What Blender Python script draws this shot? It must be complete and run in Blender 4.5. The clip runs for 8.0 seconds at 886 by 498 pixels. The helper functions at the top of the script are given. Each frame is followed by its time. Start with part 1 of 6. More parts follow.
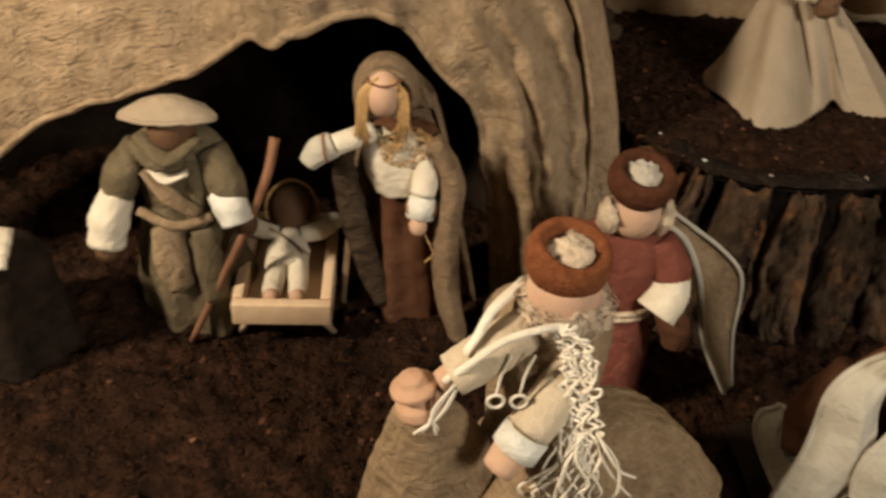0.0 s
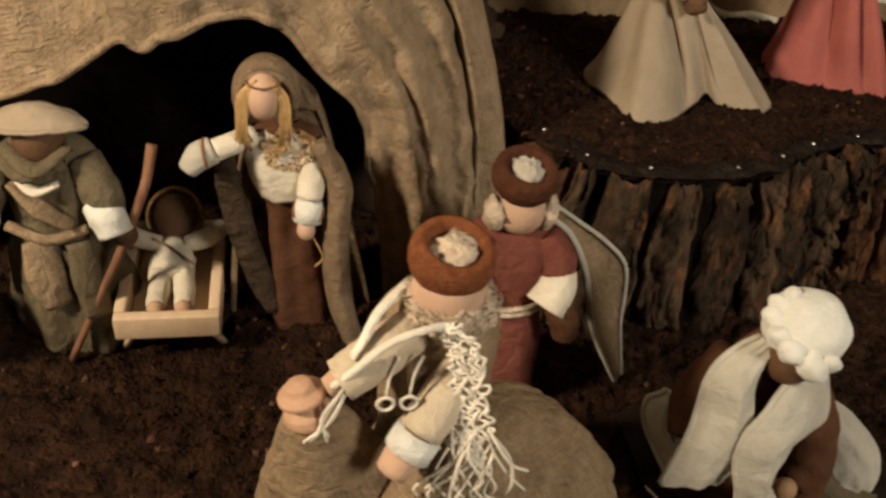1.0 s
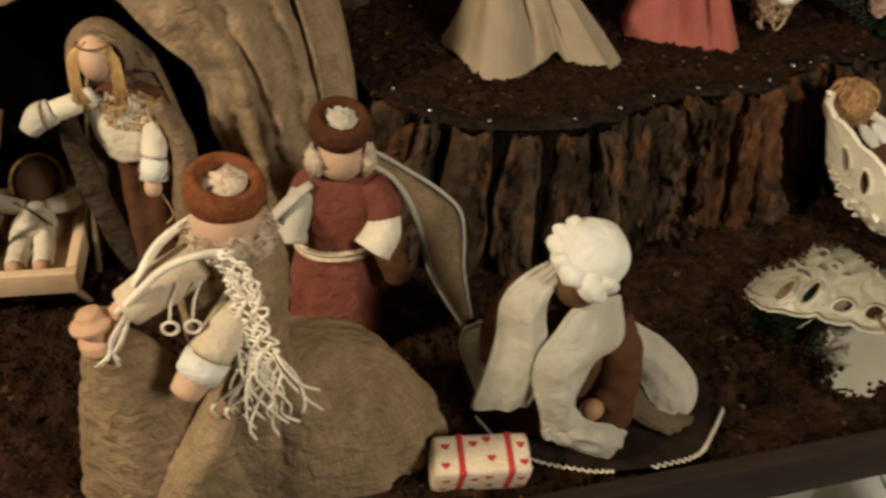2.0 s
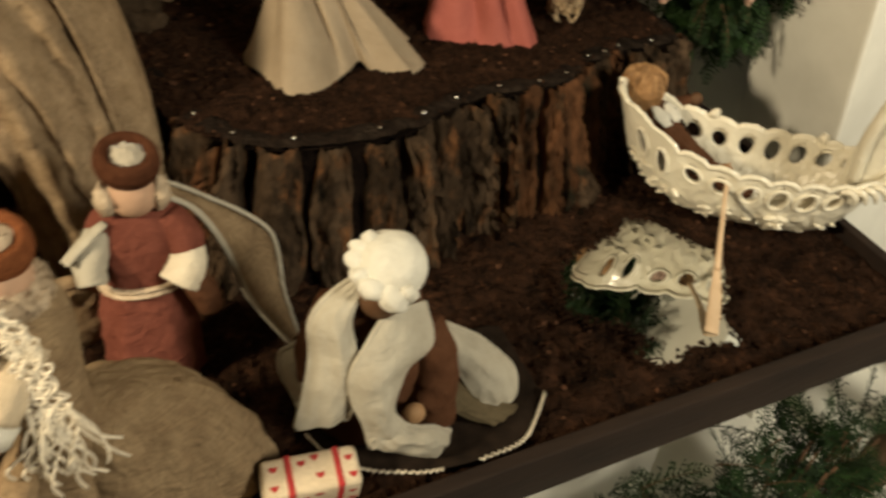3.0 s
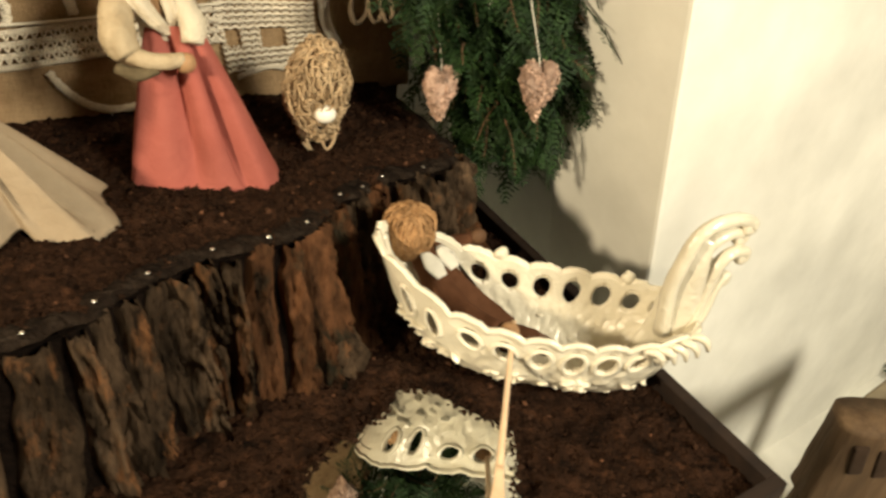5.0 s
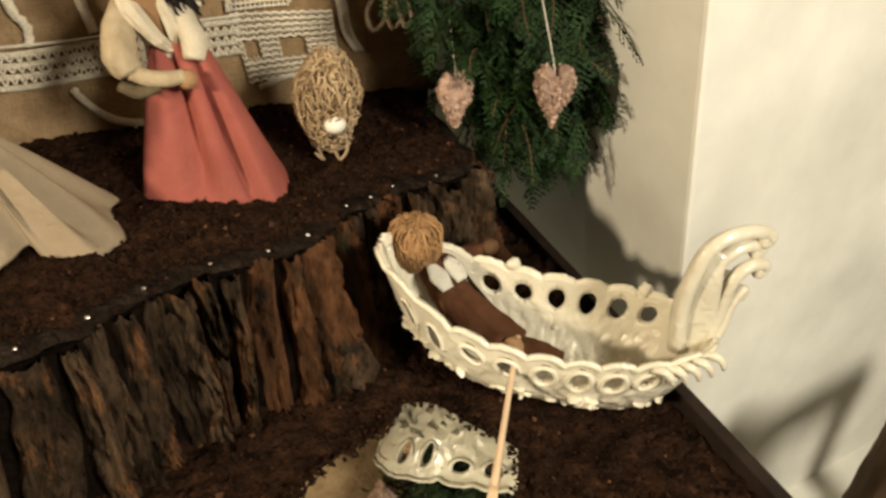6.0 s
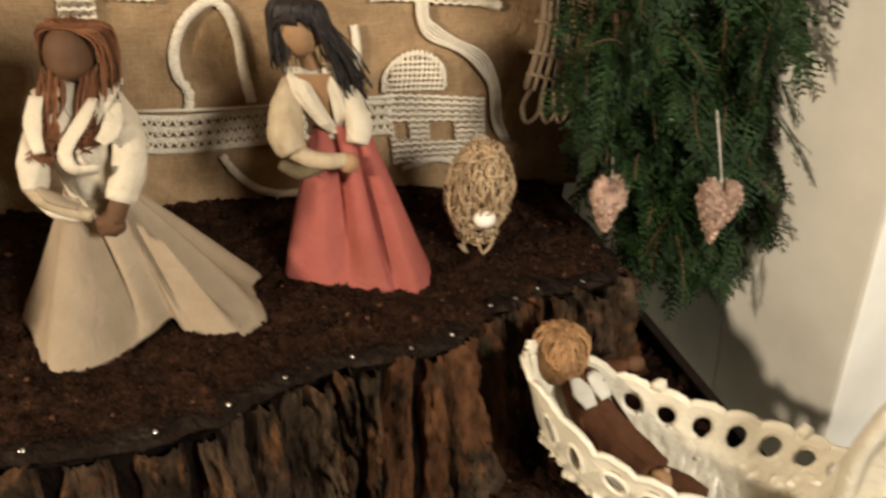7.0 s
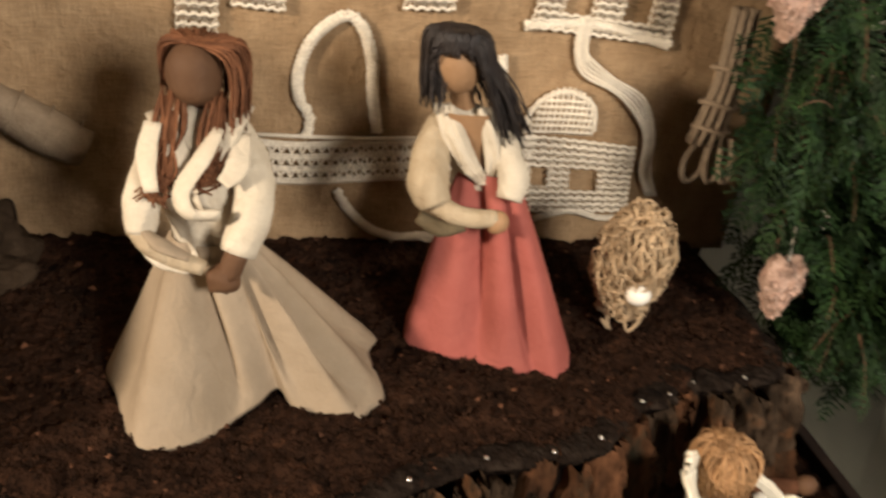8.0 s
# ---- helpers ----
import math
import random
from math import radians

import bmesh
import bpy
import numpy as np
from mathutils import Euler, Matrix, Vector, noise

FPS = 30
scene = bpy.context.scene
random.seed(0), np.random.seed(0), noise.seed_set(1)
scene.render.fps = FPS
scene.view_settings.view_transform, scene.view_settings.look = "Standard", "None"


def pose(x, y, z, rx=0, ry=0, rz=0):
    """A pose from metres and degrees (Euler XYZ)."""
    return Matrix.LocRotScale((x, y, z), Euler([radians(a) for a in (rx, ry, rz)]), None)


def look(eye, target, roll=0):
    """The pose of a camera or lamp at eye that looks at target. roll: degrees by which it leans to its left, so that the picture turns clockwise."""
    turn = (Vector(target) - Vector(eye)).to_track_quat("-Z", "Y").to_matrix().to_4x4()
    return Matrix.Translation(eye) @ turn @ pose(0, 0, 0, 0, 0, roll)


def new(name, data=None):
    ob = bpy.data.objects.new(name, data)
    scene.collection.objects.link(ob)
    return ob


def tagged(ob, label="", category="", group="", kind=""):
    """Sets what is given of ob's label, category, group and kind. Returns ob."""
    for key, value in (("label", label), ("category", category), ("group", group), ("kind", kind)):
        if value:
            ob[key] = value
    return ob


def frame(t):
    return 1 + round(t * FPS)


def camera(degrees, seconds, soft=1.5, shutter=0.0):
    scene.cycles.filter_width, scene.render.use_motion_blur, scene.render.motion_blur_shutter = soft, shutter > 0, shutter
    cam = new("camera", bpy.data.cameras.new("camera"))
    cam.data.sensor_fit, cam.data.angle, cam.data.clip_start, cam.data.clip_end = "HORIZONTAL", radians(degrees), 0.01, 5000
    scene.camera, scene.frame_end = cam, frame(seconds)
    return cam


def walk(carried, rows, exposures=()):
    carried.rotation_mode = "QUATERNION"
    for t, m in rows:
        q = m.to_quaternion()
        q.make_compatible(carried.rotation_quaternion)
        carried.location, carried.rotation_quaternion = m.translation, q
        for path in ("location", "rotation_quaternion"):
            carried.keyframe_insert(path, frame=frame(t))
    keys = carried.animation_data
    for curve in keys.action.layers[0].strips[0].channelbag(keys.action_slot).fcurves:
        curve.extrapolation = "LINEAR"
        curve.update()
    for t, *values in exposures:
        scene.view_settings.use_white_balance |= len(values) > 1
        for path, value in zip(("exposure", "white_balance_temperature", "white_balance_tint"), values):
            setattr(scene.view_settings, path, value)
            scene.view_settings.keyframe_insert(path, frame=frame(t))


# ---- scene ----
cam = camera(55.4, 8.0, soft=2.7, shutter=0.4)
PATH = [
    (0, (0.075, 0.041, 0.522), (0.221, 1.595, -0.729), 4.6),
    (0.5, (0.073, 0.054, 0.516), (0.408, 1.578, -0.736), 5.7),
    (1, (0.085, 0.043, 0.521), (0.459, 1.574, -0.71), 7.4),
    (1.5, (0.147, 0.01, 0.529), (0.463, 1.508, -0.758), 4.6),
    (1.7, (0.167, -0.006, 0.529), (0.513, 1.498, -0.743), 5.1),
    (2.8, (0.212, -0.039, 0.528), (0.862, 1.417, -0.679), 7.9),
    (3, (0.23, -0.035, 0.551), (0.933, 1.377, -0.679), 7.1),
    (3.5, (0.294, 0.021, 0.542), (1.285, 1.305, -0.627), 9.9),
    (4, (0.314, 0.098, 0.523), (1.449, 1.279, -0.625), 10.6),
    (4.5, (0.349, 0.129, 0.53), (1.433, 1.382, -0.589), 10.7),
    (5, (0.45, 0.095, 0.55), (1.393, 1.473, -0.552), 8.1),
    (5.2, (0.484, 0.081, 0.549), (1.39, 1.474, -0.564), 6.5),
    (6.3, (0.532, 0.078, 0.573), (1.215, 1.585, -0.551), 4.3),
    (6.5, (0.517, 0.09, 0.575), (1.182, 1.63, -0.514), 5.4),
    (7, (0.481, 0.151, 0.572), (1.095, 1.748, -0.463), 6.6),
    (7.5, (0.43, 0.226, 0.56), (1.114, 1.805, -0.46), 9.8),
    (8, (0.438, 0.283, 0.549), (0.96, 1.91, -0.49), 10.3),
]
walk(cam, [(t, look(eye, target, roll)) for t, eye, target, roll in PATH],
     exposures=[(0.0, -0.56, 5900, 13), (1.7, -0.66, 6000, 12), (2.8, -0.55, 6250, 6), (3.6, 0.12, 6400, 8), (5.2, 0.20, 6250, 7), (6.3, -0.20, 6050, 10), (8.0, 0.0, 5800, 17)])

# ---- light ----
world = bpy.data.worlds.new("room_air")
scene.world = world
world.use_nodes = True
world.node_tree.nodes["Background"].inputs[0].default_value = (1.0, 0.82, 0.6, 1)
world.node_tree.nodes["Background"].inputs[1].default_value = 0.008


def lamp(name, place, target, size, watts, colour):
    data = bpy.data.lights.new(name, "AREA")
    data.shape, data.size, data.energy, data.color = "DISK", size, watts, colour
    ob = new(name, data)
    ob.matrix_world = look(place, target)
    return ob


lamp("ceiling_lamp", (1.30, -1.00, 1.25), (0.8, 0.6, 0.1), 0.50, 53.0, (1.0, 0.87, 0.66))
lamp("side_lamp", (-0.75, 0.15, 0.80), (0.6, 0.65, 0.1), 0.14, 31.0, (1.0, 0.79, 0.52))


# ---- materials ----
def surf(name, c1, c2, scale=40.0, rough=0.8, bump=0.4, bscale=300.0, weave=0.0, stretch=(1, 1, 1), metal=0.0,
         depth=0.002, coat=0.0, island=0.0, sheen=0.0, weave_bump=0.6, blotch=6.0, crease=0.0, show=0.24):
    m = bpy.data.materials.new(name)
    m.use_nodes = True
    nt = m.node_tree
    N, L = nt.nodes, nt.links
    b = N["Principled BSDF"]
    tc = N.new("ShaderNodeTexCoord")
    mp = N.new("ShaderNodeMapping")
    mp.inputs["Scale"].default_value = stretch
    L.new(tc.outputs["Object"], mp.inputs["Vector"])
    n1 = N.new("ShaderNodeTexNoise")
    n1.inputs["Scale"].default_value, n1.inputs["Detail"].default_value, n1.inputs["Roughness"].default_value = scale, 6.0, 0.65
    L.new(mp.outputs["Vector"], n1.inputs["Vector"])
    ramp = N.new("ShaderNodeValToRGB")
    ramp.color_ramp.elements[0].color, ramp.color_ramp.elements[0].position = (*c1, 1), 0.32
    ramp.color_ramp.elements[1].color, ramp.color_ramp.elements[1].position = (*c2, 1), 0.68
    L.new(n1.outputs["Fac"], ramp.inputs["Fac"])
    n2 = N.new("ShaderNodeTexNoise")
    n2.inputs["Scale"].default_value, n2.inputs["Detail"].default_value = blotch, 3.0
    L.new(tc.outputs["Object"], n2.inputs["Vector"])
    mr = N.new("ShaderNodeMapRange")
    mr.inputs["From Min"].default_value, mr.inputs["From Max"].default_value = 0.3, 0.7
    mr.inputs["To Min"].default_value, mr.inputs["To Max"].default_value = 0.78, 1.12
    L.new(n2.outputs["Fac"], mr.inputs["Value"])
    val = mr.outputs["Result"]
    if island:
        geo = N.new("ShaderNodeNewGeometry")
        oi = N.new("ShaderNodeObjectInfo")
        add = N.new("ShaderNodeMath")
        add.operation = "ADD"
        L.new(geo.outputs["Random Per Island"], add.inputs[0])
        L.new(oi.outputs["Random"], add.inputs[1])
        fr = N.new("ShaderNodeMath")
        fr.operation = "FRACT"
        L.new(add.outputs[0], fr.inputs[0])
        mi = N.new("ShaderNodeMapRange")
        mi.inputs["To Min"].default_value, mi.inputs["To Max"].default_value = 1 - island, 1 + island
        L.new(fr.outputs[0], mi.inputs["Value"])
        mm = N.new("ShaderNodeMath")
        mm.operation = "MULTIPLY"
        L.new(val, mm.inputs[0])
        L.new(mi.outputs["Result"], mm.inputs[1])
        val = mm.outputs[0]
    hs = N.new("ShaderNodeHueSaturation")
    L.new(ramp.outputs["Color"], hs.inputs["Color"])
    L.new(val, hs.inputs["Value"])
    col = hs.outputs["Color"]
    nb = N.new("ShaderNodeTexNoise")
    nb.inputs["Scale"].default_value, nb.inputs["Detail"].default_value = bscale, 4.0
    L.new(mp.outputs["Vector"], nb.inputs["Vector"])
    height = nb.outputs["Fac"]
    if weave:
        outs = []
        for sc in ((weave * 0.35, weave * 3.6, 1), (weave * 3.6, weave * 0.35, 1)):
            mw = N.new("ShaderNodeMapping")
            mw.inputs["Scale"].default_value = sc
            L.new(tc.outputs["UV"], mw.inputs["Vector"])
            w = N.new("ShaderNodeTexNoise")
            w.inputs["Scale"].default_value, w.inputs["Detail"].default_value = 1.0, 2.0
            L.new(mw.outputs["Vector"], w.inputs["Vector"])
            outs.append(w.outputs["Fac"])
        mx = N.new("ShaderNodeMath")
        mx.operation = "ADD"
        L.new(outs[0], mx.inputs[0])
        L.new(outs[1], mx.inputs[1])
        ad = N.new("ShaderNodeMath")
        ad.operation = "MULTIPLY_ADD"
        L.new(mx.outputs[0], ad.inputs[0])
        ad.inputs[1].default_value = weave_bump * 2
        L.new(height, ad.inputs[2])
        height = ad.outputs[0]
        wc = N.new("ShaderNodeMapRange")
        wc.inputs["From Min"].default_value, wc.inputs["From Max"].default_value = 0.7, 1.3
        wc.inputs["To Min"].default_value, wc.inputs["To Max"].default_value = 1 - show, 1 + show
        L.new(mx.outputs[0], wc.inputs["Value"])
        h2 = N.new("ShaderNodeHueSaturation")
        L.new(col, h2.inputs["Color"])
        L.new(wc.outputs["Result"], h2.inputs["Value"])
        col = h2.outputs["Color"]
    L.new(col, b.inputs["Base Color"])
    bp = N.new("ShaderNodeBump")
    bp.inputs["Strength"].default_value, bp.inputs["Distance"].default_value = bump, depth
    L.new(height, bp.inputs["Height"])
    L.new(bp.outputs["Normal"], b.inputs["Normal"])
    if crease:
        nc = N.new("ShaderNodeTexNoise")
        nc.inputs["Scale"].default_value, nc.inputs["Detail"].default_value, nc.inputs["Distortion"].default_value = 75.0, 3.0, 0.8
        L.new(tc.outputs["Object"], nc.inputs["Vector"])
        b2 = N.new("ShaderNodeBump")
        b2.inputs["Strength"].default_value, b2.inputs["Distance"].default_value = 0.75, crease
        L.new(nc.outputs["Fac"], b2.inputs["Height"])
        L.new(bp.outputs["Normal"], b2.inputs["Normal"])
        L.new(b2.outputs["Normal"], b.inputs["Normal"])
    b.inputs["Roughness"].default_value, b.inputs["Metallic"].default_value = rough, metal
    b.inputs["Coat Weight"].default_value = coat
    b.inputs["Coat Roughness"].default_value = 0.06
    b.inputs["Sheen Weight"].default_value = sheen
    b.inputs["Specular IOR Level"].default_value = 0.5 if rough < 0.6 else (0.05 if rough > 0.93 else 0.2)
    return m


# dark brown of the cloak fold; on the mound it stands for shade
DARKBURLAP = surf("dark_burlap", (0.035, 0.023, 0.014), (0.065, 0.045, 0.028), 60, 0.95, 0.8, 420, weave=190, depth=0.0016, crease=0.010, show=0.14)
BURLAP = surf("burlap", (0.21, 0.146, 0.084), (0.33, 0.24, 0.148), 60, 0.95, 0.8, 420, weave=190, depth=0.0016, crease=0.006, show=0.16)
BURLAP_WALL = surf("burlap_wall", (0.255, 0.168, 0.090), (0.36, 0.25, 0.14), 50, 0.95, 0.6, 420, weave=190, depth=0.0012, crease=0.003, show=0.15)
ROBE = surf("brown_robe", (0.19, 0.13, 0.075), (0.27, 0.195, 0.115), 50, 0.95, 0.6, 400, weave=180, depth=0.001, crease=0.006)
HOOD = surf("hood_cloth", (0.14, 0.095, 0.055), (0.22, 0.155, 0.095), 60, 0.95, 0.5, 400, weave=200, depth=0.001, crease=0.006)
GREYCLOTH = surf("grey_cloth", (0.078, 0.060, 0.035), (0.145, 0.115, 0.068), 35, 0.95, 0.4, 500, weave=280, depth=0.001, crease=0.005, show=0.10)
CREAM = surf("cream_cloth", (0.54, 0.475, 0.36), (0.64, 0.575, 0.45), 30, 0.9, 0.25, 500, weave=340, depth=0.0005, crease=0.0035, show=0.06)
LINEN = surf("linen_skirt", (0.290, 0.226, 0.150), (0.350, 0.280, 0.195), 25, 0.85, 0.2, 500, weave=380, depth=0.0004, crease=0.002, show=0.05)
ROSE = surf("rose_skirt", (0.29, 0.080, 0.062), (0.34, 0.103, 0.080), 25, 0.85, 0.2, 500, weave=380, depth=0.0004, crease=0.002, show=0.05)
RUST = surf("rust_felt", (0.125, 0.04, 0.027), (0.17, 0.058, 0.04), 60, 0.95, 0.5, 350, weave=330, depth=0.0008, crease=0.005, show=0.08)
WHITEFELT = surf("white_felt", (0.34, 0.31, 0.245), (0.43, 0.4, 0.325), 40, 0.97, 0.5, 500, depth=0.001, crease=0.003)
GREYFELT = surf("grey_felt", (0.36, 0.32, 0.25), (0.47, 0.42, 0.33), 40, 0.97, 0.5, 500, depth=0.001, sheen=0.3, crease=0.005)
WOOLWHITE = surf("white_wool", (0.54, 0.52, 0.45), (0.64, 0.62, 0.54), 60, 0.95, 0.6, 500, depth=0.001, crease=0.003)
# also colours the sheet that stands for the cave's inner shade
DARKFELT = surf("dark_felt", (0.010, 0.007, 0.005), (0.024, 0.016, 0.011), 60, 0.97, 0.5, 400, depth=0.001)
BROWNFELT = surf("brown_felt", (0.070, 0.030, 0.015), (0.105, 0.049, 0.026), 60, 0.97, 0.5, 400, depth=0.001, crease=0.003)
HATFUR = surf("hat_fur", (0.115, 0.038, 0.015), (0.2, 0.072, 0.028), 200, 0.97, 0.9, 600, depth=0.002)
HATDARK = surf("hat_dark", (0.055, 0.020, 0.010), (0.09, 0.036, 0.018), 200, 0.97, 0.9, 600, depth=0.002)
SKIN = surf("pale_skin", (0.42, 0.26, 0.17), (0.50, 0.33, 0.22), 30, 0.7, 0.2, 300)
TANSKIN = surf("tan_husk_skin", (0.27, 0.155, 0.075), (0.34, 0.205, 0.105), 30, 0.6, 0.2, 300)
HUSK = surf("dry_husk", (0.34, 0.265, 0.165), (0.45, 0.37, 0.25), 90, 0.8, 0.5, 300, stretch=(1, 1, 0.3), depth=0.001, crease=0.004)
BROWNSKIN = surf("brown_skin", (0.085, 0.042, 0.020), (0.12, 0.064, 0.032), 30, 0.7, 0.2, 300)
BEARD = surf("beard_wool", (0.42, 0.32, 0.22), (0.58, 0.47, 0.34), 150, 0.95, 0.9, 500, crease=0.006)
BLOND = surf("straw_hair", (0.30, 0.175, 0.065), (0.46, 0.29, 0.115), 90, 0.7, 0.5, 500, island=0.3)
REDHAIR = surf("red_hair", (0.12, 0.048, 0.021), (0.20, 0.085, 0.037), 90, 0.7, 0.5, 500, island=0.3)
BLACKHAIR = surf("black_hair", (0.01, 0.007, 0.006), (0.022, 0.015, 0.012), 90, 0.55, 0.4, 500, island=0.3)
YARN = surf("lace_yarn", (0.68, 0.61, 0.48), (0.82, 0.75, 0.61), 90, 0.9, 0.6, 700, island=0.12)
RAFFIA = surf("raffia", (0.34, 0.235, 0.13), (0.52, 0.39, 0.24), 60, 0.8, 0.5, 500, island=0.3)
RAFFIAHAIR = surf("raffia_hair", (0.28, 0.155, 0.065), (0.42, 0.25, 0.12), 60, 0.8, 0.5, 500, island=0.3)
SOIL = surf("soil", (0.0055, 0.0033, 0.0021), (0.038, 0.018, 0.0098), 42, 1.0, 1.0, 260, depth=0.006, blotch=18)
CRUMB = surf("soil_crumbs", (0.008, 0.0045, 0.0028), (0.034, 0.0165, 0.009), 150, 0.97, 0.9, 400, island=0.35)
LEAFLITTER = surf("dry_leaf", (0.06, 0.026, 0.012), (0.12, 0.052, 0.024), 100, 0.8, 0.6, 300, island=0.4)
BARK = surf("bark", (0.006, 0.0045, 0.003), (0.08, 0.052, 0.031), 60, 0.95, 1.0, 130, stretch=(1, 1, 0.3), depth=0.008, island=0.35, blotch=9)
BARKRED = surf("inner_bark", (0.016, 0.009, 0.005), (0.125, 0.056, 0.025), 60, 0.95, 1.0, 150, stretch=(1, 1, 0.25), depth=0.006, island=0.3)
# near-black, so the gaps between bark plates read as deep shade
FURROWSHADE = surf("furrow_shade", (0.003, 0.002, 0.0015), (0.01, 0.006, 0.004), 60, 0.95, 1.0, 150, depth=0.005)
EDGING = surf("dark_edging", (0.005, 0.0036, 0.0027), (0.017, 0.011, 0.0075), 90, 0.95, 1.0, 160, depth=0.006)
STEEL = surf("nail_steel", (0.6, 0.58, 0.54), (0.75, 0.72, 0.68), 90, 0.25, 0.1, 300, metal=1.0)
FRAMEWOOD = surf("tray_wood", (0.01, 0.006, 0.0042), (0.024, 0.014, 0.009), 40, 0.8, 0.6, 180, stretch=(0.15, 1, 1), depth=0.0015)
GREYWOOD = surf("grey_wood", (0.13, 0.105, 0.068), (0.22, 0.185, 0.125), 30, 0.85, 0.7, 90, stretch=(0.3, 1, 1), depth=0.003)
PALEWOOD = surf("pale_wood", (0.56, 0.40, 0.25), (0.68, 0.51, 0.34), 60, 0.6, 0.3, 200, stretch=(1, 0.15, 1), depth=0.0008)
STICKWOOD = surf("stick_wood", (0.13, 0.06, 0.03), (0.24, 0.12, 0.065), 90, 0.8, 0.8, 300, stretch=(1, 1, 0.2), depth=0.002)
OLDWOOD = surf("old_wood", (0.055, 0.033, 0.017), (0.135, 0.086, 0.046), 30, 0.75, 0.8, 90, stretch=(1, 1, 0.15), depth=0.004)
# dark brown painted for the shade inside cut openings
CUTSHADE = surf("cut_shade", (0.03, 0.018, 0.010), (0.05, 0.030, 0.018), 60, 0.9, 0.3, 300)
CERAMIC = surf("cream_glaze", (0.74, 0.68, 0.53), (0.82, 0.77, 0.62), 20, 0.28, 0.25, 90, depth=0.0015, coat=0.6, crease=0.003)
MIRROR = surf("mirror", (0.80, 0.82, 0.80), (0.84, 0.86, 0.84), 10, 0.015, 0.0, 100, metal=1.0)
PLASTER = surf("white_plaster", (0.70, 0.69, 0.62), (0.78, 0.77, 0.70), 12, 0.9, 0.35, 60, depth=0.0012, blotch=4)
ROOMWALL = surf("room_wall", (0.45, 0.40, 0.32), (0.52, 0.47, 0.38), 5, 0.9, 0.3, 60)
FLOORBOARD = surf("room_floor", (0.16, 0.10, 0.06), (0.24, 0.15, 0.09), 8, 0.6, 0.3, 60, stretch=(0.2, 1, 1))
GREEN = surf("thuja_green", (0.005, 0.016, 0.004), (0.02, 0.045, 0.01), 60, 0.65, 0.3, 300, island=0.45)
TWIGBROWN = surf("twig", (0.10, 0.055, 0.03), (0.16, 0.09, 0.05), 80, 0.85, 0.5, 300)
CHIP = surf("pink_chip", (0.30, 0.185, 0.135), (0.56, 0.40, 0.31), 140, 0.8, 0.7, 400, island=0.35)
STRING = surf("string", (0.55, 0.52, 0.44), (0.68, 0.65, 0.56), 90, 0.8, 0.4, 500)
EGG = surf("egg_white", (0.78, 0.74, 0.64), (0.84, 0.80, 0.70), 30, 0.55, 0.1, 200)
APPLE = surf("red_apple", (0.28, 0.015, 0.012), (0.42, 0.04, 0.025), 40, 0.3, 0.1, 200)
GIFTCLOTH = surf("gift_cloth", (0.62, 0.50, 0.34), (0.74, 0.62, 0.45), 60, 0.9, 0.5, 500, weave=436)
REDSTITCH = surf("red_stitch", (0.36, 0.03, 0.03), (0.46, 0.05, 0.045), 200, 0.9, 0.6, 600)
DARKCLAY = surf("brown_clay", (0.060, 0.028, 0.016), (0.105, 0.050, 0.028), 40, 0.75, 0.4, 200)
OATCLOTH = surf("oat_cloth", (0.43, 0.345, 0.235), (0.54, 0.45, 0.32), 30, 0.92, 0.3, 500, weave=340, depth=0.0006, crease=0.004, show=0.09)
TERRA = surf("clay_jar", (0.36, 0.21, 0.125), (0.45, 0.28, 0.175), 50, 0.7, 0.3, 200)
GREYROPE = surf("grey_rope", (0.20, 0.15, 0.10), (0.30, 0.235, 0.16), 90, 0.95, 0.7, 500, island=0.2)


# ---- mesh building ----
R = random.Random(7)


def patches(m, colour, scale, low, high, stretch=(1, 1, 1)):
    """Uneven patches of a second colour over a material."""
    N, L = m.node_tree.nodes, m.node_tree.links
    base = N["Principled BSDF"].inputs["Base Color"]
    first = base.links[0].from_socket
    tc, mp, no, mr, mix = (N.new("ShaderNode" + k) for k in ("TexCoord", "Mapping", "TexNoise", "MapRange", "Mix"))
    mp.inputs["Scale"].default_value = stretch
    L.new(tc.outputs["Object"], mp.inputs["Vector"])
    L.new(mp.outputs["Vector"], no.inputs["Vector"])
    no.inputs["Scale"].default_value, no.inputs["Detail"].default_value, no.inputs["Roughness"].default_value = scale, 5.0, 0.7
    L.new(no.outputs["Fac"], mr.inputs["Value"])
    mr.inputs["From Min"].default_value, mr.inputs["From Max"].default_value = low, high
    mix.data_type = "RGBA"
    L.new(mr.outputs["Result"], mix.inputs[0])
    L.new(first, mix.inputs[6])
    mix.inputs[7].default_value = (*colour, 1)
    L.new(mix.outputs[2], base)


patches(BARK, (0.15, 0.068, 0.028), 34, 0.54, 0.68, (1, 1, 0.45))
patches(BARKRED, (0.024, 0.021, 0.013), 40, 0.52, 0.66, (1, 1, 0.4))
patches(SOIL, (0.062, 0.028, 0.014), 70, 0.56, 0.72)
patches(EDGING, (0.030, 0.022, 0.016), 60, 0.5, 0.7)


def nz(x, y, z=0.0):
    return noise.noise(Vector((x, y, z)))


def spline(pts, n=6):
    """A smooth line through the points."""
    p = [Vector(a) for a in pts]
    p = [p[0] * 2 - p[1]] + p + [p[-1] * 2 - p[-2]]
    out = []
    for i in range(1, len(p) - 2):
        a, b, c, d = p[i - 1:i + 3]
        for k in range(n):
            t = k / n
            out.append(0.5 * (2 * b + (c - a) * t + (2 * a - 5 * b + 4 * c - d) * t * t + (3 * b - a - 3 * c + d) * t ** 3))
    out.append(p[-2])
    return out


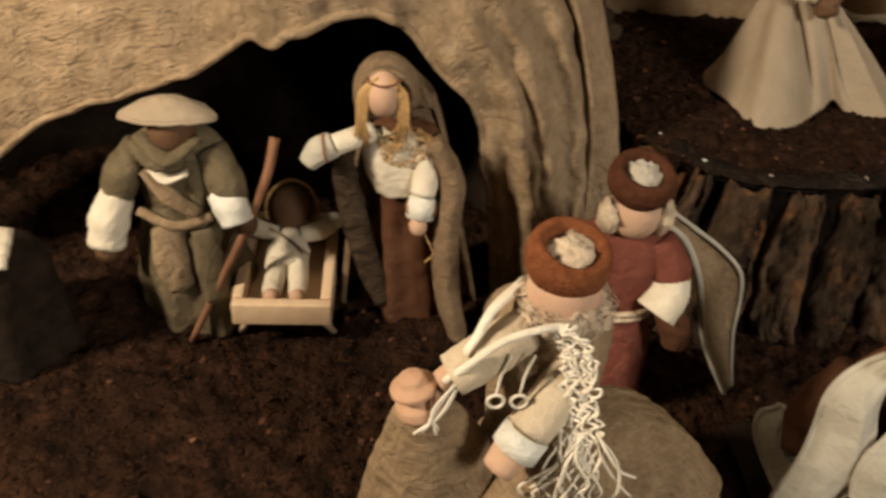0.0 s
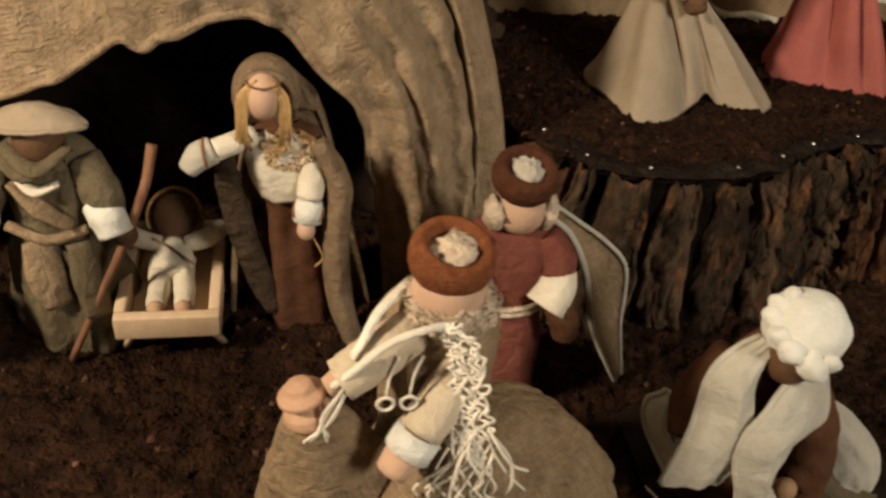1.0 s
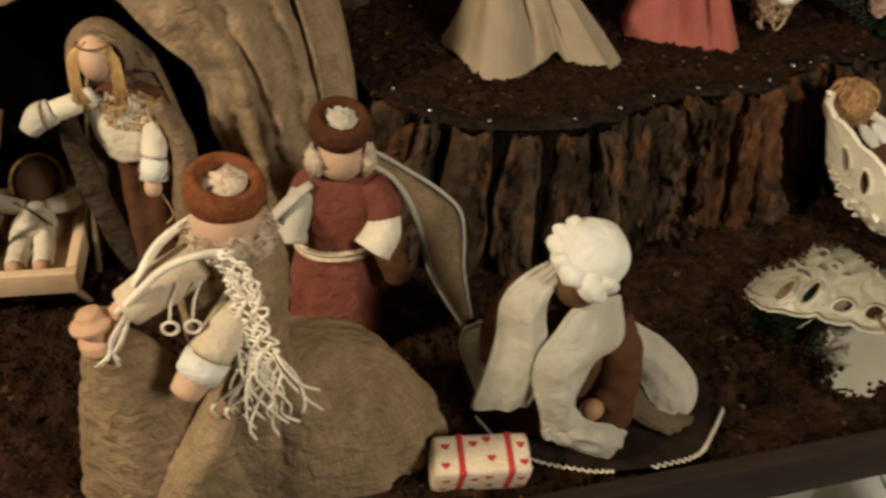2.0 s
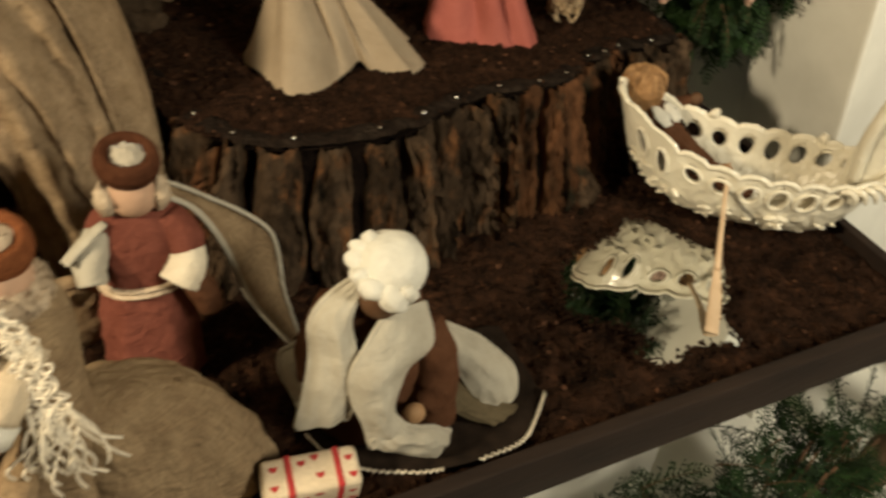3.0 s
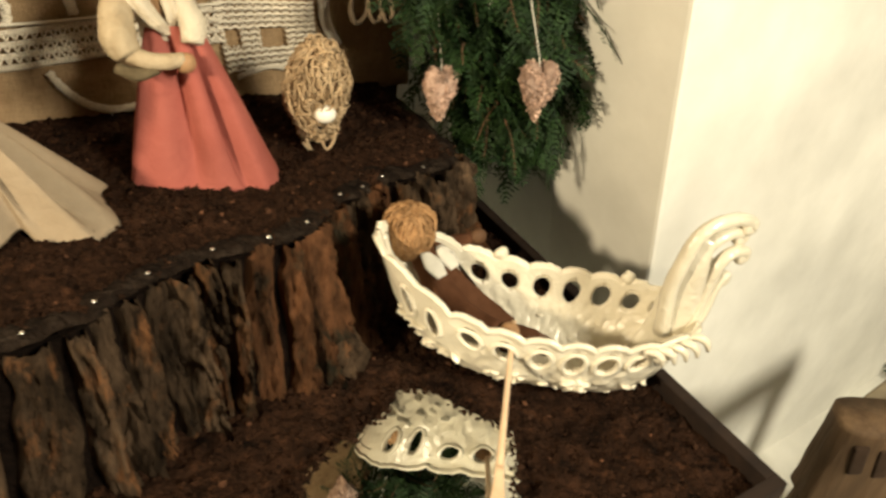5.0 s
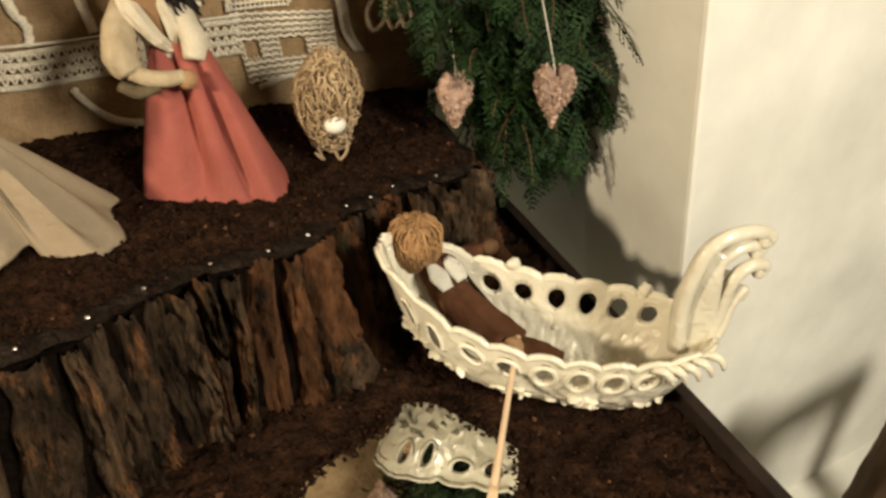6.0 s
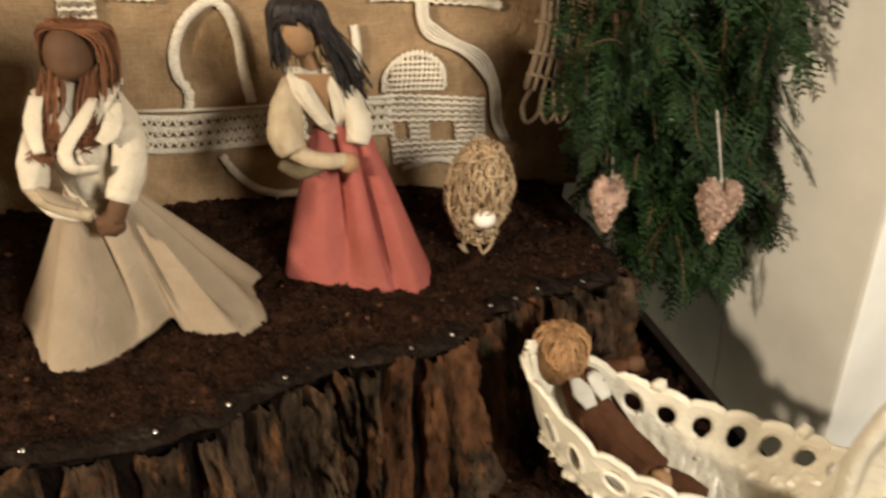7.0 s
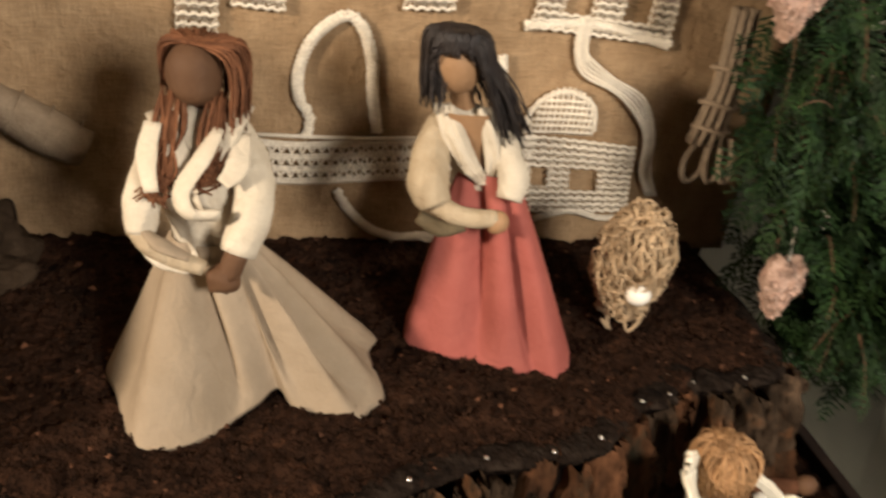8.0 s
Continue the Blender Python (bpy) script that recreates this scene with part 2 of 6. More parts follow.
def lerp_list(vals, t):
    f = t * (len(vals) - 1)
    i = min(int(f), len(vals) - 2)
    return vals[i] + (vals[i + 1] - vals[i]) * (f - i)


class Shape:
    """Collects surfaces of one mesh."""

    def __init__(self):
        self.v, self.f, self.m, self.uv, self.mats = [], [], [], [], []

    def slot(self, mat):
        if mat not in self.mats:
            self.mats.append(mat)
        return self.mats.index(mat)

    def face(self, idx, mat, uvs=None):
        self.f.append(idx)
        self.m.append(self.slot(mat))
        self.uv.append(uvs or [(0, 0)] * len(idx))

    def grid(self, fn, nu, nv, mat, closed=False, su=1.0, sv=1.0):
        """fn(u, v) for u, v in 0..1; su, sv: metres along u and v."""
        base = len(self.v)
        cols = nu if closed else nu + 1
        for j in range(nv + 1):
            for i in range(cols):
                self.v.append(tuple(fn(i / nu, j / nv)))
        for j in range(nv):
            for i in range(nu):
                i2 = (i + 1) % cols
                a, b = base + j * cols + i, base + j * cols + i2
                c, d = base + (j + 1) * cols + i2, base + (j + 1) * cols + i
                u0, u1, v0, v1 = i / nu * su, (i + 1) / nu * su, j / nv * sv, (j + 1) / nv * sv
                self.face([a, b, c, d], mat, [(u0, v0), (u1, v0), (u1, v1), (u0, v1)])
        return base

    def cap(self, ring, mat, flip=False):
        self.face(list(reversed(ring)) if flip else list(ring), mat)

    def tube(self, pts, radii, mat, n=8, smooth=4, flat=1.0, up=(0, 0, 1), caps=True):
        """A round or flattened tube along a line. radii: one number or a list spread along it."""
        if n >= 12:
            n, smooth = n + 10, max(smooth, 6) if smooth > 1 else smooth
        line = spline(pts, smooth) if smooth > 1 and len(pts) > 1 else [Vector(p) for p in pts]
        radii = radii if isinstance(radii, (list, tuple)) else [radii, radii]
        base, side = len(self.v), None
        length = sum((line[i + 1] - line[i]).length for i in range(len(line) - 1))
        for k, p in enumerate(line):
            t = (line[min(k + 1, len(line) - 1)] - line[max(k - 1, 0)]).normalized()
            if side is None:
                side = t.cross(Vector(up))
                if side.length < 0.1:
                    side = t.cross(Vector((0, 1, 0.1)))
            side = (side - t * side.dot(t)).normalized()
            other = t.cross(side)
            r = lerp_list(radii, k / (len(line) - 1))
            loose = 0.10 if n >= 12 and mat is not CERAMIC else 0.0
            for i in range(n):
                a = 2 * math.pi * i / n
                k2 = 1.0
                if loose:
                    q = p + side * (math.cos(a) * r) + other * (math.sin(a) * r)
                    k2 += loose * nz(q.x * 75, q.y * 75, q.z * 75) + loose * 0.7 * nz(q.x * 170, q.y * 170, q.z * 170)
                self.v.append(tuple(p + side * (math.cos(a) * r * k2) + other * (math.sin(a) * r * flat * k2)))
        rr = max(radii)
        for k in range(len(line) - 1):
            for i in range(n):
                i2 = (i + 1) % n
                u0, u1 = i / n * rr * 6.3, (i + 1) / n * rr * 6.3
                v0, v1 = k / len(line) * length, (k + 1) / len(line) * length
                self.face([base + k * n + i, base + k * n + i2, base + (k + 1) * n + i2, base + (k + 1) * n + i], mat,
                          [(u0, v0), (u1, v0), (u1, v1), (u0, v1)])
        if caps:
            self.cap(range(base, base + n), mat, True)
            e = base + (len(line) - 1) * n
            self.cap(range(e, e + n), mat)

    def ell(self, centre, r, mat, turn=(0, 0, 0), nu=18, nv=10, rough=0.0, freq=40.0):
        m = pose(*centre, *turn)

        def fn(u, v):
            a, b = 2 * math.pi * u, math.pi * (v - 0.5)
            q = Vector((math.cos(a) * math.cos(b), math.sin(a) * math.cos(b), math.sin(b)))
            k = 1.0
            if rough:
                k += rough * nz(centre[0] * 90 + q.x * freq * r[0], centre[1] * 90 + q.y * freq * r[1], centre[2] * 90 + q.z * freq * r[2])
            return m @ Vector((q.x * r[0] * k, q.y * r[1] * k, q.z * r[2] * k))
        self.grid(fn, nu, nv, mat, True, 6.3 * r[0], 3.1 * r[2])

    def lathe(self, rings, mat, n=48, pleat=0.0, count=8, phase=0.0, wild=0.0, thick=0.0015, shift=0.0, fine=0.0, fcount=11, swing=0.0):
        """rings: (x, y, z, rx, ry) from the top down, with pleats that grow towards the hem; the hem folds in."""
        rr = spline([Vector((a, b, c)) for a, b, c, _, _ in rings], 5)
        rad = spline([Vector((d, e, 0)) for _, _, _, d, e in rings], 5)
        k_all = len(rr) - 1

        def at(u, t, inset):
            f = t * k_all
            i = min(int(f), k_all - 1)
            c, r = rr[i].lerp(rr[i + 1], f - i), rad[i].lerp(rad[i + 1], f - i)
            a = 2 * math.pi * u
            w = math.cos(count * a + phase + wild * 2.4 * nz(math.cos(a) * 1.5, math.sin(a) * 1.5, t * 1.2 + phase))
            g = 1 + pleat * (0.25 + 0.75 * t) * w + wild * 0.12 * t * nz(math.cos(a) * 2 + 5, math.sin(a) * 2, phase)
            z = c.z + shift * t ** 3 * (0.5 - 0.5 * w) ** 1.5
            if fine:
                a2 = a + 0.22 * nz(math.cos(a) * 2.2, math.sin(a) * 2.2, 4 + phase) + swing * t
                g += fine * (abs(math.sin(fcount * a2 / 2)) ** 0.55 - 0.62) * (0.25 + 0.75 * math.sin(math.pi * min(1, t * 0.80 + 0.12)))
            g += 0.035 * nz(math.cos(a) * r.x * 70, math.sin(a) * r.y * 70, c.z * 60 + 7) + 0.03 * nz(math.cos(a) * r.x * 160, math.sin(a) * r.y * 160, c.z * 130)
            return Vector((c.x + math.cos(a) * (r.x * g - inset), c.y + math.sin(a) * (r.y * g - inset), z))
        nv = k_all * 2
        size = max(r.x for r in rad)

        def fn(u, v):
            t = v * 1.35
            return at(u, t, 0.0) if t <= 1 else at(u, 1 - (t - 1) * 1.0, thick)
        self.grid(fn, n, int(nv * 1.35), mat, True, 6.3 * size, (rr[0] - rr[-1]).length * 1.35)

    def box(self, m, size, mat, bevel=0.0015):
        bm = bmesh.new()
        bmesh.ops.create_cube(bm, size=1.0)
        for v in bm.verts:
            v.co = Vector((v.co.x * size[0], v.co.y * size[1], v.co.z * size[2]))
        if bevel:
            bmesh.ops.bevel(bm, geom=list(bm.edges), offset=bevel, segments=2, affect="EDGES", profile=0.6)
        base = len(self.v)
        bm.verts.index_update()
        for v in bm.verts:
            self.v.append(tuple(m @ v.co))
        for f in bm.faces:
            self.face([base + v.index for v in f.verts], mat, [(l.vert.co.x + l.vert.co.y, l.vert.co.z + l.vert.co.y) for l in f.loops])
        bm.free()

    def build(self, name, parent=None, label="", category="", group="", kind="", smooth=True):
        me = bpy.data.meshes.new(name)
        me.from_pydata(self.v, [], self.f)
        for m in self.mats:
            me.materials.append(m)
        me.polygons.foreach_set("material_index", self.m)
        me.polygons.foreach_set("use_smooth", [smooth] * len(self.f))
        layer = me.uv_layers.new(name="UVMap")
        flat = [c for face in self.uv for pair in face for c in pair]
        layer.data.foreach_set("uv", flat)
        me.update()
        ob = new(name, me)
        if parent is not None:
            ob.parent = parent
        return tagged(ob, label, category, group, kind)


def holder(name, label, category, group="", kind=""):
    ob = new(name)
    ob.empty_display_size = 0.02
    return tagged(ob, label, category, group, kind)


def piece(name, parent, fill, label="", smooth=True, kind=""):
    s = Shape()
    fill(s)
    return s.build(name, parent, label, kind=kind, smooth=smooth)


# ---- the room and the niche ----
def slab(name, lo, hi, mat, label, category="wall", bevel=0.004, turn=0.0, pivot=(0, 0), lean=0.0):
    s = Shape()
    c = [(a + b) / 2 for a, b in zip(lo, hi)]
    m = pose(pivot[0], pivot[1], 0, 0, 0, turn) @ pose(-pivot[0], -pivot[1], 0) @ pose(*c)
    s.box(m, [b - a for a, b in zip(lo, hi)], mat, bevel)
    if lean:
        s.v = [(x - lean * (z - 0.07), y, z) for x, y, z in s.v]
    return s.build(name, None, label, category, "", "structure", smooth=False)


NX, NY = 1.068, 0.602          # the plastered corner where the niche ends
slab("wall_niche_side", (NX + 0.003, NY + 0.10, -0.9), (NX + 0.25, 1.05, 1.6), PLASTER, "white plastered side wall of the niche", bevel=0.0, lean=0.17)
slab("wall_pillar", (NX, NY, -0.9), (1.99, NY + 0.16, 1.6), PLASTER, "white plastered pillar beside the niche", bevel=0.005, turn=7.0, pivot=(NX, NY), lean=0.17)
slab("wall_niche_back", (-1.2, 1.05, -0.9), (NX + 0.25, 1.15, 1.6), PLASTER, "plastered back wall behind the burlap", bevel=0.0)
slab("wall_niche_left", (-1.2, 0.4, -0.9), (-1.0, 1.05, 1.6), PLASTER, "plastered left wall of the niche", bevel=0.0)
slab("ledge", (-1.2, -0.1, -0.65), (2.9, 1.05, -0.50), PLASTER, "white plastered ledge under the tray", "ledge", bevel=0.01)
slab("plinth", (-0.85, 0.50, -0.50), (0.86, 1.0, -0.028), PLASTER, "white plinth that carries the tray", "plinth", bevel=0.004)
slab("floor", (-2.6, -3.2, -1.0), (3.6, 2.2, -0.9), FLOORBOARD, "dark wooden room floor", "floor", bevel=0.0)
slab("ceiling", (-2.6, -3.2, 2.1), (3.6, 2.2, 2.2), ROOMWALL, "plain room ceiling", "ceiling", bevel=0.0)
slab("wall_south", (-2.6, -3.3, -0.9), (3.6, -3.2, 2.1), ROOMWALL, "plain room wall", bevel=0.0)
slab("wall_west", (-2.7, -3.2, -0.9), (-2.6, 2.2, 2.1), ROOMWALL, "plain room wall", bevel=0.0)
slab("wall_east", (3.6, -3.2, -0.9), (3.7, 2.2, 2.1), ROOMWALL, "plain room wall", bevel=0.0)
slab("wall_north", (-2.6, 2.2, -0.9), (3.6, 2.3, 2.1), ROOMWALL, "plain room wall", bevel=0.0)

# ---- the tray with its soil ----
TX0, TX1, TY0, TY1 = -0.80, 0.978, 0.335, 0.985


def front(x):
    """The inner front edge of the tray, which runs slightly askew."""
    return TY0 + 0.075 * (x - TX1) + 0.010


def soil_height(x, y):
    h = 0.019 - 0.020 * math.exp(-((x + 0.02) ** 2 + (y - 0.60) ** 2) / 0.012)
    return h + 0.005 * nz(x * 22, y * 22, 3) + 0.0055 * nz(x * 75, y * 75, 9) + 0.0035 * nz(x * 170, y * 170, 1)


tray = holder("tray", "shallow dark-stained wooden tray filled with soil", "tray")


def rim(lo, hi):
    def fill(s):
        c = [(a + b) / 2 for a, b in zip(lo, hi)]
        s.box(pose(*c), [b - a for a, b in zip(lo, hi)], FRAMEWOOD, 0.0016)
    return fill


def front_rim(s):
    rim((TX0 - 0.013, TY0 - 0.013, -0.012), (TX1 + 0.013, TY0, 0.036))(s)
    s.v = [(x, y - TY0 + front(x), z) for x, y, z in s.v]


piece("front_rim", tray, front_rim)
piece("back_rim", tray, rim((TX0 - 0.013, TY1, -0.012), (TX1 + 0.013, TY1 + 0.013, 0.036)))
piece("side_rim", tray, rim((TX1, TY0, -0.012), (TX1 + 0.013, TY1, 0.0355)))
piece("side_rim", tray, rim((TX0 - 0.013, TY0, -0.012), (TX0, TY1, 0.0355)))
piece("tray_bottom", tray, rim((TX0, TY0, -0.026), (TX1, TY1, -0.012)))

# the mirror that stands for water
POND = spline([(0.623, 0.483, 0), (0.608, 0.457, 0), (0.624, 0.428, 0), (0.652, 0.414, 0), (0.656, 0.392, 0), (0.642, 0.380, 0), (0.662, 0.359, 0), (0.689, 0.364, 0),
               (0.712, 0.369, 0), (0.750, 0.363, 0), (0.755, 0.398, 0), (0.780, 0.422, 0), (0.802, 0.458, 0), (0.814, 0.487, 0), (0.795, 0.515, 0), (0.772, 0.556, 0),
               (0.742, 0.567, 0), (0.722, 0.547, 0), (0.684, 0.536, 0), (0.648, 0.520, 0), (0.626, 0.503, 0), (0.623, 0.483, 0)], 6)[:-1]
POND_Z = 0.0255
s = Shape()
ring = []
for z in (POND_Z, POND_Z - 0.004):
    base = len(s.v)
    for p in POND:
        w = 1 + 0.02 * nz(p.x * 80, p.y * 80)
        s.v.append(((p.x - 0.71) * w + 0.71, (p.y - 0.48) * w + 0.48, z))
    ring.append(list(range(base, base + len(POND))))
s.cap(ring[0], MIRROR)
for i in range(len(POND)):
    j = (i + 1) % len(POND)
    s.face([ring[1][i], ring[1][j], ring[0][j], ring[0][i]], MIRROR)
s.build("mirror_pond", None, "mirror lying in the soil as a pond", "mirror", smooth=False)


def in_pond(x, y):
    inside = False
    for i, a in enumerate(POND):
        b = POND[i - 1]
        if (a.y > y) != (b.y > y) and x < (b.x - a.x) * (y - a.y) / (b.y - a.y) + a.x:
            inside = not inside
    return inside


s = Shape()


def bed(u, v):
    x = TX0 + u * (TX1 - TX0)
    y = front(x) + v * (TY1 - front(x))
    z = soil_height(x, y)
    return (x, y, min(z, POND_Z - 0.003) if 0.6 < x < 0.83 and 0.35 < y < 0.58 and in_pond(x, y) else z)


s.grid(bed, 620, 230, SOIL)
s.build("soil_bed", None, "dark brown crumbly potting soil filling the tray", "soil", "", "stuff")

# ---- the stump stage ----
RIM = spline([(0.262, 0.93, 0), (0.270, 0.80, 0), (0.284, 0.700, 0), (0.303, 0.646, 0), (0.335, 0.600, 0), (0.397, 0.580, 0), (0.488, 0.587, 0), (0.530, 0.609, 0),
              (0.584, 0.632, 0), (0.640, 0.637, 0), (0.684, 0.643, 0), (0.735, 0.680, 0), (0.766, 0.690, 0), (0.776, 0.712, 0), (0.792, 0.701, 0), (0.852, 0.707, 0),
              (0.882, 0.728, 0), (0.890, 0.79, 0), (0.885, 0.93, 0)], 10)
TOP = 0.158


def flare(p, i, d):
    a, b = RIM[max(i - 1, 0)], RIM[min(i + 1, len(RIM) - 1)]
    t = (b - a).normalized()
    return Vector((p.x + t.y * d, p.y - t.x * d, 0))


stump = holder("stump", "flat slab of tree stump with thick furrowed bark", "stump")


# solid core behind the plates, its colour holding the shade of the furrows
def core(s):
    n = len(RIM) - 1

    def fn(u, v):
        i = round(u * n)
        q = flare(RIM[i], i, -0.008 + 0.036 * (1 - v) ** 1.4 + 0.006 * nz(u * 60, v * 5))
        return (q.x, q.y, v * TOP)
    s.grid(fn, n, 8, FURROWSHADE)
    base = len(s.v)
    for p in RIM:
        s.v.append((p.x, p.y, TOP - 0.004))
    s.cap(range(base, base + len(RIM)), FURROWSHADE)


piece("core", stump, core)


def edging(s):
    n = len(RIM) - 1

    def fn(u, v):
        i = round(u * n)
        a = v * 2 * math.pi
        wide = 0.0115 + 0.006 * nz(u * 40, 2) + 0.003 * nz(u * 110, 7)
        q = flare(RIM[i], i, -0.010 + math.cos(a) * wide)
        return (q.x, q.y, TOP + 0.001 + 0.004 * math.sin(a) + 0.003 * nz(u * 50, 5) + 0.0025 * nz(u * 160, v * 3))
    s.grid(fn, n, 8, EDGING)


piece("edging", stump, edging, "dark wavy edging strip round the top")


def nail(i):
    def fill(s):
        q = flare(RIM[i], i, -0.006)
        s.ell((q.x, q.y, TOP + 0.0055 + 0.003 * nz(i / (len(RIM) - 1) * 50, 5)), (0.0022, 0.0022, 0.0012), STEEL, nu=8, nv=5)
    return fill


for i in range(30, 150, 9):
    piece("nail", stump, nail(i), "small shiny nail head")


def bark_plate(i0, i1, z0, z1, mat, seed, proud):
    """One thick plate of bark between two places along the rim."""
    def fill(s):
        nv = max(8, int((z1 - z0) / 0.0035))
        nu = 14

        def at(u, v):
            z = z0 + (z1 - z0) * v
            wob = 1.2 * nz(seed, z * 11) + 0.45 * nz(seed + 5, z * 38)
            wide = 1 - 0.20 * abs(2 * v - 1) ** 3 + 0.26 * nz(seed + 9, z * 24)
            f = min(max((i0 + i1) / 2 + (i1 - i0) * (u - 0.5) * wide * 0.92 + wob * 0.9, 0), len(RIM) - 1.001)
            i = int(f)
            p = RIM[i].lerp(RIM[i + 1], f - i)
            edge = (max(0.0, math.sin(math.pi * u)) ** 0.38) * (max(0.0, math.sin(math.pi * (0.03 + 0.94 * v))) ** 0.16)
            d = -0.012 + 0.036 * max(0.0, 1 - z / TOP) ** 1.4
            d += proud * edge * (0.95 + 0.50 * nz(seed + u * 4, z * 13, 3) + 0.8 * (0.25 - abs(nz(seed + u * 9, z * 20, 8))) + 0.42 * nz(seed + u * 18, z * 60, 5) + 0.20 * nz(seed + u * 30, z * 170, 6)) + 0.002
            q = flare(p, i, d)
            return (q.x, q.y, z + 0.006 * nz(seed + u * 4, v * 2))
        s.grid(at, nu, nv, mat, False, 0.02, z1 - z0)
    return fill


i, seed = 22, 0.0
while i < 168:
    w = R.choice((3, 4, 5, 7, 8)) if i < 100 else R.choice((3, 4, 6, 7))
    seed += 3.7
    cuts = [0.002 + R.uniform(0, 0.006)] + ([R.uniform(0.04, 0.12)] if R.random() < 0.16 else []) + [TOP - 0.004 - R.uniform(0, 0.010)]
    for a, b in zip(cuts, cuts[1:]):
        seed += 1.3
        red = R.random() < (0.05 if i < 80 else (0.25 if i < 104 else 0.45))
        piece("bark_plate", stump, bark_plate(i - 0.2, i + w - 0.4, a - 0.003, b + 0.008, BARKRED if red else BARK, seed, R.uniform(0.014, 0.034)))
        if R.random() < 0.40:
            c = R.uniform(i, i + w)
            h = R.uniform(0.03, 0.09)
            z = R.uniform(a, max(a + 0.001, b - h))
            piece("bark_plate", stump, bark_plate(c - 1.2, c + 1.2, z, z + h, BARKRED if i > 80 and R.random() < 0.5 else BARK, seed + 0.7, R.uniform(0.020, 0.029)))
    i += w

s = Shape()
xs, xe, ys, ye = 0.27, 0.885, 0.575, 0.95


def stage_edge(x):
    return min((p.y for p in RIM if abs(p.x - x) < 0.02), default=0.9)


def stage_fn(u, v):
    x = xs + 0.005 + u * (xe - xs - 0.012)
    y0 = stage_edge(x) + 0.012
    y = y0 + v * (ye - y0)
    return (x, y, TOP + 0.001 + 0.006 * min(1, v * 8) + 0.004 * nz(x * 30, y * 30, 4) + 0.004 * nz(x * 85, y * 85, 2) + 0.0025 * nz(x * 180, y * 180, 6))


s.grid(stage_fn, 260, 150, SOIL)
s.build("stage_soil", None, "dark soil spread over the stump top", "soil", "", "stuff")


def crumbs(name, label, count, spread, mat, sizes):
    s = Shape()
    for _ in range(count):
        got = spread()
        if not got:
            continue
        x, y, z = got
        r = R.uniform(*sizes) * (1.8 if R.random() < 0.06 else 1)
        turn = Euler((R.uniform(0, 6), R.uniform(0, 6), R.uniform(0, 6))).to_matrix()
        base = len(s.v)
        for q in ((1, 0, 0), (-1, 0, 0), (0, 0.8, 0), (0, -0.8, 0), (0, 0, 0.7), (0, 0, -0.7)):
            w = turn @ (Vector(q) * r * R.uniform(0.6, 1.3))
            s.v.append((x + w.x, y + w.y, z + w.z * 0.8))
        for a, b, c in ((0, 2, 4), (2, 1, 4), (1, 3, 4), (3, 0, 4), (2, 0, 5), (1, 2, 5), (3, 1, 5), (0, 3, 5)):
            s.face([base + a, base + b, base + c], mat)
    return s.build(name, None, label, "soil", "", "stuff", smooth=False)


def on_bed():
    x = R.uniform(-0.45, TX1 - 0.004)
    y = R.uniform(front(x) + 0.003, 0.80)
    if in_pond(x, y) and R.random() < 0.995:
        return None
    return x, y, soil_height(x, y) + 0.0005


def round_pond():
    p = R.choice(POND)
    return p.x + R.gauss(0, 0.0035), p.y + R.gauss(0, 0.0035), POND_Z + R.uniform(-0.002, 0.001)


def on_stage():
    p = stage_fn(R.random(), R.random() ** 1.4)
    return p[0], p[1], p[2] + 0.0005


crumbs("soil_crumbs", "loose crumbs of dark soil", 13000, on_bed, CRUMB, (0.0010, 0.0034))
crumbs("pond_edge_crumbs", "soil crumbs along the mirror's edge", 1500, round_pond, CRUMB, (0.0012, 0.0034))
crumbs("stage_crumbs", "loose soil crumbs on the stump", 7000, on_stage, CRUMB, (0.0010, 0.0032))
crumbs("bark_chips", "reddish dry bark chips on the soil", 240, on_bed, LEAFLITTER, (0.0022, 0.0050))
crumbs("stage_chips", "reddish dry chips on the stump soil", 160, on_stage, LEAFLITTER, (0.0016, 0.0036))

# ---- the burlap backdrop ----
BACK = 0.912


def backdrop_fn(u, v):
    x = 0.02 + u * 0.90
    low = 0.158 + 0.014 * nz(x * 18, 1) - 0.03 * max(0, 0.5 - x)
    z = low + v * (0.72 - low)
    y = BACK + 0.006 * nz(x * 8, z * 8, 5) + 0.010 * nz(x * 3, z * 2, 8) * (1 - v) - 0.012 * (1 - v) ** 4
    return (x, y, z)


def backdrop_y(x, z):
    low = 0.158 + 0.014 * nz(x * 18, 1) - 0.03 * max(0, 0.5 - x)
    v = min(1.0, max(0.0, (z - low) / (0.72 - low)))
    return backdrop_fn((x - 0.02) / 0.90, v)[1] - 0.004


s = Shape()
s.grid(backdrop_fn, 120, 60, BURLAP_WALL, False, 0.9, 0.56)
backdrop = s.build("burlap_backdrop", None, "tan burlap cloth hung as a backdrop", "cloth")
backdrop.modifiers.new("thickness", "SOLIDIFY").thickness = 0.002
slab("backing_board", (-0.2, 0.945, -0.03), (0.93, 0.965, 0.75), FRAMEWOOD, "board behind the burlap backdrop", "board", bevel=0.0)


